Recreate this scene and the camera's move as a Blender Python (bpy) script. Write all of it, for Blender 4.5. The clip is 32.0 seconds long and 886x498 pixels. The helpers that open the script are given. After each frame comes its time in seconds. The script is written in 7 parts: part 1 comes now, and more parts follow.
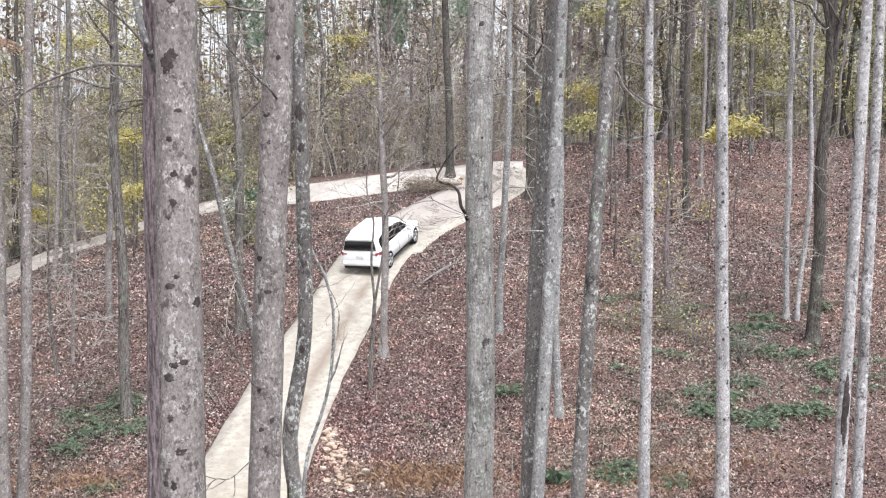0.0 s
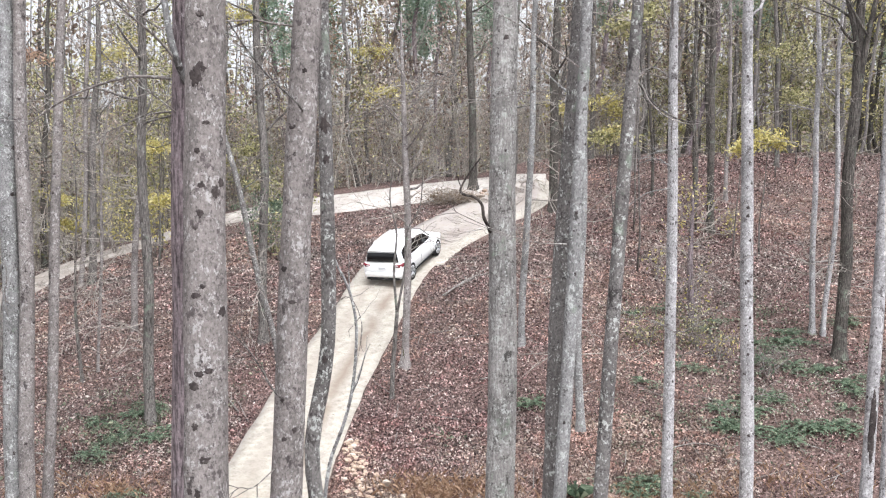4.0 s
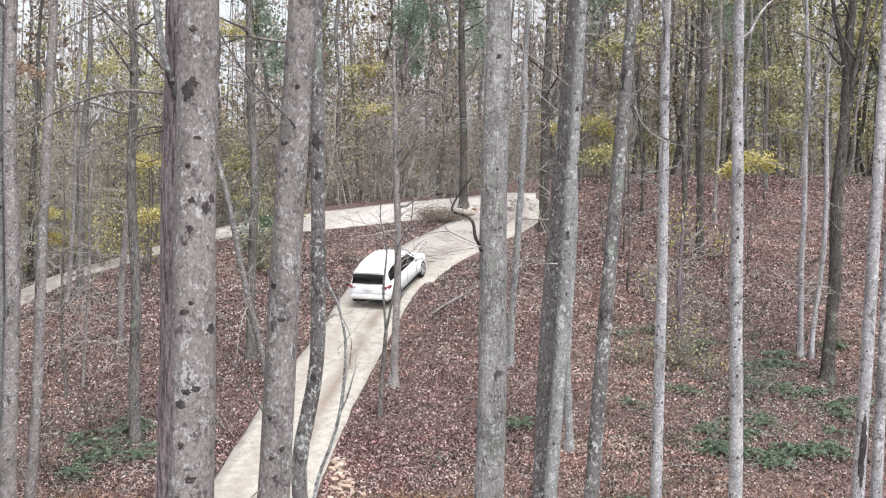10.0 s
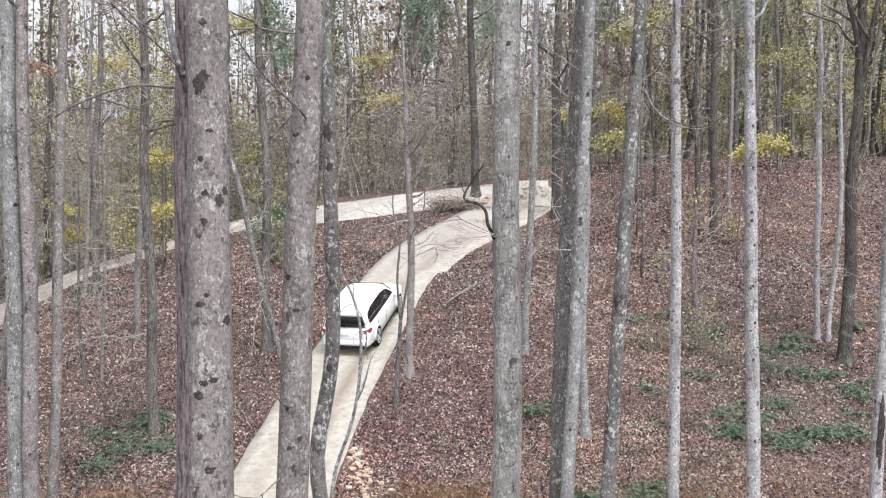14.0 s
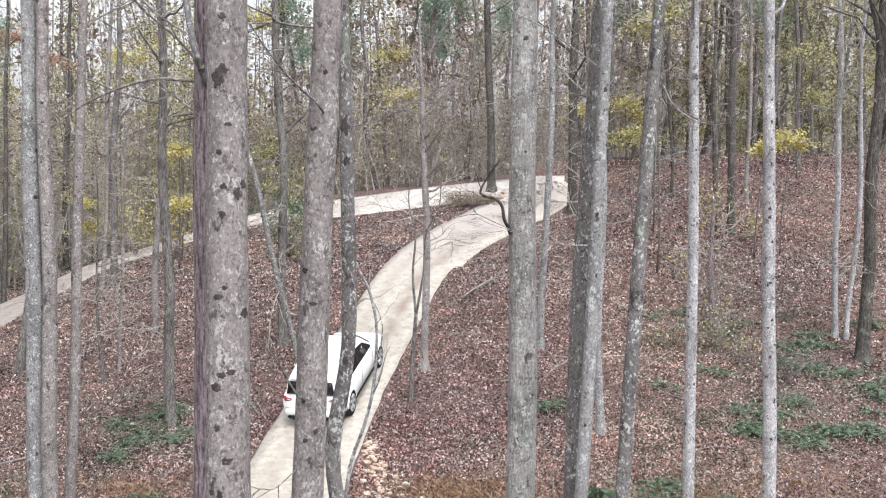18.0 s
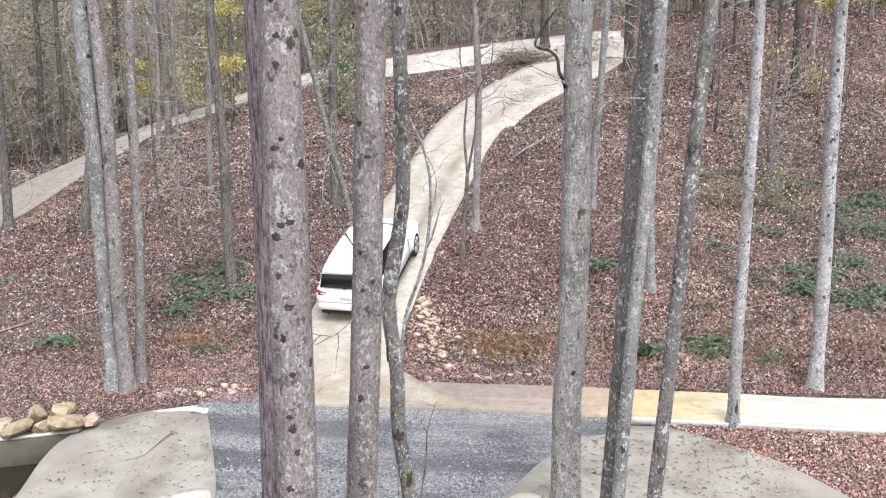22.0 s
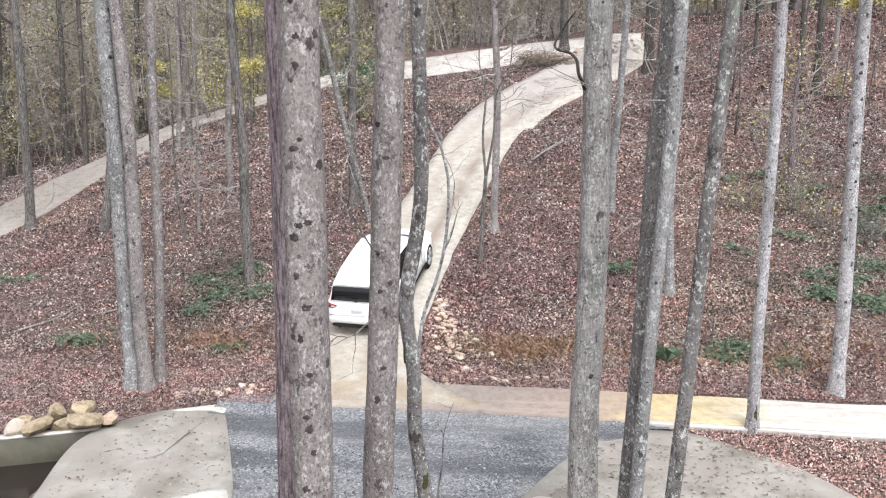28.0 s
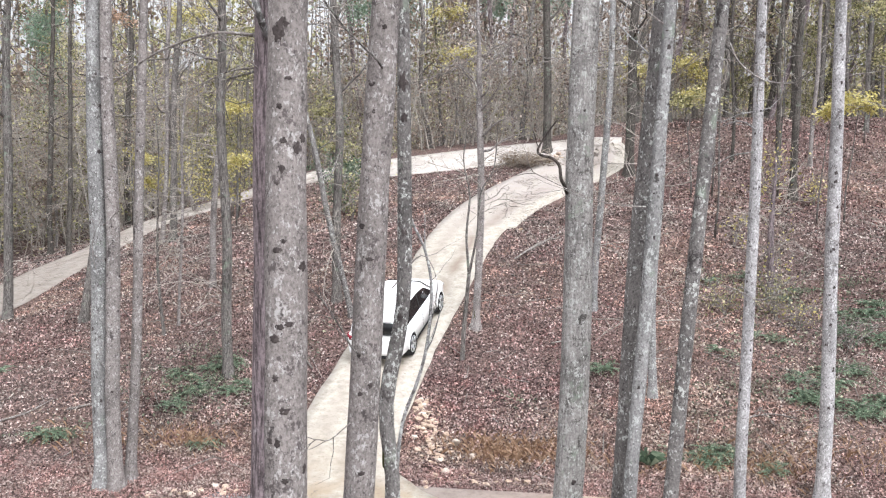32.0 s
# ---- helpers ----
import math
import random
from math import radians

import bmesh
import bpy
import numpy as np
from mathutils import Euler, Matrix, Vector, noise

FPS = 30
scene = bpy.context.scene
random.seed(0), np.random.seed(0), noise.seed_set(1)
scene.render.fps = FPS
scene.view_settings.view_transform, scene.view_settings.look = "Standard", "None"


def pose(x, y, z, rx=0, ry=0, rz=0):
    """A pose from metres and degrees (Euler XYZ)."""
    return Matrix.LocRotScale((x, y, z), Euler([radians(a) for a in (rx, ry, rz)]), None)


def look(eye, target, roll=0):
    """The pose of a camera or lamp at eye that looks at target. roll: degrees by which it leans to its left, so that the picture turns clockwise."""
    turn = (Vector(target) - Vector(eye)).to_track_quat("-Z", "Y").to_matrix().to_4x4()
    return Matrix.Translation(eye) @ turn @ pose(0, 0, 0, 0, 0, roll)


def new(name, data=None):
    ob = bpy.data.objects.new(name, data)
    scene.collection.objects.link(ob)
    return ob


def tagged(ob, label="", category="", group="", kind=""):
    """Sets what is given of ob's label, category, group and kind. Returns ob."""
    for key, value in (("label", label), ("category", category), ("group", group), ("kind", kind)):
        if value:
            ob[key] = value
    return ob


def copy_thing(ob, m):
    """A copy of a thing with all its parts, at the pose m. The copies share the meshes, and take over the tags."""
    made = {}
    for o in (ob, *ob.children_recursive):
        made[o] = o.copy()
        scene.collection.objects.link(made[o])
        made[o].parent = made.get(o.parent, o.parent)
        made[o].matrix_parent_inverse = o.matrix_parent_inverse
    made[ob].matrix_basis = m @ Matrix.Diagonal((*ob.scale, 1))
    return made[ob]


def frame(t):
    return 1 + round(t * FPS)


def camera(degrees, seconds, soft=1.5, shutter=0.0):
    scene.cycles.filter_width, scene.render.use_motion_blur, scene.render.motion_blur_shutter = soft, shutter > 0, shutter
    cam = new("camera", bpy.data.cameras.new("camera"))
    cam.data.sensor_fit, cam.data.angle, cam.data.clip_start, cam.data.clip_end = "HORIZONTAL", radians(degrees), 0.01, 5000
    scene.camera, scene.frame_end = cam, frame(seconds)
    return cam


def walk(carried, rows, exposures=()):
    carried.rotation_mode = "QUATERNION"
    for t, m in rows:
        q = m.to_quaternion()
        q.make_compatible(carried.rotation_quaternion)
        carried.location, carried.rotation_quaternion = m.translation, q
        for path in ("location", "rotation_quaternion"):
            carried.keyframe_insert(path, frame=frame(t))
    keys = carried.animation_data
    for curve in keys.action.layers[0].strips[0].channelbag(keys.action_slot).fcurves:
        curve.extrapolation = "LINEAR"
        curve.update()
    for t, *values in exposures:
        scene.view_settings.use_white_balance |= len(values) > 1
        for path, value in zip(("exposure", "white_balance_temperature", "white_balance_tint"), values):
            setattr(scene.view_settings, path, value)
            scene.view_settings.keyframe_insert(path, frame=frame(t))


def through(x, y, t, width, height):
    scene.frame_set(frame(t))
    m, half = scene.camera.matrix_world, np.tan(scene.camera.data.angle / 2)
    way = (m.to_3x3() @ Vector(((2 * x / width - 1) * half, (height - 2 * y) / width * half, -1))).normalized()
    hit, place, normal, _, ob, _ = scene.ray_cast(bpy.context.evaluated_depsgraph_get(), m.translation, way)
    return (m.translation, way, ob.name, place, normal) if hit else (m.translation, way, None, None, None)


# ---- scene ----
cam = camera(54.86, 32.0, soft=1.15)
walk(cam, [
    (0, pose(0.052, 0.007, 8.040, 87.00, 0.00, 0.00)),
    (0.5, pose(0.061, -0.010, 8.042, 87.12, 0.03, -0.05)),
    (1, pose(0.056, -0.002, 8.040, 87.34, -0.09, -0.05)),
    (1.5, pose(0.063, -0.010, 8.047, 87.39, -0.03, 0.01)),
    (2, pose(0.054, -0.007, 8.042, 87.31, 0.16, 0.01)),
    (2.5, pose(0.051, -0.012, 8.041, 87.19, 0.08, 0.29)),
    (3, pose(0.045, -0.006, 8.050, 87.17, -0.16, 1.03)),
    (3.5, pose(0.044, -0.018, 8.046, 87.46, -0.31, 1.30)),
    (5.5, pose(0.023, -0.030, 8.040, 88.18, -0.57, 2.32)),
    (6, pose(0.010, 0.004, 8.049, 88.25, -0.68, 2.62)),
    (6.5, pose(0.008, -0.023, 8.067, 89.13, -0.27, 3.66)),
    (7, pose(0.015, -0.036, 8.069, 90.03, -0.29, 3.30)),
    (7.5, pose(0.015, -0.021, 8.074, 90.75, -0.43, 3.01)),
    (8, pose(0.015, -0.007, 8.080, 91.10, -0.37, 2.49)),
    (8.5, pose(0.023, 0.007, 8.074, 90.59, -0.17, 1.69)),
    (9, pose(0.033, 0.018, 8.068, 89.80, -0.23, 1.04)),
    (9.5, pose(0.018, 0.036, 8.054, 89.26, -0.74, 0.80)),
    (10, pose(0.019, 0.027, 8.052, 88.99, -1.07, 0.82)),
    (10.5, pose(0.021, 0.021, 8.042, 88.77, -1.03, 0.94)),
    (11, pose(0.012, 0.020, 8.045, 88.74, -0.86, 1.05)),
    (11.5, pose(0.003, 0.031, 8.049, 88.72, -0.66, 1.16)),
    (12, pose(0.008, 0.011, 8.045, 88.85, -0.55, 1.28)),
    (12.5, pose(0.012, 0.023, 8.049, 88.87, -0.36, 1.43)),
    (13, pose(0.020, 0.013, 8.042, 88.68, -0.16, 1.63)),
    (13.5, pose(0.022, 0.007, 8.038, 88.53, -0.12, 1.80)),
    (14, pose(0.020, 0.011, 8.033, 88.30, 0.05, 1.67)),
    (14.5, pose(0.021, 0.007, 8.035, 88.12, 0.14, 1.49)),
    (15, pose(0.013, 0.018, 8.029, 87.88, 0.07, 1.85)),
    (15.5, pose(0.012, 0.020, 8.034, 87.61, 0.06, 2.26)),
    (17.5, pose(0.006, 0.006, 8.027, 87.98, -0.22, 2.67)),
    (18, pose(0.009, -0.002, 8.030, 87.95, -0.28, 2.71)),
    (18.5, pose(0.002, 0.005, 8.025, 87.70, -0.31, 3.16)),
    (19, pose(-0.011, 0.005, 8.021, 86.98, -0.27, 4.21)),
    (19.5, pose(-0.040, -0.045, 8.014, 85.96, 0.05, 5.25)),
    (20, pose(-0.053, -0.058, 7.998, 84.29, 0.47, 5.66)),
    (20.5, pose(-0.030, -0.018, 7.977, 82.74, 0.63, 5.81)),
    (21, pose(-0.025, -0.006, 7.953, 81.10, 0.62, 5.96)),
    (21.5, pose(-0.034, -0.025, 7.923, 79.48, 0.34, 6.03)),
    (22, pose(-0.033, -0.017, 7.926, 78.74, 0.18, 6.04)),
    (22.5, pose(-0.028, -0.014, 7.914, 78.45, 0.37, 6.69)),
    (23, pose(-0.026, -0.000, 7.910, 78.09, 0.60, 7.10)),
    (23.5, pose(-0.026, 0.008, 7.913, 77.96, 0.69, 6.91)),
    (24, pose(-0.030, 0.013, 7.907, 77.76, 0.68, 6.96)),
    (24.5, pose(-0.019, 0.009, 7.900, 77.66, 0.64, 6.81)),
    (26.5, pose(-0.024, 0.005, 7.914, 78.40, 0.32, 7.16)),
    (27, pose(-0.033, 0.012, 7.916, 78.70, 0.03, 7.10)),
    (27.5, pose(-0.035, 0.013, 7.914, 78.84, -0.06, 7.21)),
    (28, pose(-0.034, 0.002, 7.915, 78.89, 0.03, 7.29)),
    (28.5, pose(-0.039, 0.006, 7.916, 78.96, 0.03, 7.32)),
    (29, pose(-0.044, 0.022, 7.916, 79.08, -0.09, 7.29)),
    (29.5, pose(-0.042, 0.004, 7.914, 79.15, -0.32, 7.35)),
    (30, pose(-0.045, 0.001, 7.916, 79.23, -0.47, 7.24)),
    (30.5, pose(-0.037, -0.004, 7.934, 80.19, -0.46, 6.65)),
    (31, pose(-0.030, 0.005, 7.951, 81.67, -0.51, 6.38)),
    (31.5, pose(-0.010, -0.015, 7.980, 83.44, -0.62, 6.30)),
    (32, pose(-0.033, 0.018, 7.992, 85.29, -1.09, 6.29)),
], exposures=[(0.0, 1.20, 6200, 10), (6.0, 1.20, 6200, 10), (7.0, 1.12, 6200, 10), (8.5, 0.90, 6200, 10), (10.0, 1.04, 6200, 10), (11.0, 1.12, 6200, 10), (12.0, 1.01, 6200, 10), (13.0, 1.01, 6200, 10), (15.0, 1.08, 6200, 10), (18.0, 1.16, 6200, 10), (20.0, 1.20, 6200, 10), (21.0, 1.19, 6200, 10), (24.0, 1.12, 6200, 10), (30.0, 1.13, 6200, 10), (32.0, 1.22, 6200, 10)])

# ---- daylight: an overcast late-autumn noon ----
world = bpy.data.worlds.new("overcast_sky")
scene.world = world
world.use_nodes = True
_nt = world.node_tree
_bg = _nt.nodes["Background"]
_sky = _nt.nodes.new("ShaderNodeTexSky")
_sky.sky_type = "NISHITA"
_sky.sun_disc = False
_sky.sun_elevation = radians(58)
_sky.sun_rotation = radians(155)
_sky.air_density = 1.0
_sky.dust_density = 6.0
_sky.ozone_density = 0.6
_hs = _nt.nodes.new("ShaderNodeHueSaturation")
_hs.inputs["Saturation"].default_value = 0.06
_nt.links.new(_sky.outputs["Color"], _hs.inputs["Color"])
_nt.links.new(_hs.outputs["Color"], _bg.inputs["Color"])
_bg.inputs["Strength"].default_value = 0.15

sun = new("sun", bpy.data.lights.new("sun", "SUN"))
sun.data.energy = 0.45
sun.data.angle = radians(35)
sun.data.color = (1.0, 0.985, 0.97)
sun.matrix_world = look((6, -13, 20), (0, 0, 0))
# ---- node helpers ----
def material(name, rough=0.8, metal=0.0, spec=0.3):
    m = bpy.data.materials.new(name)
    m.use_nodes = True
    b = m.node_tree.nodes["Principled BSDF"]
    b.inputs["Roughness"].default_value = rough
    b.inputs["Metallic"].default_value = metal
    b.inputs["Specular IOR Level"].default_value = spec
    return m, m.node_tree, b


def node(nt, kind, **kw):
    n = nt.nodes.new(kind)
    for k, v in kw.items():
        n.inputs[k.replace("_", " ")].default_value = v
    return n


def coords(nt, scale=(1, 1, 1), space="Object"):
    tc = nt.nodes.new("ShaderNodeTexCoord")
    mp = nt.nodes.new("ShaderNodeMapping")
    mp.inputs["Scale"].default_value = scale
    nt.links.new(tc.outputs[space], mp.inputs["Vector"])
    return mp.outputs["Vector"]


def own_coords(nt, scale=(1, 1, 1)):
    """Object coordinates shifted by a random amount for each object."""
    tc = nt.nodes.new("ShaderNodeTexCoord")
    oi = nt.nodes.new("ShaderNodeObjectInfo")
    mul = nt.nodes.new("ShaderNodeMath")
    mul.operation = "MULTIPLY"
    mul.inputs[1].default_value = 37.0
    nt.links.new(oi.outputs["Random"], mul.inputs[0])
    add = nt.nodes.new("ShaderNodeVectorMath")
    add.operation = "ADD"
    nt.links.new(tc.outputs["Object"], add.inputs[0])
    nt.links.new(mul.outputs[0], add.inputs[1])
    mp = nt.nodes.new("ShaderNodeMapping")
    mp.inputs["Scale"].default_value = scale
    nt.links.new(add.outputs[0], mp.inputs["Vector"])
    return mp.outputs["Vector"]


def noise_tex(nt, vec, scale, detail=4.0, rough=0.6):
    n = node(nt, "ShaderNodeTexNoise", Scale=scale, Detail=detail, Roughness=rough)
    nt.links.new(vec, n.inputs["Vector"])
    return n.outputs["Fac"]


def voronoi(nt, vec, scale, out="Color", rand=1.0):
    n = node(nt, "ShaderNodeTexVoronoi", Scale=scale, Randomness=rand)
    nt.links.new(vec, n.inputs["Vector"])
    return n.outputs[out]


def ramp(nt, fac, stops):
    r = nt.nodes.new("ShaderNodeValToRGB")
    el = r.color_ramp.elements
    while len(el) < len(stops):
        el.new(0.5)
    for e, (p, c) in zip(el, stops):
        e.position = p
        e.color = (*c, 1) if len(c) == 3 else (c[0], c[0], c[0], 1)
    nt.links.new(fac, r.inputs["Fac"])
    return r.outputs["Color"]


def mix(nt, fac, a, b, how="MIX"):
    m = nt.nodes.new("ShaderNodeMix")
    m.data_type = "RGBA"
    m.blend_type = how
    for s, v in ((0, fac), (6, a), (7, b)):
        if isinstance(v, (int, float)):
            m.inputs[s].default_value = v
        elif isinstance(v, tuple):
            m.inputs[s].default_value = (*v, 1)
        else:
            nt.links.new(v, m.inputs[s])
    return m.outputs[2]


def bump(nt, bsdf, height, strength=0.4, dist=0.02):
    b = node(nt, "ShaderNodeBump", Strength=strength, Distance=dist)
    nt.links.new(height, b.inputs["Height"])
    nt.links.new(b.outputs["Normal"], bsdf.inputs["Normal"])


def bark(name, base, pale, dark, lichen=0.5, spots=0.5, furrow=0.0, moss=0.0):
    """Bark with a broad tone, fine grain, dark flecks, pale lichen crusts and, when asked, furrows or moss."""
    m, nt, b = material(name, 0.9, 0, 0.15)
    v = own_coords(nt, (1, 1, 0.45))
    v1 = own_coords(nt)
    tone = ramp(nt, noise_tex(nt, v, 2.2, 5), [(0.3, tuple(c * 0.62 for c in base)), (0.48, base), (0.7, tuple(min(1, c * 1.25) for c in base))])
    fine = noise_tex(nt, own_coords(nt, (4, 4, 0.5)) if furrow else own_coords(nt, (1.6, 1.6, 1.0)), 9 if furrow else 16, 3 if furrow else 5, 0.55 if furrow else 0.75)
    col = mix(nt, 0.85 * furrow if furrow else 0.6, tone, ramp(nt, fine, [(0.38, (0.25,)), (0.54, (1.0,)), (0.7, (1.25,))] if furrow else [(0.3, (0.40,)), (0.60, (1.0,)), (0.75, (1.2,))]), "MULTIPLY")
    crisp = ramp(nt, noise_tex(nt, own_coords(nt, (1, 1, 0.7)), 34, 4, 0.8), [(0.36, (0.45,)), (0.5, (1.0,)), (0.64, (1.35,))])
    col = mix(nt, 0.75, col, crisp, "MULTIPLY")
    if lichen:
        field = mix(nt, 0.64, noise_tex(nt, v1, 4.5, 4, 0.7), noise_tex(nt, own_coords(nt, (1.2, 1.2, 0.8)), 19, 4, 0.75))
        lf = ramp(nt, field, [(0.59 - 0.07 * lichen, (0.0,)), (0.63 - 0.07 * lichen, (0.8,))])
        col = mix(nt, lf, col, pale)
        dots = ramp(nt, noise_tex(nt, v1, 17, 2, 0.5), [(0.76 - 0.05 * lichen, (0.0,)), (0.78 - 0.05 * lichen, (0.7,))])
        col = mix(nt, dots, col, tuple(min(0.8, c * 1.35) for c in pale))
    if spots:
        flecks = mix(nt, 0.45, noise_tex(nt, own_coords(nt, (1, 1, 0.75)), 26, 4, 0.7), noise_tex(nt, v1, 6.0, 3, 0.6))
        col = mix(nt, ramp(nt, flecks, [(0.385 + 0.03 * spots, (0.85,)), (0.425 + 0.03 * spots, (0.0,))]), col, tuple(c * 1.5 for c in dark))
        blot = mix(nt, 0.35, noise_tex(nt, v, 5.5, 2, 0.5), noise_tex(nt, v1, 30, 4, 0.8))
        col = mix(nt, ramp(nt, blot, [(0.325 + 0.025 * spots, (0.9,)), (0.36 + 0.025 * spots, (0.0,))]), col, dark)
    if moss:
        gf = ramp(nt, noise_tex(nt, v1, 2.6, 5, 0.7), [(0.62 - 0.2 * moss, (0.0,)), (0.72 - 0.1 * moss, (0.7,))])
        col = mix(nt, gf, col, (0.22, 0.27, 0.21))
    nt.links.new(col, b.inputs["Base Color"])
    bump(nt, b, fine, 0.9 if furrow else 0.6, 0.03 if furrow else 0.014)
    return m


BEECH = bark("beech_bark", (0.228, 0.203, 0.194), (0.43, 0.41, 0.40), (0.05, 0.042, 0.042), 0.72, 0.75)
PINE = bark("pine_bark", (0.21, 0.17, 0.178), (0.36, 0.32, 0.33), (0.07, 0.055, 0.06), 0.12, 0.0, 1.0)
DARKBARK = bark("oak_bark", (0.16, 0.145, 0.136), (0.36, 0.355, 0.345), (0.04, 0.033, 0.03), 0.2, 0.25, 1.0, 0.2)
LICHEN = bark("lichen_bark", (0.255, 0.248, 0.246), (0.50, 0.51, 0.495), (0.05, 0.045, 0.043), 0.75, 0.6, 0.0, 0.1)
BIRCH = bark("pale_bark", (0.36, 0.346, 0.35), (0.62, 0.61, 0.615), (0.06, 0.052, 0.052), 0.7, 0.85)
FARBARK = bark("far_bark", (0.17, 0.154, 0.147), (0.40, 0.385, 0.372), (0.06, 0.05, 0.045), 0.4, 0.0)
HICKORY = bark("hickory_bark", (0.168, 0.155, 0.15), (0.52, 0.53, 0.505), (0.035, 0.03, 0.03), 0.72, 0.7, 0.0, 0.15)
BLACKOAK = bark("black_oak_bark", (0.098, 0.087, 0.079), (0.22, 0.22, 0.19), (0.03, 0.025, 0.022), 0.25, 0.25, 1.0, 0.22)
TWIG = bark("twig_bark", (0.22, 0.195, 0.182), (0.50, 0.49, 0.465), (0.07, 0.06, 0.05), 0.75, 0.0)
# Paler than TWIG; for twigs beyond 24 m and in the wood.
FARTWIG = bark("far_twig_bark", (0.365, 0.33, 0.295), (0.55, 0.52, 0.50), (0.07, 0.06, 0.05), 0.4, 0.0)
POPLAR = bark("poplar_bark", (0.285, 0.268, 0.258), (0.50, 0.50, 0.48), (0.05, 0.045, 0.042), 0.85, 0.7, 0.4, 0.25)
BRUSHWOOD = bark("brushwood", (0.30, 0.25, 0.21), (0.48, 0.44, 0.40), (0.05, 0.04, 0.035), 0.5, 0.0)
DEADWOOD = bark("dead_wood", (0.07, 0.058, 0.052), (0.2, 0.19, 0.18), (0.03, 0.025, 0.02), 0.3, 0.0, 1.0)
SCAR = bark("bark_scar", (0.068, 0.056, 0.054), (0.22, 0.20, 0.195), (0.015, 0.015, 0.015), 0.25, 0.0)
MOSS = bark("moss", (0.055, 0.06, 0.022), (0.12, 0.12, 0.05), (0.03, 0.03, 0.02), 0.3, 0.0)


def leaf_mat(name, stops, rough=0.7, through=0.25, drift=0.0):
    m, nt, b = material(name, rough, 0, 0.25)
    g = nt.nodes.new("ShaderNodeNewGeometry")
    col = ramp(nt, g.outputs["Random Per Island"], stops)
    if drift:
        # Random mottling; its dark end paints the litter's clumpy shadows into the colour.
        d = mix(nt, 0.6, noise_tex(nt, coords(nt), 0.4, 4, 0.6), noise_tex(nt, coords(nt), 2.6, 5, 0.75))
        col = mix(nt, drift, col, ramp(nt, d, [(0.37, (0.30, 0.31, 0.32)), (0.5, (1.0, 1.0, 1.0)), (0.63, (1.5, 1.46, 1.44))]), "MULTIPLY")
        col = mix(nt, 0.8, col, ramp(nt, noise_tex(nt, coords(nt), 0.9, 3, 0.6), [(0.4, (0.92, 1.0, 0.97)), (0.5, (1.0, 1.0, 1.0)), (0.6, (1.12, 0.97, 0.96))]), "MULTIPLY")
    nt.links.new(col, b.inputs["Base Color"])
    if through:
        tr = nt.nodes.new("ShaderNodeBsdfTranslucent")
        nt.links.new(col, tr.inputs["Color"])
        ms = nt.nodes.new("ShaderNodeMixShader")
        ms.inputs[0].default_value = through
        out = nt.nodes["Material Output"]
        nt.links.new(b.outputs[0], ms.inputs[1])
        nt.links.new(tr.outputs[0], ms.inputs[2])
        nt.links.new(ms.outputs[0], out.inputs["Surface"])
    return m


LITTER = leaf_mat("fallen_leaves", [(0.0, (0.03, 0.019, 0.020)), (0.32, (0.088, 0.051, 0.049)), (0.55, (0.22, 0.134, 0.127)),
                                    (0.78, (0.37, 0.252, 0.24)), (0.93, (0.47, 0.362, 0.34)), (1.0, (0.57, 0.49, 0.46))], 0.75, 0.1, 0.85)
TAN_LITTER = leaf_mat("tan_fallen_leaves", [(0.0, (0.055, 0.036, 0.032)), (0.3, (0.21, 0.138, 0.116)), (0.7, (0.41, 0.29, 0.246)), (1.0, (0.60, 0.50, 0.44))], 0.75, 0.1, 0.85)
GREY_LITTER = leaf_mat("grey_fallen_leaves", [(0.0, (0.035, 0.027, 0.026)), (0.3, (0.12, 0.09, 0.083)), (0.7, (0.30, 0.232, 0.213)), (1.0, (0.55, 0.485, 0.45))], 0.75, 0.1, 0.85)
# A brighter, slightly pinker set of the FRESH_LITTER colours.
PINK_LITTER = leaf_mat("pink_fallen_leaves", [(0.0, (0.20, 0.115, 0.10)), (0.35, (0.37, 0.225, 0.195)), (0.7, (0.52, 0.36, 0.32)), (1.0, (0.66, 0.53, 0.47))], 0.75, 0.1, 0.4)
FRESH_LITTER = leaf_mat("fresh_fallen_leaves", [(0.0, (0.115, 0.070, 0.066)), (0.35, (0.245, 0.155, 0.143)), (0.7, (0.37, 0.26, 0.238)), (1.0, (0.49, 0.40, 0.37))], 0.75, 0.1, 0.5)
WETLEAF = leaf_mat("wet_strewn_leaves", [(0.0, (0.10, 0.08, 0.068)), (0.5, (0.235, 0.195, 0.168)), (0.85, (0.34, 0.282, 0.245)), (1.0, (0.44, 0.35, 0.29))], 0.6, 0.0)
YELLOW = leaf_mat("yellow_leaves", [(0.0, (0.25, 0.22, 0.06)), (0.4, (0.52, 0.46, 0.16)), (0.8, (0.74, 0.655, 0.32)), (1.0, (0.68, 0.66, 0.38))], 0.6, 0.5)
OLIVE = leaf_mat("olive_leaves", [(0.0, (0.10, 0.10, 0.04)), (0.35, (0.24, 0.235, 0.11)), (0.7, (0.50, 0.475, 0.25)), (1.0, (0.68, 0.62, 0.40))], 0.6, 0.45)
RUST = leaf_mat("rust_leaves", [(0.0, (0.11, 0.078, 0.062)), (0.4, (0.24, 0.178, 0.146)), (0.8, (0.44, 0.35, 0.30)), (1.0, (0.68, 0.60, 0.53))], 0.7, 0.5)
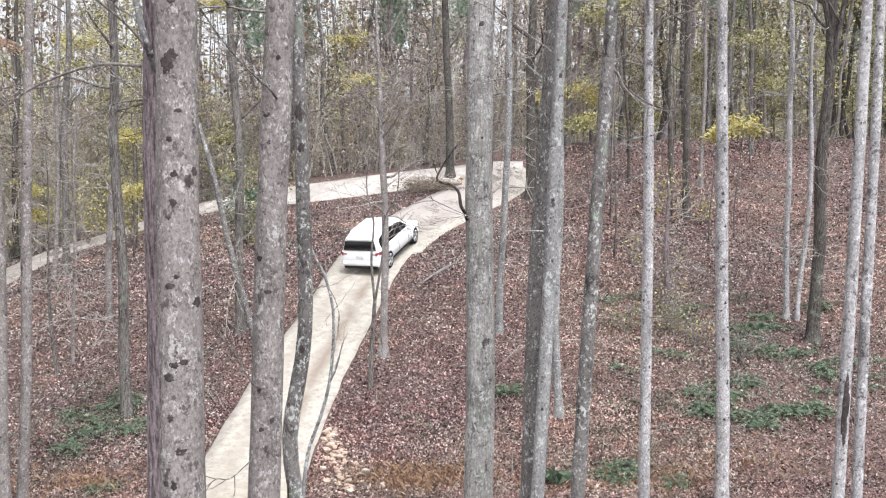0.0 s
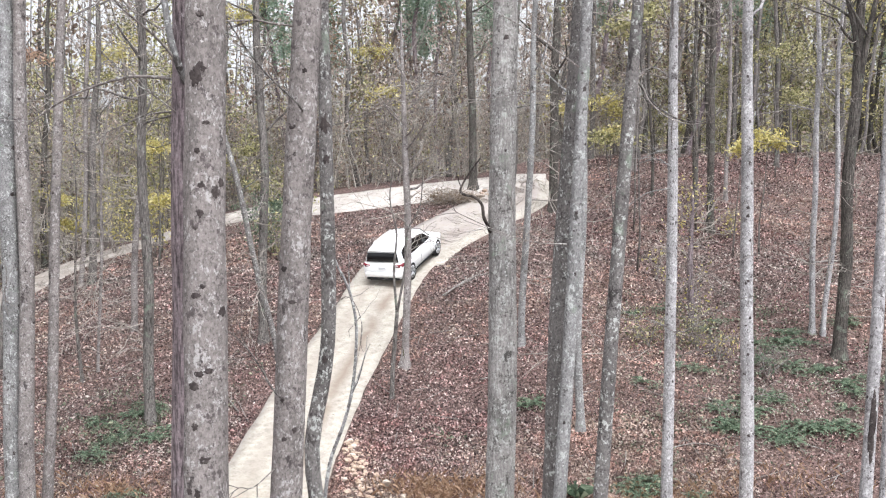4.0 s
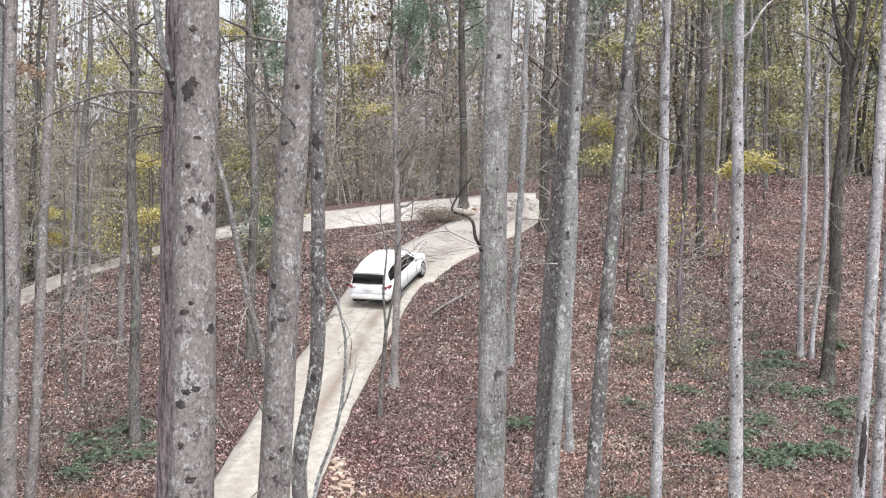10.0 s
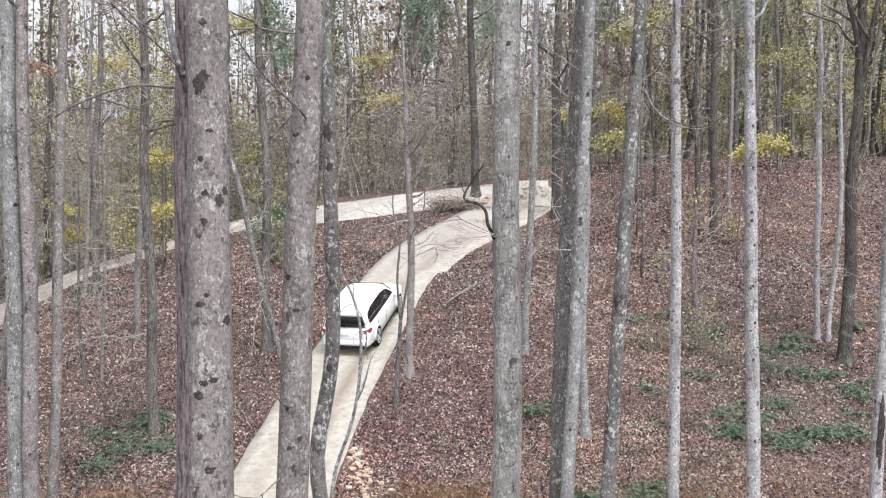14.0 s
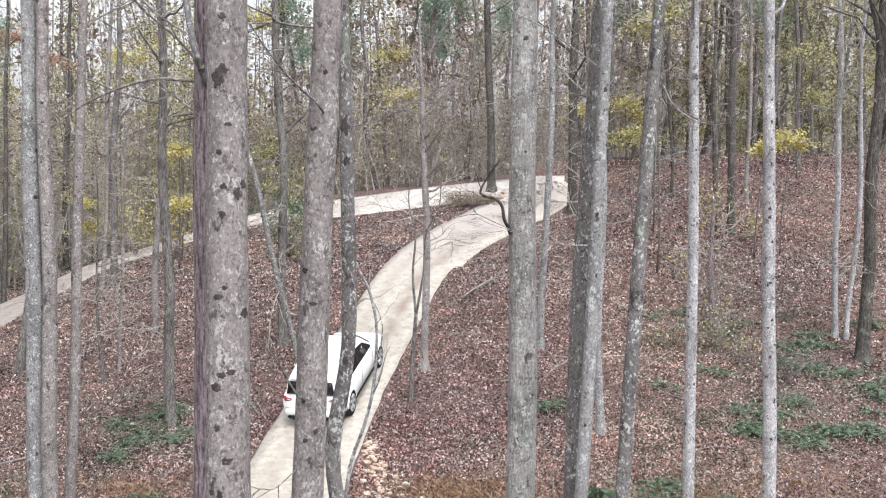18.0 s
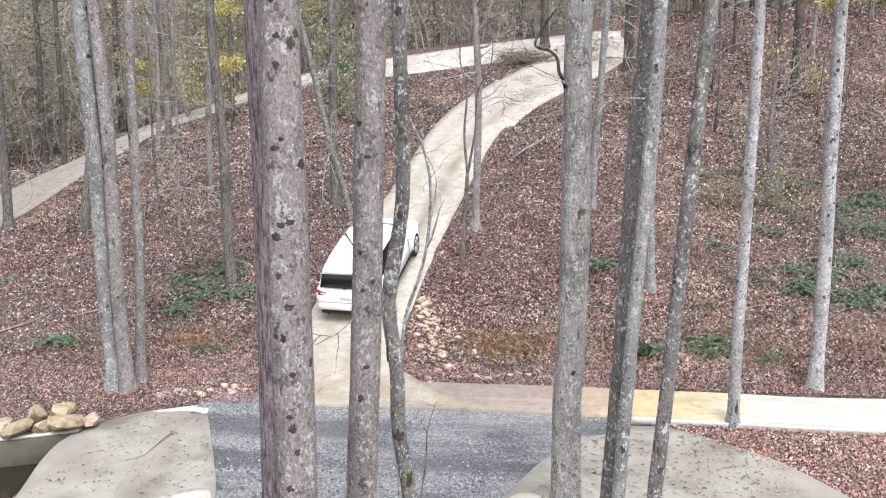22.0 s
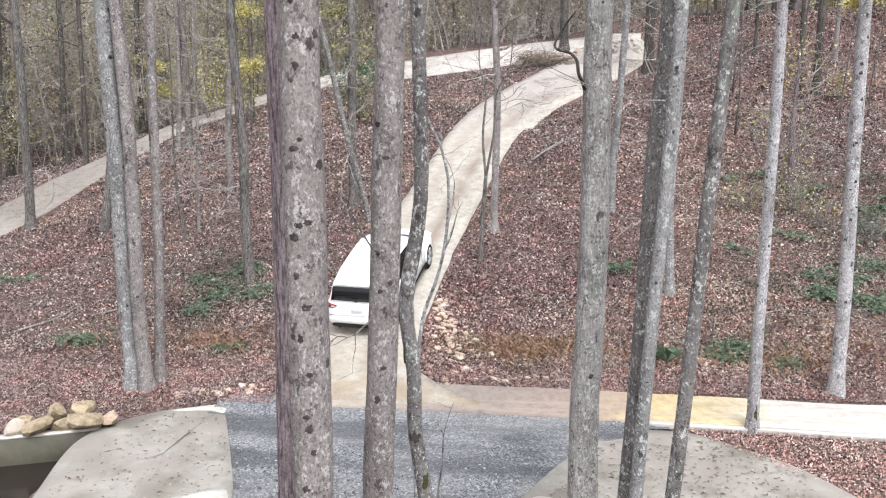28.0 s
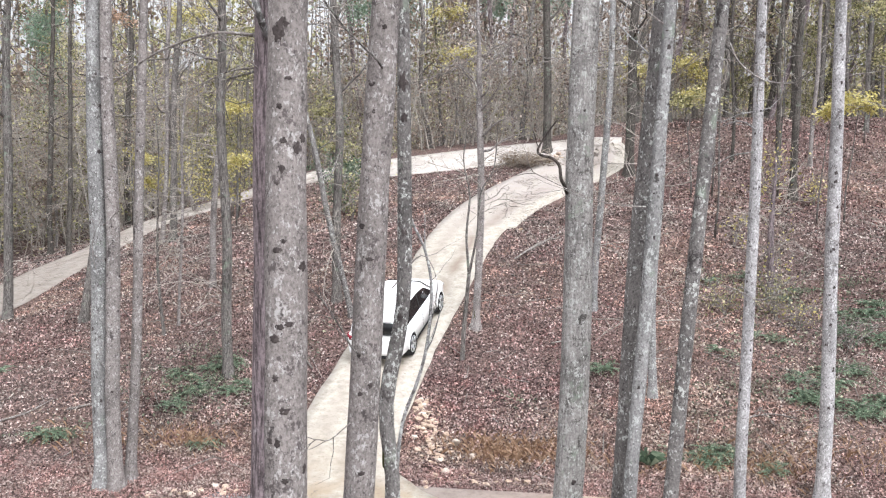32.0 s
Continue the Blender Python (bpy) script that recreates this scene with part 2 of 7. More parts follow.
# Brown leaves, darkened too: the dense wood's shade is put into the colour.
BROWNLEAF = leaf_mat("dark_brown_leaves", [(0.0, (0.13, 0.095, 0.07)), (0.5, (0.22, 0.165, 0.12)), (1.0, (0.33, 0.26, 0.19))], 0.7, 0.4)
ORANGE = leaf_mat("orange_leaves", [(0.0, (0.30, 0.19, 0.13)), (0.5, (0.48, 0.32, 0.23)), (1.0, (0.62, 0.47, 0.37))], 0.7, 0.5)
GREEN = leaf_mat("green_leaves", [(0.0, (0.05, 0.078, 0.052)), (0.4, (0.10, 0.145, 0.095)), (0.8, (0.19, 0.245, 0.165)), (1.0, (0.34, 0.38, 0.27))], 0.45, 0.3)
HERB = leaf_mat("muted_herbs", [(0.0, (0.06, 0.075, 0.05)), (0.5, (0.15, 0.175, 0.125)), (0.9, (0.27, 0.29, 0.21)), (1.0, (0.40, 0.39, 0.28))], 0.55, 0.3)
PINELEAF = leaf_mat("pine_needles", [(0.0, (0.15, 0.22, 0.16)), (0.6, (0.26, 0.35, 0.26)), (1.0, (0.38, 0.45, 0.34))], 0.6, 0.5)
STRAW = leaf_mat("rusty_grass", [(0.0, (0.16, 0.095, 0.062)), (0.5, (0.30, 0.185, 0.118)), (1.0, (0.42, 0.30, 0.21))], 0.7, 0.3)


def ground_mat():
    m, nt, b = material("leaf_litter", 0.9, 0, 0.15)
    v = coords(nt)
    cells = voronoi(nt, v, 20.0, "Color")
    col = ramp(nt, cells, [(0.2, (0.03, 0.021, 0.019)), (0.45, (0.075, 0.051, 0.047)), (0.65, (0.14, 0.095, 0.088)), (0.85, (0.24, 0.172, 0.16))])
    broad = noise_tex(nt, v, 0.28, 4)
    col = mix(nt, ramp(nt, broad, [(0.42, (0.0,)), (0.66, (0.3,))]), col, (0.19, 0.125, 0.10))
    patch = noise_tex(nt, v, 0.9, 5)
    col = mix(nt, ramp(nt, patch, [(0.55, (0.0,)), (0.75, (0.7,))]), col, (0.06, 0.048, 0.04))
    nt.links.new(col, b.inputs["Base Color"])
    bump(nt, b, cells, 0.8, 0.03)
    return m


GROUND = ground_mat()


def concrete_mat(name, base, stain, wet=0.5, tint=(0.5, 0.33, 0.14), tint_amount=0.0, leafy=None):
    m, nt, b = material(name, 0.75, 0, 0.3)
    v = coords(nt)
    n1 = noise_tex(nt, v, 0.7, 6, 0.65)
    n2 = noise_tex(nt, v, 5.0, 5, 0.7)
    col = ramp(nt, n2, [(0.25, tuple(c * 0.78 for c in base)), (0.6, base), (0.8, tuple(min(1, c * 1.1) for c in base))])
    col = mix(nt, mix(nt, 1.0, ramp(nt, n1, [(0.44, (0.0,)), (0.62, (1.0,))]), (wet, wet, wet), "MULTIPLY"), col, stain)
    if tint_amount:
        n3 = noise_tex(nt, v, 0.33, 3)
        col = mix(nt, mix(nt, 1.0, ramp(nt, n3, [(0.42, (0.0,)), (0.58, (1.0,))]), (tint_amount,) * 3, "MULTIPLY"), col, tint)
    sp = ramp(nt, voronoi(nt, v, 7.0, "Distance"), [(0.10, (0.55,)), (0.16, (0.0,))])
    g = ramp(nt, noise_tex(nt, v, 1.3, 3), [(0.5, (0.0,)), (0.62, (1.0,))])
    col = mix(nt, mix(nt, 1.0, sp, g, "MULTIPLY"), col, (0.12, 0.085, 0.06))
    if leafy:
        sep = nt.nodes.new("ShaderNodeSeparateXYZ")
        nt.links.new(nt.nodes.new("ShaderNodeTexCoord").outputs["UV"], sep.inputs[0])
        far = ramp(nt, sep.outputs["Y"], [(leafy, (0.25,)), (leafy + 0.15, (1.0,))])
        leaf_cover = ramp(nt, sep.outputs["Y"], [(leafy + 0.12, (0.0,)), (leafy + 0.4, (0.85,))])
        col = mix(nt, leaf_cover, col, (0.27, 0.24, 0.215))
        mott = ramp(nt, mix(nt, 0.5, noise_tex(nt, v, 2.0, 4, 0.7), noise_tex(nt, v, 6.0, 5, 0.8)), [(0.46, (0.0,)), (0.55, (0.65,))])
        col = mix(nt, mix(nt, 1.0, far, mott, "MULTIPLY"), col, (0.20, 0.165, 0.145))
    nt.links.new(col, b.inputs["Base Color"])
    nt.links.new(ramp(nt, n1, [(0.45, (0.8,)), (0.62, (0.5,))]), b.inputs["Roughness"])
    bump(nt, b, n2, 0.25, 0.01)
    return m


def drive_mat():
    m, nt, b = material("driveway_concrete", 0.75, 0, 0.3)
    v = coords(nt)
    uv = nt.nodes.new("ShaderNodeTexCoord").outputs["UV"]
    sep = nt.nodes.new("ShaderNodeSeparateXYZ")
    nt.links.new(uv, sep.inputs[0])
    n2 = noise_tex(nt, v, 3.2, 6, 0.72)
    n1 = noise_tex(nt, v, 0.9, 5, 0.6)
    col = ramp(nt, n2, [(0.3, (0.255, 0.226, 0.196)), (0.5, (0.385, 0.352, 0.306)), (0.75, (0.49, 0.458, 0.41))])
    wob = nt.nodes.new("ShaderNodeMath")
    wob.operation = "MULTIPLY_ADD"
    wob.inputs[1].default_value = 0.16
    nt.links.new(n1, wob.inputs[0])
    nt.links.new(sep.outputs["X"], wob.inputs[2])
    for lo, mid, hi, amount, tint in ((0.58, 0.76, 0.88, 1.0, (0.225, 0.182, 0.148)), (0.20, 0.36, 0.50, 0.6, (0.29, 0.25, 0.21))):
        tr = ramp(nt, wob.outputs[0], [(lo, (0.0,)), (mid, (amount,)), (hi, (0.0,))])
        gate = ramp(nt, noise_tex(nt, v, 0.6, 4), [(0.30, (0.35,)), (0.48, (1.0,))])
        col = mix(nt, mix(nt, 1.0, tr, gate, "MULTIPLY"), col, tint)
    along = ramp(nt, sep.outputs["Y"], [(0.45, (0.0,)), (0.68, (0.9,))])
    mottle = ramp(nt, mix(nt, 0.5, noise_tex(nt, v, 2.2, 4, 0.7), noise_tex(nt, v, 7.0, 4, 0.8)), [(0.44, (0.45,)), (0.54, (1.0,))])
    strip = ramp(nt, wob.outputs[0], [(0.86, (1.0,)), (0.93, (0.12,))])
    col = mix(nt, mix(nt, 1.0, mix(nt, 1.0, along, strip, "MULTIPLY"), mottle, "MULTIPLY"), col, (0.35, 0.312, 0.295))
    mud = ramp(nt, sep.outputs["Y"], [(0.05, (0.8,)), (0.2, (0.0,))])
    col = mix(nt, mix(nt, 1.0, mud, ramp(nt, noise_tex(nt, v, 1.1, 4, 0.65), [(0.40, (0.15,)), (0.56, (1.0,))]), "MULTIPLY"), col, (0.30, 0.235, 0.165))
    sp = ramp(nt, noise_tex(nt, v, 13, 4, 0.8), [(0.58, (0.0,)), (0.66, (0.75,))])
    col = mix(nt, sp, col, (0.20, 0.15, 0.11))
    nt.links.new(col, b.inputs["Base Color"])
    bump(nt, b, n2, 0.3, 0.02)
    return m


DRIVE_CONC = drive_mat()
WALL_CONC = concrete_mat("mossy_wall_concrete", (0.105, 0.098, 0.072), (0.05, 0.046, 0.034), 0.9)
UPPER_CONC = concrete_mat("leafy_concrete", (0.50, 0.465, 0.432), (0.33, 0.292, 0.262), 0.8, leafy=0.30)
APRON_CONC = concrete_mat("apron_concrete", (0.345, 0.328, 0.292), (0.175, 0.16, 0.134), 0.95, (0.28, 0.24, 0.22), 0.6)


def lane_mat():
    """Concrete that is muddy brown at one end, ochre in the middle and pale beyond."""
    m, nt, b = material("lane_concrete", 0.7, 0, 0.3)
    v = coords(nt)
    sep = nt.nodes.new("ShaderNodeSeparateXYZ")
    nt.links.new(v, sep.inputs[0])
    wob = nt.nodes.new("ShaderNodeMath")
    wob.operation = "MULTIPLY_ADD"
    wob.inputs[1].default_value = 3.0
    nt.links.new(noise_tex(nt, v, 0.7, 4), wob.inputs[0])
    nt.links.new(sep.outputs["X"], wob.inputs[2])
    rng_ = nt.nodes.new("ShaderNodeMapRange")
    rng_.inputs["From Min"].default_value = -6.0
    rng_.inputs["From Max"].default_value = 14.0
    nt.links.new(wob.outputs[0], rng_.inputs["Value"])
    col = ramp(nt, rng_.outputs[0], [(0.12, (0.37, 0.32, 0.27)), (0.24, (0.265, 0.222, 0.202)), (0.43, (0.30, 0.232, 0.198)), (0.50, (0.49, 0.375, 0.215)), (0.585, (0.54, 0.43, 0.26)), (0.63, (0.53, 0.505, 0.465))])
    fine = noise_tex(nt, v, 4.0, 6, 0.75)
    col = mix(nt, 0.8, col, ramp(nt, fine, [(0.3, (0.55, 0.53, 0.5)), (0.55, (1, 1, 1)), (0.75, (1.15, 1.15, 1.15))]), "MULTIPLY")
    rut = ramp(nt, noise_tex(nt, coords(nt, (0.25, 3.0, 1)), 1.0, 3), [(0.5, (0.0,)), (0.62, (0.5,))])
    col = mix(nt, rut, col, (0.34, 0.29, 0.24))
    nt.links.new(col, b.inputs["Base Color"])
    bump(nt, b, fine, 0.25, 0.01)
    return m


LANE_CONC = lane_mat()
PALE_CONC = concrete_mat("fresh_concrete", (0.53, 0.50, 0.46), (0.40, 0.365, 0.32), 0.5)


def gravel_mat():
    m, nt, b = material("gravel", 0.85, 0, 0.25)
    v = coords(nt)
    c = voronoi(nt, v, 26.0, "Color")
    col = ramp(nt, c, [(0.1, (0.07, 0.072, 0.08)), (0.5, (0.17, 0.172, 0.185)), (0.9, (0.36, 0.36, 0.37))])
    n = noise_tex(nt, v, 0.5, 4)
    col = mix(nt, ramp(nt, n, [(0.4, (0.0,)), (0.65, (0.5,))]), col, (0.32, 0.31, 0.30))
    wet = noise_tex(nt, coords(nt, (0.18, 0.75, 1)), 1.0, 4)
    col = mix(nt, ramp(nt, wet, [(0.46, (0.0,)), (0.58, (0.7,))]), col, (0.07, 0.072, 0.08))
    nt.links.new(col, b.inputs["Base Color"])
    bump(nt, b, voronoi(nt, v, 26.0, "Distance"), 0.9, 0.03)
    return m


GRAVEL = gravel_mat()


def stone_mat(name, a, bcol):
    m, nt, b = material(name, 0.85, 0, 0.2)
    v = own_coords(nt)
    col = ramp(nt, noise_tex(nt, v, 4.0, 6, 0.7), [(0.3, a), (0.65, bcol)])
    oi = nt.nodes.new("ShaderNodeObjectInfo")
    col = mix(nt, 0.5, col, ramp(nt, oi.outputs["Random"], [(0.0, (0.7, 0.66, 0.6)), (1.0, (1.0, 1.0, 1.0))]), "MULTIPLY")
    nt.links.new(col, b.inputs["Base Color"])
    bump(nt, b, noise_tex(nt, v, 12, 4), 0.4, 0.02)
    return m


SANDSTONE = stone_mat("sandstone", (0.16, 0.118, 0.07), (0.45, 0.37, 0.265))
FIELDSTONE = stone_mat("fieldstone", (0.27, 0.195, 0.15), (0.58, 0.46, 0.37))
PALESTONE = stone_mat("pale_stone", (0.40, 0.34, 0.29), (0.62, 0.55, 0.48))
PEBBLE = leaf_mat("pebbles", [(0.0, (0.06, 0.062, 0.07)), (0.5, (0.17, 0.172, 0.185)), (1.0, (0.42, 0.42, 0.42))], 0.8, 0)


def plain(name, col, rough=0.5, metal=0.0, spec=0.5, coat=0.0):
    m, nt, b = material(name, rough, metal, spec)
    v = coords(nt)
    c = mix(nt, 0.12, col, ramp(nt, noise_tex(nt, v, 6, 4), [(0.3, (0.75,)), (0.7, (1.0,))]), "MULTIPLY")
    nt.links.new(c, b.inputs["Base Color"])
    b.inputs["Coat Weight"].default_value = coat
    b.inputs["Coat Roughness"].default_value = 0.05
    return m


PAINT = plain("white_car_paint", (0.90, 0.905, 0.91), 0.4, 0, 0.4, 0.5)
GLASS = plain("tinted_glass", (0.010, 0.010, 0.011), 0.12, 0, 0.3, 0.0)
RUBBER = plain("rubber", (0.014, 0.014, 0.015), 0.9, 0, 0.15)
TRIM = plain("black_trim", (0.02, 0.02, 0.022), 0.75, 0, 0.2)
ALLOY = plain("alloy", (0.62, 0.63, 0.65), 0.3, 0.9)
REDLENS = plain("red_lens", (0.22, 0.018, 0.03), 0.2, 0, 0.5, 0.5)
CLEARLENS = plain("clear_lens", (0.72, 0.72, 0.72), 0.15, 0, 0.5, 0.5)
PLATE = plain("number_plate", (0.80, 0.81, 0.82), 0.4)
PLATEBAR = plain("plate_bars", (0.55, 0.56, 0.62), 0.5)
WATER = plain("creek_water", (0.022, 0.018, 0.014), 0.15, 0, 0.2)


def ridge_mat():
    m, nt, b = material("distant_wood", 0.95, 0, 0.05)
    streak = noise_tex(nt, coords(nt, (1.1, 1.1, 0.10)), 1.0, 6, 0.75)
    clump = noise_tex(nt, coords(nt), 0.22, 6, 0.75)
    speck = noise_tex(nt, coords(nt), 1.6, 4, 0.8)
    # The dark streaks paint the shaded depths between far trunks into the colour.
    col = ramp(nt, streak, [(0.36, (0.022, 0.02, 0.016)), (0.5, (0.07, 0.063, 0.05)), (0.68, (0.19, 0.175, 0.15))])
    col = mix(nt, ramp(nt, clump, [(0.5, (0.0,)), (0.62, (0.5,))]), col, ramp(nt, speck, [(0.35, (0.15, 0.14, 0.07)), (0.65, (0.42, 0.37, 0.20))]))
    nt.links.new(col, b.inputs["Base Color"])
    return m


DISTANT = ridge_mat()

# ---- mesh helpers ----
class Geo:
    def __init__(self):
        self.v, self.f = [], []

    def add(self, verts, faces):
        o = len(self.v)
        self.v.extend(tuple(p) for p in verts)
        self.f.extend(tuple(i + o for i in q) for q in faces)
        return self

    def tube(self, pts, radii, n=6, cap=True, shape=None):
        """A tapered tube along pts; shape(k, j) scales ring k at its j-th corner."""
        pts = [Vector(p) for p in pts]
        o = len(self.v)
        ref = Vector((1, 0, 0))
        for k, p in enumerate(pts):
            d = (pts[min(k + 1, len(pts) - 1)] - pts[max(k - 1, 0)]).normalized()
            if abs(d.dot(ref)) > 0.95:
                ref = Vector((0, 1, 0))
            a = (ref - d * ref.dot(d)).normalized()
            b = d.cross(a)
            for j in range(n):
                w = 2 * math.pi * j / n
                r = radii[k] * (shape(k, j) if shape else 1)
                self.v.append(tuple(p + (a * math.cos(w) + b * math.sin(w)) * r))
        for k in range(len(pts) - 1):
            for j in range(n):
                q = o + k * n
                self.f.append((q + j, q + (j + 1) % n, q + n + (j + 1) % n, q + n + j))
        if cap:
            self.f.append(tuple(o + j for j in reversed(range(n))))
            self.f.append(tuple(o + (len(pts) - 1) * n + j for j in range(n)))
        return self

    def box(self, c, s, bevel=0.0):
        cx, cy, cz = c
        x, y, z = (q / 2 for q in s)
        b = min(bevel, x * 0.9, y * 0.9, z * 0.9)
        if b <= 0:
            vs = [(cx + i * x, cy + j * y, cz + k * z) for k in (-1, 1) for j in (-1, 1) for i in (-1, 1)]
            return self.add(vs, [(0, 2, 3, 1), (4, 5, 7, 6), (0, 1, 5, 4), (2, 6, 7, 3), (0, 4, 6, 2), (1, 3, 7, 5)])
        rings = []
        for zz, q in ((-z, b), (-z + b, 0), (z - b, 0), (z, b)):
            e, g = x - q, y - q
            rings.append([(cx + i, cy + j, cz + zz) for i, j in ((-e + b, -g), (e - b, -g), (e, -g + b), (e, g - b), (e - b, g), (-e + b, g), (-e, g - b), (-e, -g + b))])
        return self.loft(rings)

    def loft(self, rings, cap=True):
        o, n = len(self.v), len(rings[0])
        for r in rings:
            self.v.extend(tuple(p) for p in r)
        for k in range(len(rings) - 1):
            for j in range(n):
                q = o + k * n
                self.f.append((q + j, q + (j + 1) % n, q + n + (j + 1) % n, q + n + j))
        if cap:
            self.f.append(tuple(o + j for j in reversed(range(n))))
            self.f.append(tuple(o + (len(rings) - 1) * n + j for j in range(n)))
        return self

    def mesh(self, name, mat, smooth=True):
        me = bpy.data.meshes.new(name)
        me.from_pydata(self.v, [], self.f)
        me.materials.append(mat)
        if smooth:
            me.shade_smooth()
        return me


def part(name, geo, mat, parent, label="", at=None, smooth=True):
    """Links a mesh as one object under a thing or a part."""
    me = geo.mesh(name, mat, smooth) if isinstance(geo, Geo) else geo
    ob = new(name, me)
    ob.parent = parent
    if at is not None:
        ob.matrix_basis = at
    if label:
        ob["label"] = label
    return ob


def leaf_mesh(name, centres, sizes, mat, rng, flat=0.0, normals=None, aspect=0.55):
    """Many small folded leaves in one mesh. flat: 0 any way up, 1 lying."""
    n = len(centres)
    c = np.asarray(centres, float)
    s = np.asarray(sizes, float)[:, None]
    nrm = rng.normal(size=(n, 3))
    nrm /= np.linalg.norm(nrm, axis=1)[:, None]
    up = np.array([[0, 0, 1.0]]) if normals is None else np.asarray(normals, float)
    nrm = nrm * (1 - flat) + up * flat
    nrm /= np.linalg.norm(nrm, axis=1)[:, None]
    a = np.cross(nrm, rng.normal(size=(n, 3)))
    a /= np.linalg.norm(a, axis=1)[:, None]
    b = np.cross(nrm, a)
    v = np.empty((n, 4, 3))
    v[:, 0] = c - a * s * 0.5
    v[:, 1] = c + b * s * 0.5 * aspect + nrm * s * 0.12
    v[:, 2] = c + a * s * 0.5
    v[:, 3] = c - b * s * 0.5 * aspect + nrm * s * 0.12
    q = np.arange(n)[:, None] * 4
    tri = np.concatenate([q + [[0, 1, 2]], q + [[0, 2, 3]]])
    me = bpy.data.meshes.new(name)
    me.vertices.add(n * 4)
    me.vertices.foreach_set("co", v.ravel())
    me.loops.add(len(tri) * 3)
    me.loops.foreach_set("vertex_index", tri.ravel().astype(np.int32))
    me.polygons.add(len(tri))
    me.polygons.foreach_set("loop_start", np.arange(0, len(tri) * 3, 3, dtype=np.int32))
    me.update(calc_edges=True)
    me.validate()
    me.materials.append(mat)
    return me


def spline(points, n=12):
    P = [np.array(p, float) for p in points]
    P = [2 * P[0] - P[1]] + P + [2 * P[-1] - P[-2]]
    out = []
    for i in range(1, len(P) - 2):
        a, b, c, d = P[i - 1:i + 3]
        for k in range(n):
            u = k / n
            out.append(0.5 * (2 * b + (c - a) * u + (2 * a - 5 * b + 4 * c - d) * u * u + (3 * b - a - 3 * c + d) * u ** 3))
    out.append(P[-2])
    return np.array(out)


def rock_mesh(name, mat, rng, squash=0.7):
    bm = bmesh.new()
    bmesh.ops.create_icosphere(bm, subdivisions=2, radius=0.5)
    off = Vector(rng.uniform(-50, 50, 3))
    cuts = [(Vector(rng.normal(size=3)).normalized(), rng.uniform(0.22, 0.38)) for _ in range(12)]
    for w in bm.verts:
        for d, r in cuts:
            k = w.co.dot(d)
            if k > r:
                w.co -= d * (k - r) * 0.97
        w.co *= 1 + 0.16 * noise.noise(w.co * 2.2 + off)
        w.co.z *= squash
    me = bpy.data.meshes.new(name)
    bm.to_mesh(me)
    bm.free()
    me.materials.append(mat)
    return me

# ---- the land ----
def softplus(v, k=1.4):
    return k * np.logaddexp(0, np.asarray(v, float) / k)


def sigm(v):
    return 1 / (1 + np.exp(-np.clip(np.asarray(v, float), -40, 40)))


def hill(x, y):
    """Height of the valley floor and of the slope behind it."""
    rise = 2.6 + 9.2 * sigm((np.asarray(x, float) + 20) / 6.5) + 0.5 * sigm((np.asarray(x, float) - 9) / 3)
    y = np.asarray(y, float)
    knoll = 0.55 * np.exp(-((np.asarray(x, float) + 23) / 3) ** 2 - ((y - 49.5) / 4) ** 2)
    crest = 57.0 - 2.0 * sigm((2.5 - np.asarray(x, float)) / 0.8) * sigm((np.asarray(x, float) + 18) / 2)
    return knoll + rise / 39 * (softplus(y - 21) + 0.55 * softplus(y - 49.5) - 1.5 * softplus(y - crest) - 0.05 * softplus(y - 130, 6))


def creek(x, y):
    """Depth of the creek bed below the headwall."""
    x, y = np.asarray(x, float), np.asarray(y, float)
    edge = -10.35 + 0.45 * (y - 16.5) * (y < 16.5) * -0.25
    return 1.25 * sigm((edge - 0.25 - x) / 0.12) * sigm((16.75 + 0.33 * (x + 12.2) - y) / 0.08)


def near_bank(x, y):
    """The bank on which the viewer's house stands."""
    return 5.2 * sigm((1.5 - np.asarray(y, float)) / 0.9)


DRIVE = [(-5.25, 19.45), (-5.25, 20.6), (-5.25, 22.8), (-4.9, 28), (-4.35, 32.3), (-3.6, 37.7), (-2.9, 40.9), (-1.5, 44.3), (0.6, 47.4), (2.5, 49.7), (3.5, 51.5), (3.2, 53.0)]
UPPER = [(4.9, 52.6), (1.6, 53.0), (-2.2, 52.6), (-6.3, 52.1), (-10.5, 52.4), (-15, 53.6), (-19.6, 52.6), (-22.9, 49.0), (-24.5, 43.6), (-24.0, 37.8), (-23.75, 33.5), (-24.6, 28.5), (-28, 22)]


def lumps(x, y):
    return 0.05 * noise.noise((x * 0.9, y * 0.9, 0)) + 0.10 * noise.noise((x * 0.22, y * 0.22, 3))


_drive_line = spline(DRIVE)
_upper_line = spline(UPPER)


def off_road(x, y):
    """Distance from the nearest road's middle."""
    return min(np.hypot(_drive_line[:, 0] - x, _drive_line[:, 1] - y).min(), np.hypot(_upper_line[:, 0] - x, _upper_line[:, 1] - y).min())


def ground_z(x, y):
    lump = lumps(x, y)
    near = off_road(x, y) if y > 19 else 9
    flat = 1.0 if y > 21.5 else (0.0 if y < 19.5 else (y - 19.5) / 2)
    return float(hill(x, y) - creek(x, y) + near_bank(x, y)) + lump * flat * min(1, max(0, (near - 1.9) / 1.2))


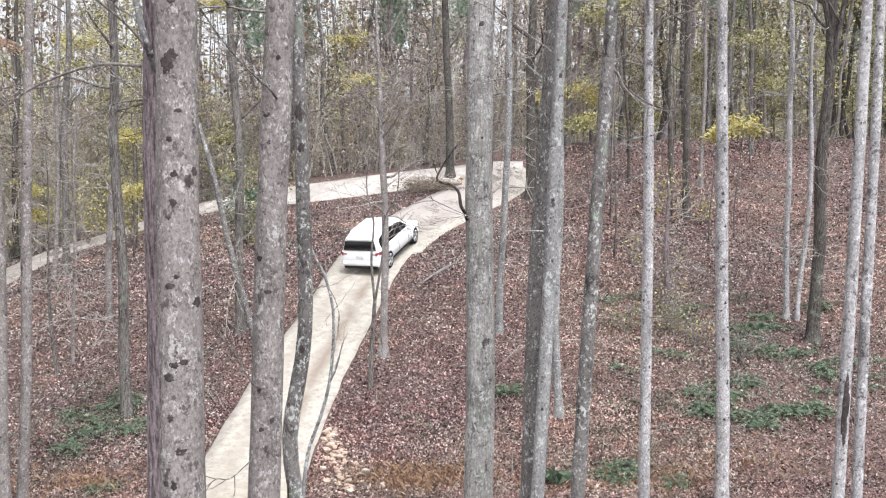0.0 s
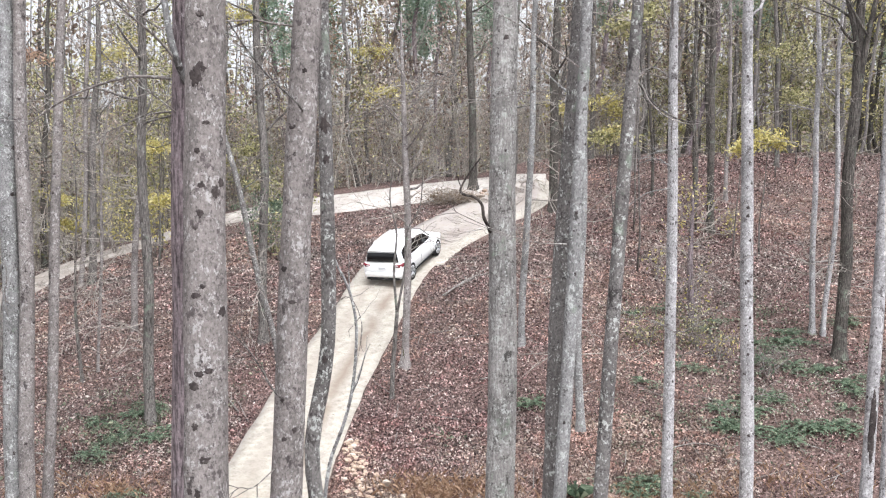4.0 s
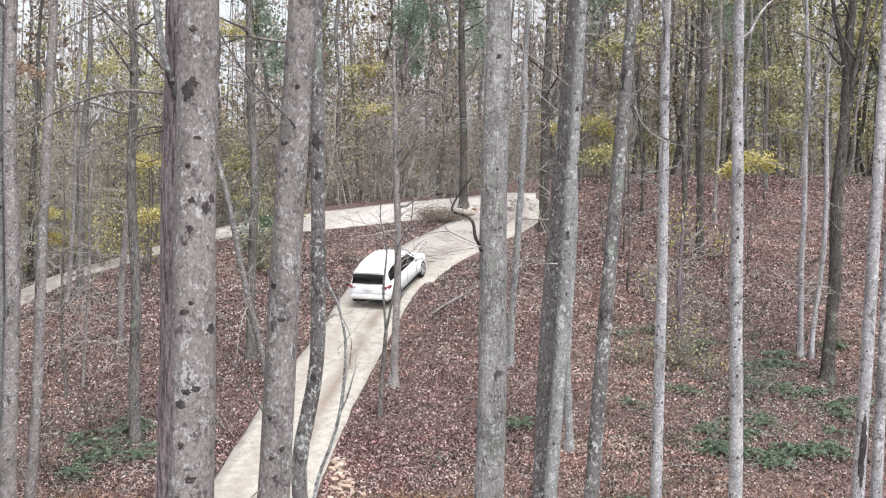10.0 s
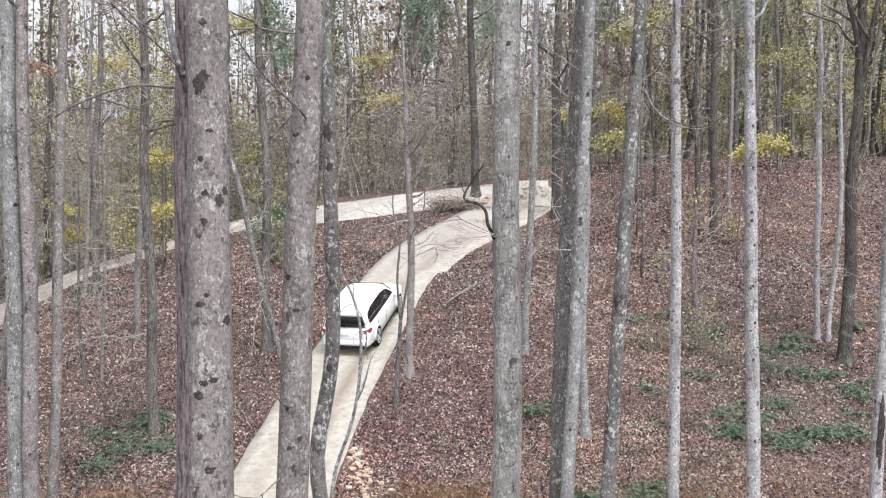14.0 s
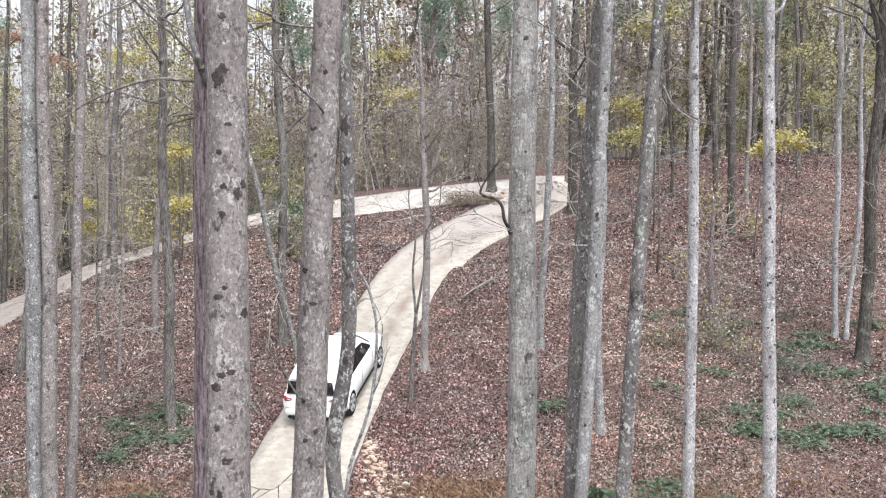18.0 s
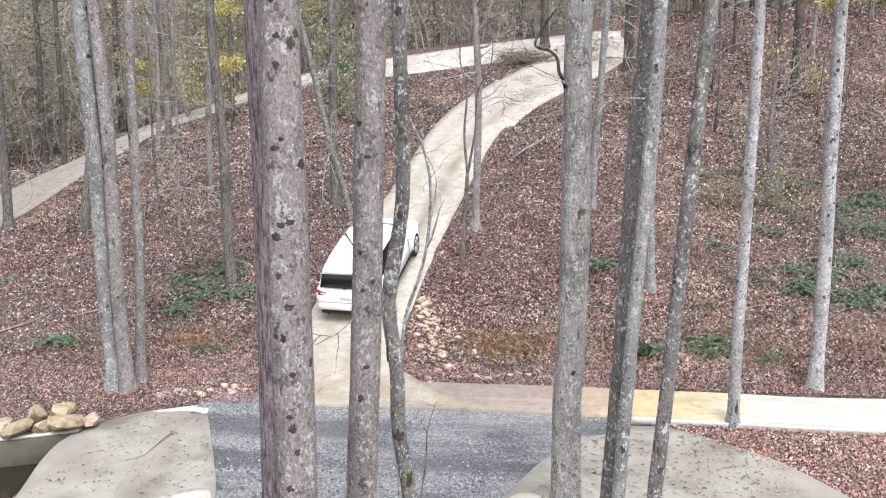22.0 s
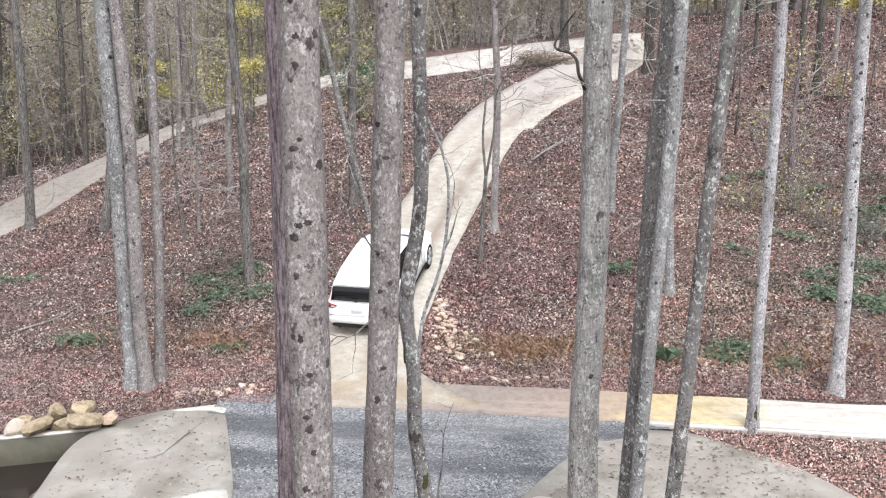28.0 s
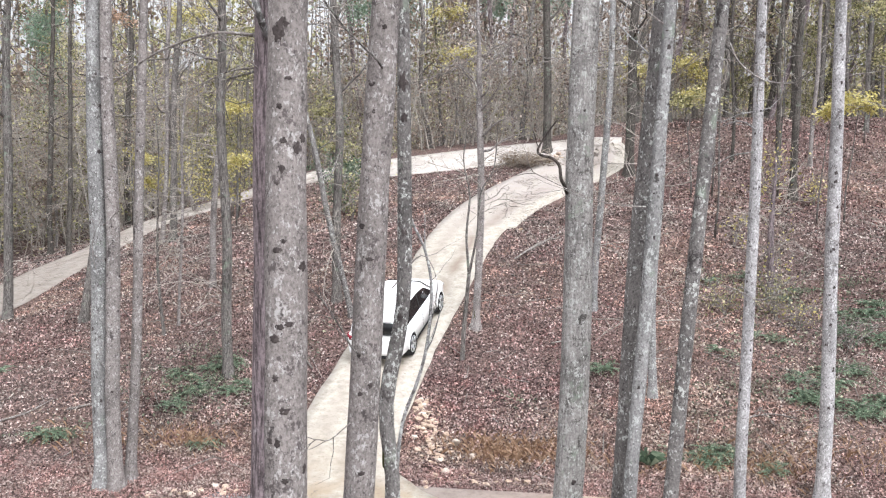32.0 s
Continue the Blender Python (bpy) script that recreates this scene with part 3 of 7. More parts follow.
def axis(lo, hi, fine_lo, fine_hi, step, far):
    a = list(np.arange(fine_lo, fine_hi, step))
    s, v = step, fine_hi
    while v < hi:
        a.append(v)
        s *= far
        v += s
    a.append(hi)
    s, v = step, fine_lo - step
    while v > lo:
        a.insert(0, v)
        s *= far
        v -= s
    a.insert(0, lo)
    return np.array(a)


def make_ground():
    xs = axis(-900, 900, -32, 30, 0.3, 1.25)
    ys = axis(-300, 1500, 11, 60, 0.3, 1.25)
    verts = [(x, y, ground_z(x, y)) for y in ys for x in xs]
    nx = len(xs)
    faces = [(j * nx + i, j * nx + i + 1, (j + 1) * nx + i + 1, (j + 1) * nx + i) for j in range(len(ys) - 1) for i in range(nx - 1)]
    g = Geo().add(verts, faces)
    return tagged(new("ground", g.mesh("ground", GROUND)), "leaf-covered woodland floor, reddish brown", "ground", kind="structure")


make_ground()


def road(name, line, half, mat, label, lift=0.05, thick=0.22, widen=None):
    """A cast slab that follows the slope, with worn edges."""
    g = Geo()
    pts = spline(line, 14)
    rings = []
    cols = 9
    for k, p in enumerate(pts):
        d = pts[min(k + 1, len(pts) - 1)] - pts[max(k - 1, 0)]
        d /= np.linalg.norm(d)
        s = np.array([d[1], -d[0]])
        wl = half * (1 + 0.03 * noise.noise((k * 0.35, 1.7, 0))) + (widen(p, -1) if widen else 0)
        wr = half * (1 + 0.03 * noise.noise((k * 0.35, 9.1, 0))) + (widen(p, 1) if widen else 0)
        ring = []
        for c in range(cols):
            u = -wl + (wl + wr) * c / (cols - 1)
            q = p + s * u
            edge = 0.03 if c in (0, cols - 1) else 0.0
            ring.append((q[0], q[1], float(hill(*q)) + lift - edge))
        for c in (cols - 1, 0):
            q = ring[c]
            ring.append((q[0], q[1], q[2] - thick))
        rings.append(ring)
    g.loft(rings)
    me = g.mesh(name, mat)
    uv = me.uv_layers.new(name="along")
    n = len(rings[0])
    across = [c / (cols - 1) for c in range(cols)] + [1.0, 0.0]
    for lp in me.loops:
        uv.data[lp.index].uv = (across[lp.vertex_index % n], (lp.vertex_index // n) / (len(rings) - 1))
    return tagged(new(name, me), label, "road", kind="structure")


def flare(p, side):
    """The driveway widens where it meets the lane and the turning place."""
    low = max(0.0, (22.3 - p[1]) / 2.6)
    step = 0.36 if side > 0 and p[1] > 40.9 else 0.0
    return step + (2.2 * low ** 2 if side > 0 else 0.0) + (float(np.interp(p[1], (36, 40, 43, 46, 48.5), (0, 0.28, 0.62, 0.8, 0.9))) if side < 0 else 0)


road("driveway", DRIVE, 1.52, DRIVE_CONC, "steep pale concrete driveway with damp tyre stains and leaves", lift=0.09, widen=flare)
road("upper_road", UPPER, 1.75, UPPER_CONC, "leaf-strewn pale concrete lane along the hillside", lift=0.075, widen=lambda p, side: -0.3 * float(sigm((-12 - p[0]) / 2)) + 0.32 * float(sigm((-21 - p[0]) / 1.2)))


def slab(name, outline, top, thick, mat, label, category="slab", level=None):
    """A flat cast slab with the given outline."""
    g = Geo()
    z = [(level(x, y) if level else 0) + top for x, y in outline]
    cx, cy = np.mean(outline, axis=0)
    rings = []
    for s, dz in ((1.0, -thick), (1.0, -0.02), (0.995, 0.0), (0.8, 0.004), (0.5, 0.006), (0.2, 0.006)):
        rings.append([(cx + (x - cx) * s, cy + (y - cy) * s, q + dz) for (x, y), q in zip(outline, z)])
    g.loft(rings)
    return tagged(new(name, g.mesh(name, mat)), label, category, kind="structure")


def smooth_outline(pts, n=5):
    """A closed outline rounded through its corners."""
    P = [np.array(p, float) for p in pts]
    m = len(P)
    out = []
    for i in range(m):
        a, b, c, d = P[i - 1], P[i], P[(i + 1) % m], P[(i + 2) % m]
        for k in range(n):
            u = k / n
            out.append(0.5 * (2 * b + (c - a) * u * 0.8 + (2 * (c - b) * 3 - (c - a) * 1.6 - (d - b) * 0.8) * u * u + ((c - a) * 0.8 + (d - b) * 0.8 - 4 * (c - b)) * u ** 3))
    return out


def inside(x, y, poly):
    odd, j = False, len(poly) - 1
    for i in range(len(poly)):
        if (poly[i][1] > y) != (poly[j][1] > y) and x < (poly[j][0] - poly[i][0]) * (y - poly[i][1]) / (poly[j][1] - poly[i][1]) + poly[i][0]:
            odd = not odd
        j = i
    return odd


def gravel_yard():
    poly = [(-8.4, 12.9), (-8.3, 15), (-8.1, 19.2), (-7.7, 19.8), (-6.9, 19.75), (-5.5, 19.45), (-2, 19.4), (1.2, 19.35), (2.6, 19.2), (3.4, 18.95), (1.7, 18.8), (1.6, 15), (0, 12.5), (-1.8, 12.6), (-2.4, 14.2), (-3.2, 14.5), (-5.0, 14.45), (-5.9, 14.3)]
    xs, ys = np.arange(-8.6, 3.6, 0.12), np.arange(9, 20, 0.12)
    g, seen = Geo(), {}

    def corner(i, j):
        if (i, j) not in seen:
            seen[i, j] = len(g.v)
            x, y = xs[i] + 0.05 * noise.noise((i * 0.7, j * 0.7, 0)), ys[j] + 0.06 * noise.noise((i * 0.7, j * 0.7, 5))
            g.v.append((x, y, float(hill(x, y)) + 0.03 + 0.012 * noise.noise((x * 3, y * 3, 0))))
        return seen[i, j]

    for i in range(len(xs) - 1):
        for j in range(len(ys) - 1):
            if inside(xs[i] + 0.06, ys[j] + 0.06, poly):
                g.f.append((corner(i, j), corner(i + 1, j), corner(i + 1, j + 1), corner(i, j + 1)))
    tagged(new("gravel_yard", g.mesh("gravel_yard", GRAVEL)), "dark grey crushed gravel yard between two slabs", "gravel", kind="structure")


gravel_yard()
slab("apron_slab", smooth_outline([(-9.5, 9.0), (-9.55, 12.5), (-9.75, 13.9), (-10.2, 15.6), (-10.35, 16.6), (-10.15, 17.5), (-9.3, 18.5), (-7.97, 19.14), (-7.95, 19.15), (-7.94, 19.12), (-7.3, 17.7), (-6.6, 16.1), (-6.0, 14.6), (-5.5, 12.5), (-5.2, 9.0)]), 0.09, 0.5, APRON_CONC, "damp grey concrete slab with scattered leaves", "slab")
slab("turning_slab", smooth_outline([(-1.6, 9.0), (-1.2, 13.2), (-0.66, 14.8), (0.1, 16.5), (0.6, 17.4), (1.2, 18.6), (1.7, 18.95), (2.6, 18.95), (3.4, 18.7), (4.4, 17.95), (5.2, 17.2), (5.9, 16.1), (6.5, 14.8), (6.9, 12.5), (7.0, 9.0)]), 0.08, 0.4, APRON_CONC, "damp grey concrete turning slab littered with wet leaves", "slab")


def strip(name, pts, half, top, mat, label, thick=0.2):
    g = Geo()
    line = spline(pts, 10)
    rings = []
    for k, p in enumerate(line):
        d = line[min(k + 1, len(line) - 1)] - line[max(k - 1, 0)]
        d /= np.linalg.norm(d)
        s = np.array([d[1], -d[0]])
        w = half * (1 + 0.05 * noise.noise((k * 0.3, half * 20, 2)))
        ring = []
        for u, dz in ((-w, -thick), (-w, -0.015), (-w * 0.96, 0), (0, -0.01), (w * 0.96, 0), (w, -0.015), (w, -thick)):
            q = p + s * u
            ring.append((q[0], q[1], max(float(hill(*p)), float(hill(*q))) + top + dz))
        rings.append(ring)
    g.loft(rings)
    return tagged(new(name, g.mesh(name, mat)), label, "concrete", kind="structure")


strip("cross_lane", [(-5.4, 19.95), (-3, 19.95), (0, 19.95), (2.5, 19.9), (5, 19.85), (8, 19.8), (12, 20.2), (18, 21.5)], 0.78, 0.05, LANE_CONC, "concrete lane stained brown and yellow by mud")
strip("lane_kerb", [(2.2, 19.06), (5, 18.98), (8, 18.92), (12, 19.3), (18, 20.6)], 0.09, 0.10, PALE_CONC, "pale low concrete kerb along the lane")
slab("apron_patch", smooth_outline([(-9.05, 18.55), (-7.98, 19.08), (-7.72, 18.55), (-8.2, 18.66)]), 0.100, 0.03, PALE_CONC, "pale dry edge of the concrete slab", "concrete")
slab("slab_patch", smooth_outline([(-8.0, 12.8), (-7.4, 14.0), (-6.8, 14.6), (-6.16, 14.75), (-5.75, 12.8)]), 0.100, 0.03, PALE_CONC, "pale dry patch of the concrete slab", "concrete")
slab("turning_patch", smooth_outline([(-1.0, 13.4), (-0.6, 14.75), (-0.15, 15.3), (0.35, 15.15), (0.75, 14.7), (0.9, 13.4)]), 0.090, 0.03, PALE_CONC, "pale dry patch of the turning slab", "concrete")


def headwall():
    g = Geo()
    line = spline([(-16, 15.1), (-13.6, 16.0), (-12.2, 16.6), (-11.2, 17.0), (-10.6, 17.27), (-10.25, 17.43)], 8)
    rings = []
    for k, p in enumerate(line):
        d = line[min(k + 1, len(line) - 1)] - line[max(k - 1, 0)]
        d /= np.linalg.norm(d)
        s = np.array([d[1], -d[0]])
        top = 0.04
        ring = []
        for u, z in ((0.16, -1.4), (0.14, top - 0.02), (0.12, top), (-0.12, top), (-0.14, top - 0.02), (-0.14, -1.4)):
            q = p + s * u
            ring.append((q[0], q[1], z))
        rings.append(ring)
    g.loft(rings)
    wall = tagged(new("headwall", g.mesh("headwall", WALL_CONC)), "curved concrete culvert headwall above the creek", "wall", kind="structure")
    cap = Geo()
    cap.loft([[(r[k][0], r[k][1], r[k][2] + 0.004 + dz) for k, dz in ((2, 0), (3, 0), (3, 0.045), (2, 0.045))] for r in rings])
    part("coping", cap, PALE_CONC, wall, "pale coping on the headwall")
    w = Geo().box((-14.2, 12.5, -0.62), (8.6, 9.8, 0.1))
    tagged(new("creek_water", w.mesh("creek_water", WATER, False)), "dark still creek water below the headwall", "water", kind="structure")


headwall()


def distant_ridge():
    """A wooded hillside far behind the near wood, with an uneven skyline."""
    g = Geo()
    n = 260
    rows = []
    for j, (y, z) in enumerate(((186, 2), (205, 14), (225, 26), (245, 36), (262, 40), (300, 30))):
        row = []
        for i in range(n):
            x = -330 + 660 * i / (n - 1)
            top = (3.0 * noise.noise((x * 0.02, 1, 0)) + 2.2 * noise.noise((x * 0.35, 4, j)) + 1.2 * noise.noise((x * 1.3, 2, j))) * min(1, j / 2)
            row.append((x, y + 3 * noise.noise((x * 0.2, j, 7)), z + top))
        rows.append(row)
    vs = [p for r in rows for p in r]
    fs = [(j * n + i, j * n + i + 1, (j + 1) * n + i + 1, (j + 1) * n + i) for j in range(len(rows) - 1) for i in range(n - 1)]
    g.add(vs, fs)
    tagged(new("backdrop_ridge", g.mesh("backdrop_ridge", DISTANT)), "distant wooded ridge in grey-brown and olive", "hill", kind="structure")


distant_ridge()

# ---- trees ----
BARKS = {"beech": BEECH, "pine": PINE, "dark": DARKBARK, "lichen": LICHEN, "birch": BIRCH, "far": FARBARK, "hickory": HICKORY, "black": BLACKOAK, "poplar": POPLAR}
LABELS = {
    "beech": "smooth grey beech trunk with dark blotches and pale lichen",
    "pine": "furrowed purplish-brown pine trunk",
    "dark": "dark rough-barked oak with bare autumn branches",
    "lichen": "slender trunk crusted with grey-green lichen",
    "black": "blackish rough-barked oak on the leafy slope",
    "hickory": "rough grey hickory trunk with lichen and dark knots",
    "birch": "pale grey slender trunk with dark knots",
    "poplar": "straight grey tulip poplar trunk with fine ridges and lichen",
}
NAMES = {"beech": "beech_tree", "pine": "pine_tree", "dark": "oak_tree", "lichen": "lichen_tree", "birch": "birch_tree", "hickory": "hickory_tree", "black": "oak_tree", "poplar": "poplar_tree"}


def wander(rng, start, direction, length, steps, bend=0.25, lift=0.05):
    """A crooked line for a limb or a twig."""
    p, d = np.array(start, float), np.array(direction, float)
    d /= np.linalg.norm(d)
    out = [p.copy()]
    for _ in range(steps):
        d = d + rng.normal(size=3) * bend + np.array([0, 0, lift])
        d /= np.linalg.norm(d)
        p = p + d * length / steps
        out.append(p.copy())
    return out


def trunk_geo(dia, height, lean, rng, sides, step, flare=0.5, bends=(), top=0.25, crook=0.0):
    """A tapered trunk with a flared foot, small swellings and a gentle sway. bends: (height, x, y) offsets."""
    g = Geo()
    n = max(4, int(height / step))
    pts, rad = [], []
    off = rng.uniform(-80, 80)
    for k in range(n + 1):
        z = -0.3 + (height + 0.3) * (k / n) ** 1.12
        sway = dia * 0.22 + crook
        x = lean[0] * z + sway * noise.noise((off, z * 0.22, 0)) - sway * noise.noise((off, 0.2, 0))
        y = lean[1] * z + sway * noise.noise((off, 7.7, z * 0.22)) - sway * noise.noise((off, 7.7, 0.2))
        for bz, bx, by in bends:
            w = math.exp(-((z - bz) / 0.9) ** 2)
            x += bx * w
            y += by * w
        pts.append((x, y, z))
        if height > 9:
            r = dia / 2 * (1.12 - 0.02 * max(0, z) if z < 6 else 1 - (1 - top) * ((z - 6) / (height - 6)) ** 1.6)
        else:
            r = dia / 2 * (1 - (1 - top) * max(0, z) / height)
        rad.append(r)

    def shape(k, j):
        z = pts[k][2]
        a = 2 * math.pi * j / sides
        lobe = 1 + 0.35 * math.cos(3 * a + off) + 0.2 * math.cos(5 * a + off * 2)
        return (1 + flare * lobe * math.exp(-max(0, z) / (dia * 0.7))) * (1 + 0.07 * noise.noise((math.cos(a) * 1.5 + off, math.sin(a) * 1.5, z * 1.3)))

    g.tube(pts, rad, sides, True, shape)

    def surface(a, z):
        """The trunk's radius at an angle and a height."""
        r = np.interp(z, [p[2] for p in pts], rad)
        return r * (1 + 0.07 * noise.noise((math.cos(a) * 1.5 + off, math.sin(a) * 1.5, z * 1.3)))

    g.surface = surface
    return g, pts, rad


def at_height(pts, z):
    zs = [p[2] for p in pts]
    return np.array([np.interp(z, zs, [p[i] for p in pts]) for i in (0, 1)] + [z])


def crown(rng, pts, rad, height, lo, count, reach, twigs, leaf_n, leaf_size, tufts=0.35, rise=(0.15, 0.9), least=0.008):
    """Limbs one by one, the fine twigs, and leaf places of a crown between the height lo and the top."""
    limbs, thin, leaves = [], Geo(), []
    zs = [p[2] for p in pts]
    for i in range(count):
        z = lo + (height - lo) * (i + rng.uniform(0, 1)) / count
        a = rng.uniform(0, 2 * math.pi)
        f = 1 - 0.6 * (z - lo) / (height - lo + 0.01)
        ln = reach * f * rng.uniform(0.55, 1.15)
        r0 = np.interp(z, zs, rad) * rng.uniform(0.28, 0.45)
        line = wander(rng, at_height(pts, z), (math.cos(a), math.sin(a), rng.uniform(*rise)), ln, 5, 0.22, 0.06)
        limbs.append((line, [r0 * (1 - 0.15 * k) for k in range(6)]))
        for _ in range(twigs):
            w = rng.uniform(0.2, 1.0)
            k = min(4, int(w * 5))
            base = line[k] + (line[k + 1] - line[k]) * (w * 5 - k if k < 4 else rng.uniform(0, 1))
            d = line[k + 1] - line[k]
            d = d / np.linalg.norm(d) + rng.normal(size=3) * 0.65
            tl = ln * rng.uniform(0.2, 0.5)
            t1 = wander(rng, base, d, tl, 3, 0.3, 0.04)
            rr = max(least, r0 * 0.28)
            thin.tube(t1, [rr, rr * 0.75, rr * 0.5, rr * 0.25], 3, False)
            for _ in range(2):
                j = rng.integers(1, 3)
                t2 = wander(rng, t1[j], (t1[j + 1] - t1[j]) / tl + rng.normal(size=3) * 0.35, tl * 0.6, 2, 0.3, 0.02)
                thin.tube(t2, [rr * 0.5, rr * 0.35, rr * 0.2], 3, False)
                if leaf_n and rng.uniform() < tufts:
                    m = rng.poisson(leaf_n)
                    u = rng.uniform(0, 1.1, m)[:, None]
                    leaves.append(t2[2] * u + t2[0] * (1 - u) + rng.normal(size=(m, 3)) * leaf_size * 1.9)
    leaves = np.concatenate(leaves) if leaves else np.zeros((0, 3))
    return limbs, thin, leaves


def tree(kind, x, y, dia, lx, ly, height=19.0, crown_from=0.62, limbs=7, seed=1, bends=(), leaf=None, leaf_n=0, reach=3.2, twigs=5, label="", sides=14, scars=(), flare=0.5, moss=()):
    """A single trunk that stands in the open slope, with its own limbs."""
    rng = np.random.default_rng(seed)
    z0 = ground_z(x, y)
    dia *= 0.8 if y > 24 else 1.0
    root = new(NAMES[kind])
    root.matrix_basis = pose(x, y, z0)
    tagged(root, label or LABELS[kind], "tree")
    g, pts, rad = trunk_geo(dia, height, (lx, ly), rng, sides, 0.32, flare, bends, 0.25, (0.16 + 0.5 * max(0, 0.3 - dia)) if y > 24 else 0.0)
    part("trunk", g, BARKS[kind], root)
    lg, tg, lv = crown(rng, pts, rad, height, height * crown_from, limbs, reach, twigs, leaf_n, 0.11)
    for line, rr in lg:
        part("limb", Geo().tube(line, rr, 6), BARKS[kind], root)
    if y > 24 or (y > 15 and kind in ("birch", "lichen")):
        for _ in range(22 if y > 24 else 13):
            c = at_height(pts, rng.uniform(1.6, min(height * 0.8, 13)))
            ln = rng.uniform(0.6, 2.6)
            side = rng.uniform(0, 6.28)
            t1 = wander(rng, c, (math.cos(side), math.sin(side), rng.uniform(-0.1, 0.9)), ln, 5, 0.3, 0.02)
            r0 = (0.010 + 0.005 * ln) if y > 24 else (0.007 + 0.0045 * ln)
            tg.tube(t1, [r0, r0 * 0.85, r0 * 0.7, r0 * 0.55, r0 * 0.4, r0 * 0.25], 4, False)
            for k in (1, 2, 3, 4):
                t2 = wander(rng, t1[k], (t1[k + 1] - t1[k]) / ln * 5 + rng.normal(size=3) * 0.6, ln * rng.uniform(0.25, 0.6), 3, 0.35, 0.02)
                tg.tube(t2, [r0 * 0.6, r0 * 0.5, r0 * 0.38, r0 * 0.25], 3, False)
    if tg.v:
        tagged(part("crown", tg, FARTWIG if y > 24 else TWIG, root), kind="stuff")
    if len(lv):
        tagged(part("foliage", leaf_mesh("leaves", lv, rng.uniform(0.09, 0.16, len(lv)), leaf, rng), leaf, root), kind="stuff")
    zs = [p[2] for p in pts]
    if kind in ("birch", "lichen", "beech") and y < 24 and not bends:
        face = math.degrees(math.atan2(-y, -x))
        knots = int(rng.integers(11, 17)) if kind == "birch" else 15 if kind == "beech" and y < 8 else 8
        scars = list(scars) + [(2.0 + 10.5 * (k + rng.uniform(0, 1)) / knots, face + rng.uniform(-62, 62), dia * rng.uniform(0.16, 0.34), dia * rng.uniform(0.14, 0.36)) for k in range(knots)]
    for sz, ang, w, hh in list(scars) + list(moss):
        c = at_height(pts, sz)
        r = np.interp(sz, zs, rad)
        a = math.radians(ang)
        sg = Geo()
        ring, m = [], 33
        for s, push in ((1.0, -0.006), (0.93, 0.002), (0.75, 0.004), (0.45, 0.005), (0.12, 0.005)):
            row = []
            for j in range(m):
                t = 2 * math.pi * j / m
                jit = 0.84 + 0.5 * noise.noise((math.cos(t) * 1.4 + sz * 7, math.sin(t) * 1.4 + ang, 2)) + 0.25 * noise.noise((math.cos(t) * 3 + sz, math.sin(t) * 3 + ang, 9)) + 0.16 * noise.noise((j * 1.3, sz * 3, ang))
                u, v = w / 2 * s * math.cos(t) * jit, hh / 2 * s * math.sin(t) * jit
                q = a + u / r
                rr = g.surface(q, sz + v) + push
                row.append((c[0] + lx * v + rr * math.cos(q), c[1] + ly * v + rr * math.sin(q), sz + v))
            ring.append(row)
        sg.loft(ring)
        if (sz, ang, w, hh) in moss:
            part("moss_patch", sg, MOSS, root, "dark olive moss cushion on the bark")
        else:
            part("bark_scar", sg, SCAR, root, "dark rough scar in the bark")
    return root


def bough(parent, line, r0, r1, mat=None, twig=6, seed=3, name="limb", label=""):
    """A single long limb along a given line with fine side twigs."""
    rng = np.random.default_rng(seed)
    pts = spline(np.array(line) - np.array(parent.matrix_basis.translation), 5)
    n = len(pts)
    g = Geo().tube(pts, [r0 + (r1 - r0) * k / (n - 1) for k in range(n)], 7)
    for _ in range(twig):
        k = rng.integers(n // 4, n - 1)
        d = pts[k + 1] - pts[k]
        d = d / np.linalg.norm(d) + rng.normal(size=3) * 0.7
        ln = rng.uniform(0.3, 1.1)
        t = wander(rng, pts[k], d, ln, 4, 0.25, 0.03)
        rr = max(0.006, r1 * 0.8)
        g.tube(t, [rr, rr * 0.8, rr * 0.6, rr * 0.4, rr * 0.2], 4, False)
    return part(name, g, mat or TWIG, parent, label)



# ---- trees near the viewer ----
tree("beech", -2.345, 7.67, 0.385, 0.001, 0.0, 21, seed=11, sides=22, label="thick grey beech trunk with large black scars",
                  scars=[(9.25, -102, 0.15, 0.19), (5.55, -98, 0.07, 0.10), (6.62, -90, 0.11, 0.07), (6.65, -66, 0.10, 0.06), (8.60, -95, 0.07, 0.06), (8.30, -83, 0.07, 0.07),
                         (8.05, -86, 0.07, 0.09), (7.92, -99, 0.06, 0.05), (7.4, -82, 0.07, 0.05), (7.32, -100, 0.12, 0.06), (5.85, -78, 0.13, 0.08), (6.15, -104, 0.07, 0.09),
                         (5.2, -74, 0.08, 0.07), (4.78, -86, 0.09, 0.06), (4.42, -68, 0.08, 0.08), (8.85, -70, 0.06, 0.05), (9.8, -88, 0.09, 0.07), (4.05, -92, 0.09, 0.08)])
pine_near = tree("pine", -2.815, 8.55, 0.335, 0.006, 0.002, 22, seed=12, sides=20)
beech_mid = tree("beech", -2.13, 9.27, 0.345, 0.042, 0.009, 20, seed=13, sides=18,
                 scars=[(9.6, -80, 0.06, 0.07), (8.7, -100, 0.05, 0.05), (7.1, -85, 0.12, 0.05), (5.6, -95, 0.08, 0.06), (4.7, -75, 0.1, 0.07)])
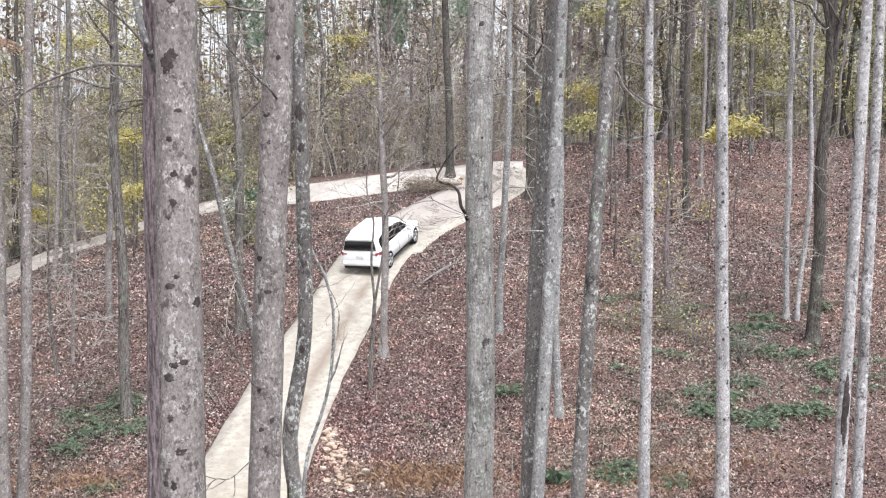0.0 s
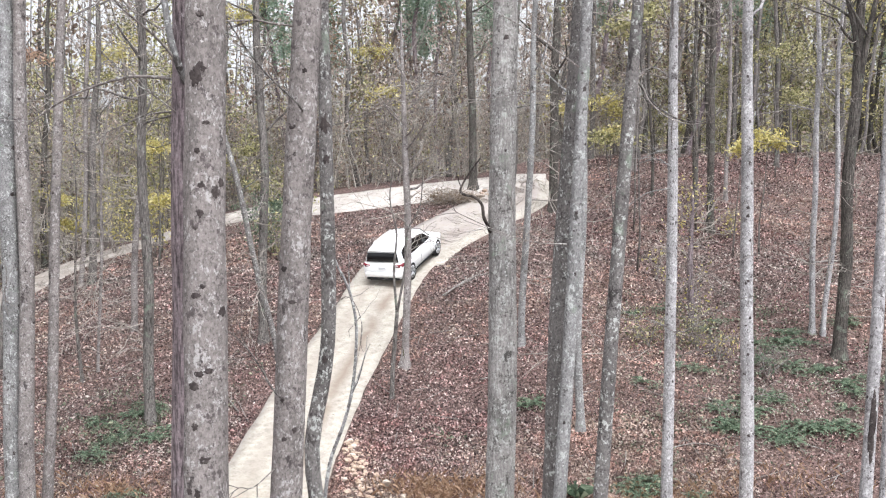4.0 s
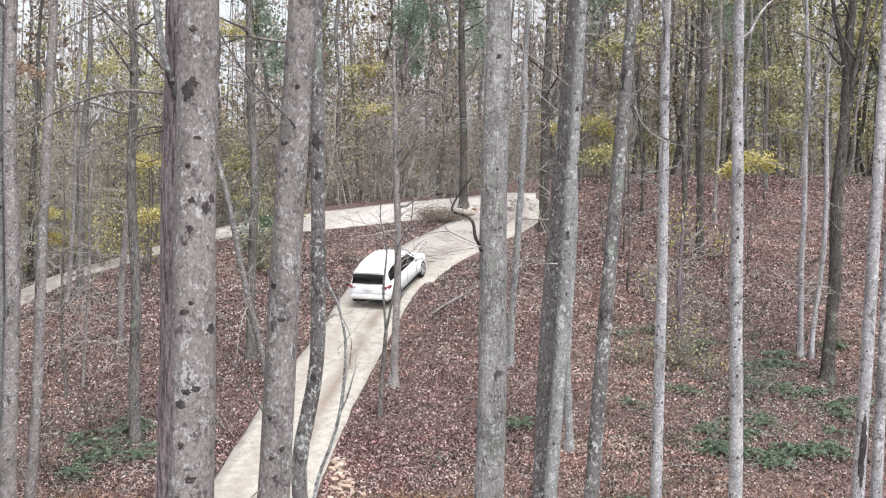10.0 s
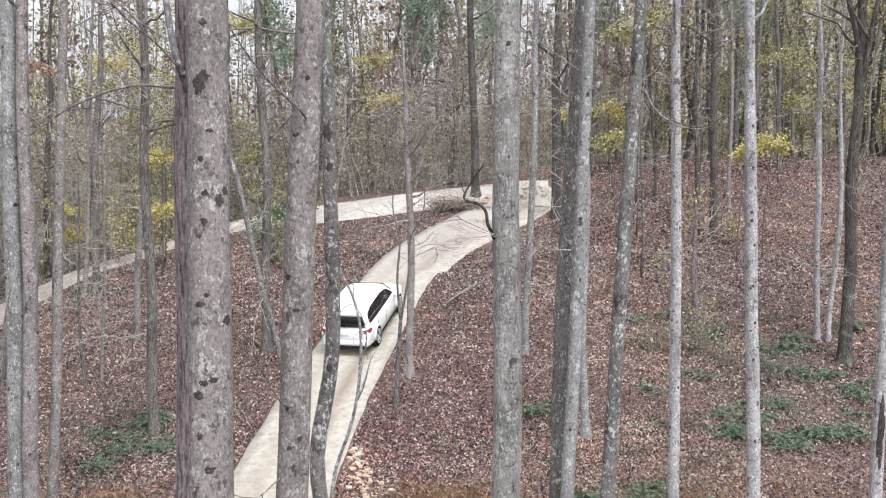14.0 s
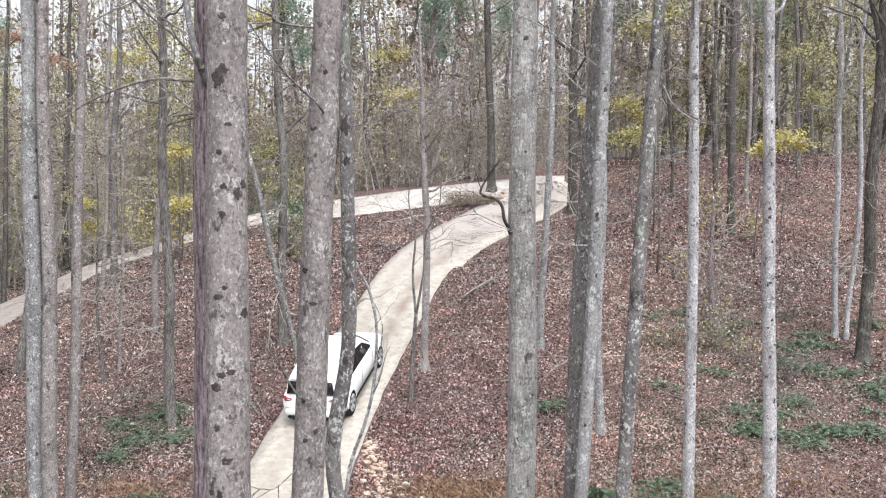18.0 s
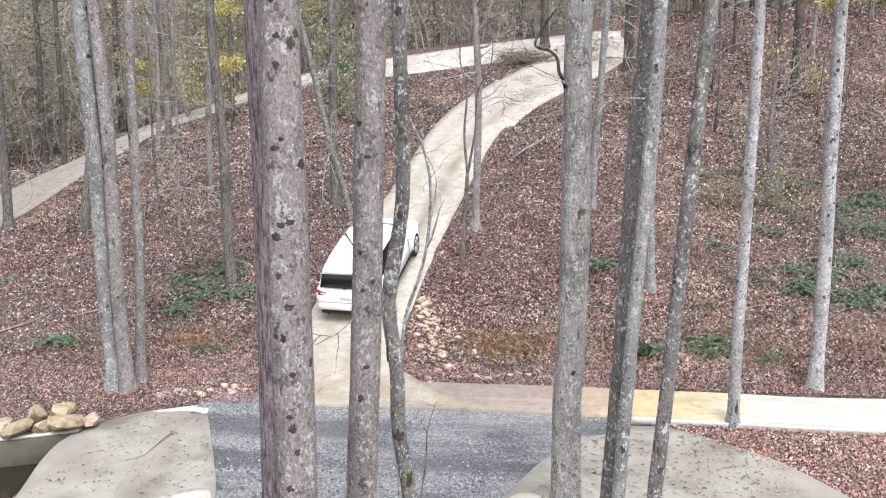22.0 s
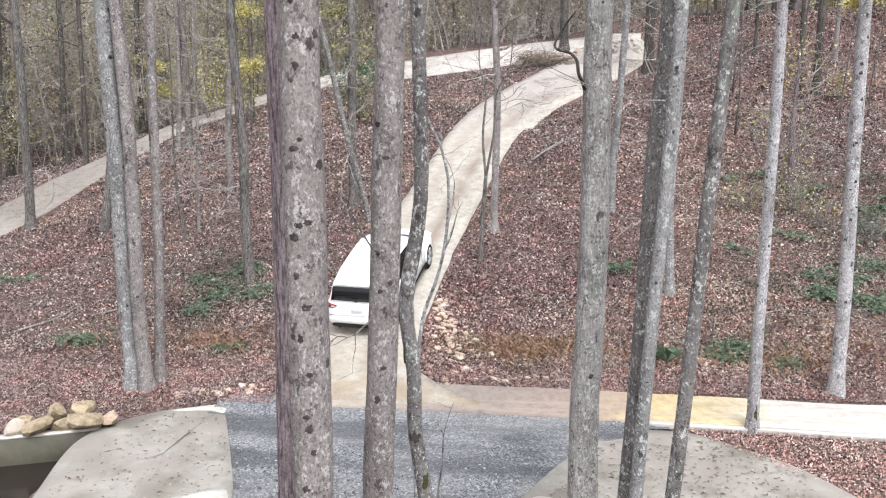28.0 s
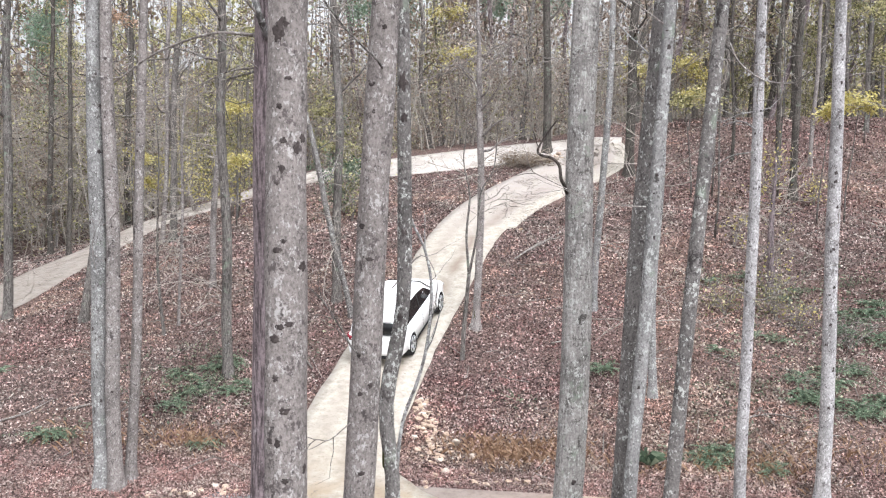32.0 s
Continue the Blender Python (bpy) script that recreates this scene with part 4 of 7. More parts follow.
crooked = tree("hickory", -1.645, 10.88, 0.195, -0.011, -0.002, 15, crown_from=0.8, seed=14, bends=[(3.2, -0.13, 0), (5.0, -0.22, 0.0), (2.2, 0.05, 0)], label="crooked slender trunk with lichen, moss and black knots", moss=[(4.35, -155, 0.11, 0.36), (2.5, -60, 0.12, 0.3)],
               scars=[(9.2, -88, 0.16, 0.26), (8.75, -80, 0.1, 0.16), (3.15, -85, 0.17, 0.2), (7.3, -85, 0.1, 0.14), (6.2, -90, 0.09, 0.12)])
beech_centre = tree("poplar", 0.635, 13.98, 0.46, -0.006, 0.0, 22, seed=15, sides=20, scars=[(10.9, -88, 0.1, 0.1), (9.1, -80, 0.05, 0.05), (3.1, -75, 0.1, 0.1)])
oak_pair = tree("hickory", 1.24, 13.1, 0.30, 0.043, -0.004, 20, seed=16, sides=16)
lichen_pair = tree("lichen", 1.31, 12.6, 0.195, 0.045, -0.004, 19, seed=17, sides=16, scars=[(2.3, -85, 0.09, 0.12), (9.9, -80, 0.07, 0.09), (8.1, -95, 0.06, 0.07)])
beech_leaning = tree("hickory", 1.80, 12.37, 0.205, 0.059, -0.009, 18, seed=18, sides=16)
# The tall scar is added in place of dark purplish bark low down.
tree("birch", 5.02, 10.93, 0.15, 0.030, -0.014, 18, seed=19, sides=16, scars=[(5.4, -100, 0.12, 0.95)])
tree("birch", 5.55, 11.34, 0.135, 0.019, -0.009, 18, seed=20, sides=16)
# ---- along the valley floor ----
birch_lane = tree("birch", 4.61, 19.03, 0.24, -0.001, 0.0, 19, seed=21, crown_from=0.6, moss=[(0.35, -75, 0.17, 0.55)])
tree("birch", 7.08, 21.13, 0.31, -0.015, 0.005, 20, seed=22, crown_from=0.62,
     scars=[(2.4, -95, 0.09, 0.09), (3.3, -70, 0.08, 0.07), (4.4, -100, 0.09, 0.1), (5.3, -78, 0.08, 0.08), (6.2, -92, 0.1, 0.09), (7.2, -75, 0.08, 0.09), (8.0, -98, 0.09, 0.11), (9.1, -82, 0.08, 0.08)])
tree("lichen", -10.66, 19.91, 0.40, -0.010, -0.005, 21, seed=23, flare=0.55, moss=[(0.3, -100, 0.2, 0.35)])
tree("beech", -10.30, 19.78, 0.33, -0.006, -0.003, 20, seed=24, flare=0.55, moss=[(0.25, -60, 0.2, 0.4)])
tree("beech", -10.17, 20.35, 0.24, 0.032, 0.016, 20, seed=25, flare=0.8)
# ---- on the slope ----
tree("dark", -21.28, 32.26, 0.42, 0.026, 0.017, 20, 0.4, 9, seed=31)
tree("dark", -17.52, 31.50, 0.37, 0.044, 0.024, 20, 0.4, 9, seed=32)
for k, (x, y, d) in enumerate(((-29.6, 41.0, 0.42), (-31.0, 45.6, 0.5), (-28.4, 47.2, 0.36), (-33.5, 50.0, 0.5), (-27.0, 54.0, 0.42), (-30.2, 56.0, 0.46), (-26.2, 45.4, 0.3))):
    tree("black", x, y, d, 0.02 * (-1) ** k, 0.01, 21, 0.3, 10, seed=61 + k, label="blackish oak trunk beyond the lane")
tree("beech", -13.58, 34.63, 0.30, 0.031, 0.012, 18, 0.4, 9, seed=33, leaf=YELLOW, leaf_n=4)
tree("dark", -9.87, 26.47, 0.37, -0.022, -0.008, 19, 0.45, 9, seed=34)
tree("dark", -13.54, 29.67, 0.16, -0.037, -0.017, 8, 0.5, 6, seed=35, reach=1.6)
tree("beech", -13.31, 30.51, 0.13, 0.044, 0.019, 10, 0.5, 6, seed=36, reach=1.6)
tree("dark", -19.33, 43.77, 0.42, 0.028, 0.012, 20, 0.35, 10, seed=37)
tree("beech", -19.90, 43.77, 0.30, 0.034, 0.015, 19, 0.35, 10, seed=38, leaf=YELLOW, leaf_n=4)
tree("hickory", -6.77, 31.04, 0.25, -0.229, -0.050, 13, 0.35, 8, seed=39, reach=2.2, leaf=GREEN, leaf_n=3, label="leaning lichen-covered trunk with a few green leaves")
tree("dark", -7.70, 32.49, 0.40, -0.022, -0.005, 20, 0.35, 9, seed=40)
beech_fine = tree("beech", -2.05, 30.25, 0.30, -0.012, -0.001, 12.5, 0.48, 16, seed=41, reach=2.0, twigs=9, flare=1.3, moss=[(0.5, -115, 0.28, 0.9), (0.35, -70, 0.25, 0.5)])
tree("lichen", 2.13, 31.83, 0.30, 0.035, -0.002, 19, 0.5, 7, seed=42)
tree("dark", 1.78, 33.34, 0.19, 0.033, -0.002, 17, 0.5, 6, seed=43)
tree("lichen", 3.58, 26.09, 0.30, 0.008, -0.001, 19, 0.5, 7, seed=44)
tree("black", 4.99, 48.52, 0.60, 0.020, -0.002, 22, 0.3, 10, seed=45)
tree("black", 12.72, 44.63, 0.42, 0.003, -0.001, 21, 0.35, 10, seed=46)
tree("black", 13.02, 48.74, 0.28, -0.013, 0.003, 18, 0.3, 8, seed=47)
tree("black", 11.01, 50.47, 0.22, -0.028, 0.006, 15, 0.3, 8, seed=48)
tree("pine", 8.96, 33.66, 0.42, -0.030, 0.008, 5.2, 0.6, 5, seed=49, reach=1.6, leaf=YELLOW, leaf_n=5, label="broken brown snag with yellowing shoots")
oak_fork = tree("black", 13.46, 30.80, 0.50, 0.036, -0.016, 20, 0.5, 8, seed=50)
tree("birch", 13.30, 32.80, 0.25, -0.001, 0.001, 18, 0.45, 8, seed=51)
tree("birch", 13.70, 32.72, 0.22, 0.025, -0.010, 17, 0.45, 8, seed=52)
tree("black", 0.50, 52.58, 0.55, -0.023, 0.0, 22, 0.25, 11, seed=53, flare=0.7)
for k, (x, y, d) in enumerate(((8.4, 57.6, 0.4), (16.3, 57.8, 0.45), (18.6, 60.0, 0.38), (22.0, 60.5, 0.5), (25.5, 59.0, 0.42), (12.6, 60.5, 0.4), (6.0, 59.5, 0.36))):
    tree("black" if k % 2 else "dark", x, y, d, 0.012 * (-1) ** k, 0.0, 22, 0.3, 9, seed=70 + k, leaf=OLIVE, leaf_n=5, label="tall dark trunk at the edge of the wood")
tree("beech", 14.96, 49.50, 0.27, -0.001, 0.0, 18, 0.3, 8, seed=54)
tree("dark", 19.69, 54.58, 0.33, -0.017, 0.006, 19, 0.3, 8, seed=55)
tree("beech", 10.62, 54.18, 0.35, 0.007, -0.001, 20, 0.3, 8, seed=56)


def forked_sapling():
    x, y = -2.35, 27.95
    z = ground_z(x, y)
    root = new("forked_sapling")
    root.matrix_basis = pose(x, y, z)
    tagged(root, "thin dark forked sapling with bare twigs", "tree")
    part("trunk", Geo().tube(spline([(0, 0, -0.2), (0.03, 0, 1.0), (0.1, 0, 2.0), (0.16, 0, 2.9)], 5), np.linspace(0.085, 0.06, 16), 8), DARKBARK, root)
    up = np.array((x, y, z))
    bough(root, [up + q for q in ((0.16, 0, 2.85), (0.05, 0, 4.2), (0.12, 0.1, 5.5), (-0.1, 0.1, 6.6), (0.0, 0, 7.6))], 0.05, 0.012, DARKBARK, 12, 5)
    bough(root, [up + q for q in ((0.16, 0, 2.85), (0.42, 0, 4.4), (0.5, 0, 5.6), (0.9, 0, 6.4), (1.0, 0, 7.9))], 0.045, 0.012, DARKBARK, 12, 6)


forked_sapling()

# ---- long limbs of the near trees ----
bough(pine_near, [(-2.87, 8.54, 9.40), (-3.34, 8.58, 9.43), (-3.81, 8.71, 9.34), (-4.22, 8.85, 9.20), (-4.59, 8.89, 8.96)], 0.019, 0.007, None, 8, 887)
bough(pine_near, [(-2.80, 8.5, 9.06), (-3.03, 8.45, 8.99), (-3.17, 8.45, 8.94), (-3.23, 8.45, 8.79), (-3.22, 8.45, 8.61), (-3.18, 8.45, 8.4)], 0.014, 0.006, DARKBARK, 3, 231)
bough(pine_near, [(-2.86, 8.54, 9.08), (-3.18, 8.53, 9.04), (-3.49, 8.52, 8.90), (-3.90, 8.44, 8.74)], 0.012, 0.004, None, 6, 230)
bough(pine_near, [(-2.72, 8.38, 9.34), (-2.78, 8.25, 9.57), (-2.84, 8.23, 9.84), (-2.89, 8.21, 10.22), (-2.94, 8.19, 10.54), (-2.96, 8.18, 10.86)], 0.038, 0.026, LICHEN, 4, 341)
bough(pine_near, [(-2.77, 8.26, 9.53), (-2.93, 8.09, 9.74), (-3.14, 7.79, 9.95), (-3.32, 7.50, 10.23), (-3.45, 7.33, 10.47)], 0.014, 0.006, None, 10, 660)
bough(pine_near, [(-2.83, 8.23, 9.78), (-3.13, 8.23, 9.97), (-3.43, 8.22, 10.22), (-3.83, 8.15, 10.39), (-4.09, 8.02, 10.43)], 0.010, 0.004, None, 10, 164)
bough(pine_near, [(-2.81, 8.45, 9.03), (-2.99, 8.28, 9.19), (-3.25, 8.18, 9.37), (-3.36, 8.14, 9.52)], 0.009, 0.003, None, 8, 429)
bough(beech_mid, [(-1.90, 9.20, 6.02), (-1.98, 9.05, 6.12), (-2.11, 9.05, 6.33), (-2.22, 9.05, 6.51), (-2.37, 9.05, 6.69), (-2.56, 9.05, 6.83)], 0.012, 0.005, DARKBARK, 7, 512)
bough(beech_mid, [(-1.72, 9.20, 9.16), (-1.76, 9.0, 9.24), (-1.92, 9.0, 9.39), (-2.07, 9.0, 9.53), (-2.22, 9.0, 9.71), (-2.39, 9.0, 9.95), (-2.6, 9.0, 10.3)], 0.013, 0.006, DARKBARK, 9, 513)
bough(beech_mid, [(-2.82, 9.62, 11.0), (-2.39, 9.62, 11.03), (-1.86, 9.62, 11.03), (-1.42, 9.62, 10.99), (-0.96, 9.62, 10.97), (-0.42, 9.62, 10.92), (0.1, 9.6, 10.8)], 0.022, 0.010, DARKBARK, 9, 514)
bough(beech_mid, [(-1.75, 9.35, 10.10), (-2.05, 9.18, 10.10), (-2.20, 9.04, 10.10), (-2.53, 8.96, 10.07)], 0.014, 0.009, None, 5, 817)
bough(beech_mid, [(-1.85, 9.33, 9.29), (-2.02, 9.19, 9.47), (-2.20, 9.05, 9.65), (-2.40, 8.99, 9.94)], 0.009, 0.003, None, 8, 453)
bough(beech_mid, [(-2.03, 9.18, 5.26), (-2.23, 9.03, 5.10), (-2.39, 8.89, 5.11), (-2.59, 8.84, 4.72)], 0.007, 0.003, None, 8, 511)
bough(crooked, [(-1.74, 10.87, 9.18), (-1.38, 10.83, 9.25), (-1.11, 10.76, 9.36), (-0.84, 10.78, 9.53)], 0.008, 0.003, None, 8, 484)
bough(crooked, [(-1.86, 10.85, 6.57), (-1.48, 10.80, 7.01), (-1.26, 10.73, 6.66), (-1.34, 10.72, 6.08)], 0.008, 0.003, None, 6, 594)
bough(lichen_pair, [(1.66, 12.41, 10.20), (0.90, 12.29, 10.71), (0.33, 12.21, 11.02), (-0.17, 12.02, 11.46), (-0.55, 12.00, 11.84)], 0.012, 0.005, None, 8, 664)
bough(lichen_pair, [(1.51, 12.41, 7.65), (1.09, 12.25, 7.67), (0.62, 12.18, 7.79), (0.04, 12.00, 8.04), (-0.15, 12.00, 8.14)], 0.011, 0.003, None, 8, 38)
bough(oak_pair, [(1.66, 13.12, 9.87), (1.13, 13.07, 9.95), (0.53, 13.01, 9.85), (-0.07, 13.02, 9.73)], 0.010, 0.003, None, 8, 603)
bough(beech_leaning, [(2.53, 12.27, 9.94), (2.65, 12.14, 9.64), (2.93, 11.97, 9.39), (3.27, 11.78, 9.33), (3.47, 11.62, 9.50)], 0.012, 0.004, None, 7, 460)
bough(birch_lane, [(4.60, 19.0, 9.08), (4.54, 18.95, 9.16), (4.34, 18.95, 9.3), (4.14, 18.95, 9.33), (3.87, 18.95, 9.25)], 0.02, 0.008, LICHEN, 6, 901)
bough(birch_lane, [(4.62, 19.0, 9.54), (4.54, 18.9, 9.53), (4.31, 18.9, 9.5), (4.13, 18.9, 9.45), (3.88, 18.9, 9.32)], 0.02, 0.008, LICHEN, 6, 902)
bough(birch_lane, [(4.60, 19.0, 9.5), (4.74, 18.9, 9.59), (4.89, 18.9, 9.66)], 0.018, 0.01, LICHEN, 1, 903)
bough(birch_lane, [(4.60, 19.0, 8.7), (4.42, 18.9, 8.67), (4.11, 18.9, 8.61), (3.88, 18.9, 8.49), (3.53, 18.9, 8.22)], 0.016, 0.007, LICHEN, 4, 904)
bough(birch_lane, [(3.75, 18.95, 11.05), (4.0, 18.9, 10.75), (4.18, 18.9, 10.51), (4.66, 18.9, 10.21), (5.12, 18.9, 10.14), (5.46, 18.9, 10.28), (5.63, 18.9, 10.4)], 0.022, 0.009, DARKBARK, 8, 905)
bough(birch_lane, [(4.61, 19.08, 12.55), (4.73, 18.94, 12.83), (4.99, 18.77, 13.10), (5.33, 18.58, 13.43), (5.55, 18.41, 13.84)], 0.033, 0.011, None, 6, 239)
bough(birch_lane, [(4.65, 19.07, 11.82), (5.00, 18.77, 12.11), (5.45, 18.44, 12.16), (5.88, 18.10, 12.15)], 0.025, 0.007, None, 8, 611)
bough(birch_lane, [(4.59, 19.08, 12.08), (4.36, 18.93, 12.52), (4.17, 18.77, 12.79), (3.68, 18.66, 13.13)], 0.019, 0.006, None, 7, 561)
bough(birch_lane, [(4.55, 19.09, 11.11), (4.12, 18.98, 11.34), (3.55, 18.89, 10.95), (3.10, 18.77, 10.56)], 0.017, 0.006, None, 8, 771)
bough(oak_fork, [(13.82, 30.66, 12.2), (13.84, 30.65, 13.42), (13.71, 30.71, 14.68), (13.47, 30.82, 15.92), (13.33, 30.88, 16.94), (13.24, 30.92, 18.17)], 0.120, 0.060, BLACKOAK, 6, 721)
bough(oak_fork, [(13.86, 30.64, 12.2), (13.96, 30.60, 13.42), (14.13, 30.52, 14.64), (14.32, 30.43, 15.82), (14.45, 30.37, 16.80), (14.56, 30.32, 17.97)], 0.120, 0.060, BLACKOAK, 6, 887)
bough(oak_fork, [(14.00, 30.36, 14.41), (13.42, 30.62, 15.67), (13.25, 30.69, 16.09), (12.74, 30.91, 16.55)], 0.048, 0.018, BLACKOAK, 6, 460)
bough(beech_fine, [(-2.09, 29.94, 10.75), (-2.39, 29.92, 11.54), (-2.98, 29.87, 11.93), (-3.76, 29.78, 11.48), (-4.34, 29.70, 11.22)], 0.028, 0.008, None, 14, 20)
bough(beech_fine, [(-2.03, 29.95, 11.74), (-1.40, 29.98, 12.35), (-0.81, 30.01, 12.94), (-0.22, 30.02, 13.34)], 0.028, 0.008, None, 14, 433)
bough(beech_fine, [(-2.04, 29.95, 12.74), (-2.59, 29.90, 13.72), (-3.38, 29.82, 14.29), (-4.16, 29.72, 15.45)], 0.028, 0.008, None, 14, 434)
bough(beech_fine, [(-2.04, 29.95, 13.53), (-1.51, 29.98, 14.52), (-1.02, 30.00, 15.52), (-0.43, 30.01, 16.71)], 0.028, 0.008, None, 14, 476)


def yard_sapling():
    root = new("bare_sapling")
    root.matrix_basis = pose(-1.88, 13.38, 0.03)
    tagged(root, "slender bare forked sapling in the gravel", "sapling")
    bough(root, [(-1.88, 13.38, -0.1), (-1.86, 13.38, 0.81), (-1.77, 13.39, 1.54), (-1.74, 13.39, 2.10)], 0.02, 0.012, DARKBARK, 0, 1, "trunk")
    bough(root, [(-1.74, 13.39, 2.08), (-1.80, 13.38, 2.2), (-1.84, 13.38, 2.33)], 0.01, 0.005, DARKBARK, 1, 2)
    bough(root, [(-1.74, 13.39, 2.08), (-1.66, 13.40, 2.4), (-1.57, 13.41, 2.65)], 0.01, 0.005, DARKBARK, 1, 3)


yard_sapling()
bough(beech_centre, [(0.44, 13.80, 7.80), (0.40, 13.55, 7.90), (0.33, 13.45, 8.03), (0.30, 13.45, 8.22), (0.19, 13.45, 8.34), (0.03, 13.45, 8.38), (-0.04, 13.45, 8.44), (0.00, 13.45, 8.56), (0.13, 13.45, 8.77), (0.27, 13.45, 8.96)], 0.032, 0.012, DEADWOOD, 1, 5, "dead_limb", "dark crooked dead limb")


def arched_sapling():
    root = new("arched_sapling")
    root.matrix_basis = pose(-1.95, 11.55, ground_z(-1.95, 11.55))
    tagged(root, "thin arched sapling with patches of grey lichen", "sapling")
    bough(root, [(-1.95, 11.55, -0.1), (-1.92, 11.55, 2.0), (-1.88, 11.52, 3.7), (-1.80, 11.5, 4.6), (-1.60, 11.5, 5.2), (-1.48, 11.5, 5.7), (-1.43, 11.5, 6.3), (-1.45, 11.5, 6.7), (-1.55, 11.5, 7.08), (-1.72, 11.5, 7.42), (-1.84, 11.48, 7.75), (-1.9, 11.45, 8.3)], 0.03, 0.014, LICHEN, 4, 12, "trunk")


arched_sapling()

# ---- the wood beyond the crest ----
def proto(kind, dia, height, crown_from, limbs, reach, twigs, leaf, leaf_n, seed, size=0.15, label="", tufts=0.6, twig=None):
    rng = np.random.default_rng(seed)
    root = new("forest_tree")
    tagged(root, label, "tree", group="trees of the wood behind the road")
    g, pts, rad = trunk_geo(dia, height, (rng.normal() * 0.035, rng.normal() * 0.035), rng, 8, 0.9, 0.4, (), 0.2, 0.55 if height > 12 else 0.4)
    lg, tg, lv = crown(rng, pts, rad, height, height * crown_from, limbs, reach, twigs, leaf_n * 1.2, size * 0.9, tufts, (0.1, 1.3), 0.02)
    for line, rr in lg:
        g.tube(line, rr, 4, False)
    part("trunk", g, kind, root)
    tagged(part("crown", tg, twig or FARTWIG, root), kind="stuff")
    if len(lv):
        tagged(part("foliage", leaf_mesh("leaves", lv, rng.uniform(0.55, 1.05, len(lv)) * size, leaf, rng), leaf, root), kind="stuff")
    return root


PROTOS = [
    proto(FARBARK, 0.24, 22, 0.14, 15, 4.0, 4, RUST, 9, 101, 0.26, "grey forest tree with a few brown leaves", 0.45),
    proto(DARKBARK, 0.32, 24, 0.18, 15, 4.4, 4, RUST, 15, 102, 0.30, "dark oak with clinging russet leaves", 0.75),
    proto(FARBARK, 0.18, 20, 0.10, 15, 3.6, 4, OLIVE, 15, 103, 0.30, "slim forest tree with olive-yellow leaves", 0.8),
    proto(BEECH, 0.22, 22, 0.14, 15, 3.8, 5, RUST, 8, 104, 0.24, "pale forest tree with fine bare twigs", 0.4),
    proto(DARKBARK, 0.30, 26, 0.16, 16, 4.6, 4, BROWNLEAF, 17, 105, 0.32, "dark forest tree with brown leaves", 0.8),
    proto(FARBARK, 0.14, 14, 0.08, 14, 3.0, 4, YELLOW, 14, 106, 0.28, "slender understorey tree with yellow leaves", 0.7),
    proto(FARBARK, 0.12, 11, 0.06, 14, 2.8, 4, RUST, 14, 107, 0.26, "slender understorey beech with russet leaves", 0.7),
    proto(PINE, 0.30, 25, 0.36, 17, 3.6, 5, PINELEAF, 46, 108, 0.26, "tall pine with green needle sprays", 0.95),
    proto(FARBARK, 0.09, 9, 0.05, 15, 2.6, 5, RUST, 7, 109, 0.2, "bare brown understorey sapling", 0.4),
    proto(FARBARK, 0.10, 9, 0.06, 13, 2.8, 4, OLIVE, 16, 110, 0.27, "low understorey tree with yellow-green leaves", 0.75),
    proto(FARBARK, 0.13, 13, 0.07, 13, 2.8, 4, ORANGE, 13, 111, 0.27, "young tree with orange-brown leaves", 0.6),
    proto(FARBARK, 0.20, 21, 0.12, 15, 3.8, 4, YELLOW, 12, 112, 0.29, "tall slim tree with pale yellow leaves", 0.6),
    # Black bark and twigs put the wood's shade into the next two.
    proto(BLACKOAK, 0.30, 23, 0.30, 12, 4.0, 4, OLIVE, 16, 113, 0.30, "olive-crowned forest tree, blackened to stand in for the wood's shade", 0.8, BLACKOAK),
    proto(BLACKOAK, 0.16, 8, 0.08, 16, 2.6, 5, OLIVE, 9, 114, 0.22, "olive-leaved understorey tree, blackened to stand in for the wood's shade", 0.7, BLACKOAK),
]
WOOD_LEFT = (0.11, 0.09, 0.24, 0.08, 0.06, 0.05, 0.08, 0.03, 0.05, 0.16, 0.03, 0.02, 0.0, 0.0)
WOOD_MIDDLE = (0.15, 0.16, 0.09, 0.14, 0.07, 0.03, 0.14, 0.04, 0.08, 0.04, 0.04, 0.02, 0.0, 0.0)
WOOD_RIGHT = (0.06, 0.06, 0.20, 0.05, 0.12, 0.03, 0.04, 0.10, 0.04, 0.09, 0.02, 0.05, 0.08, 0.06)


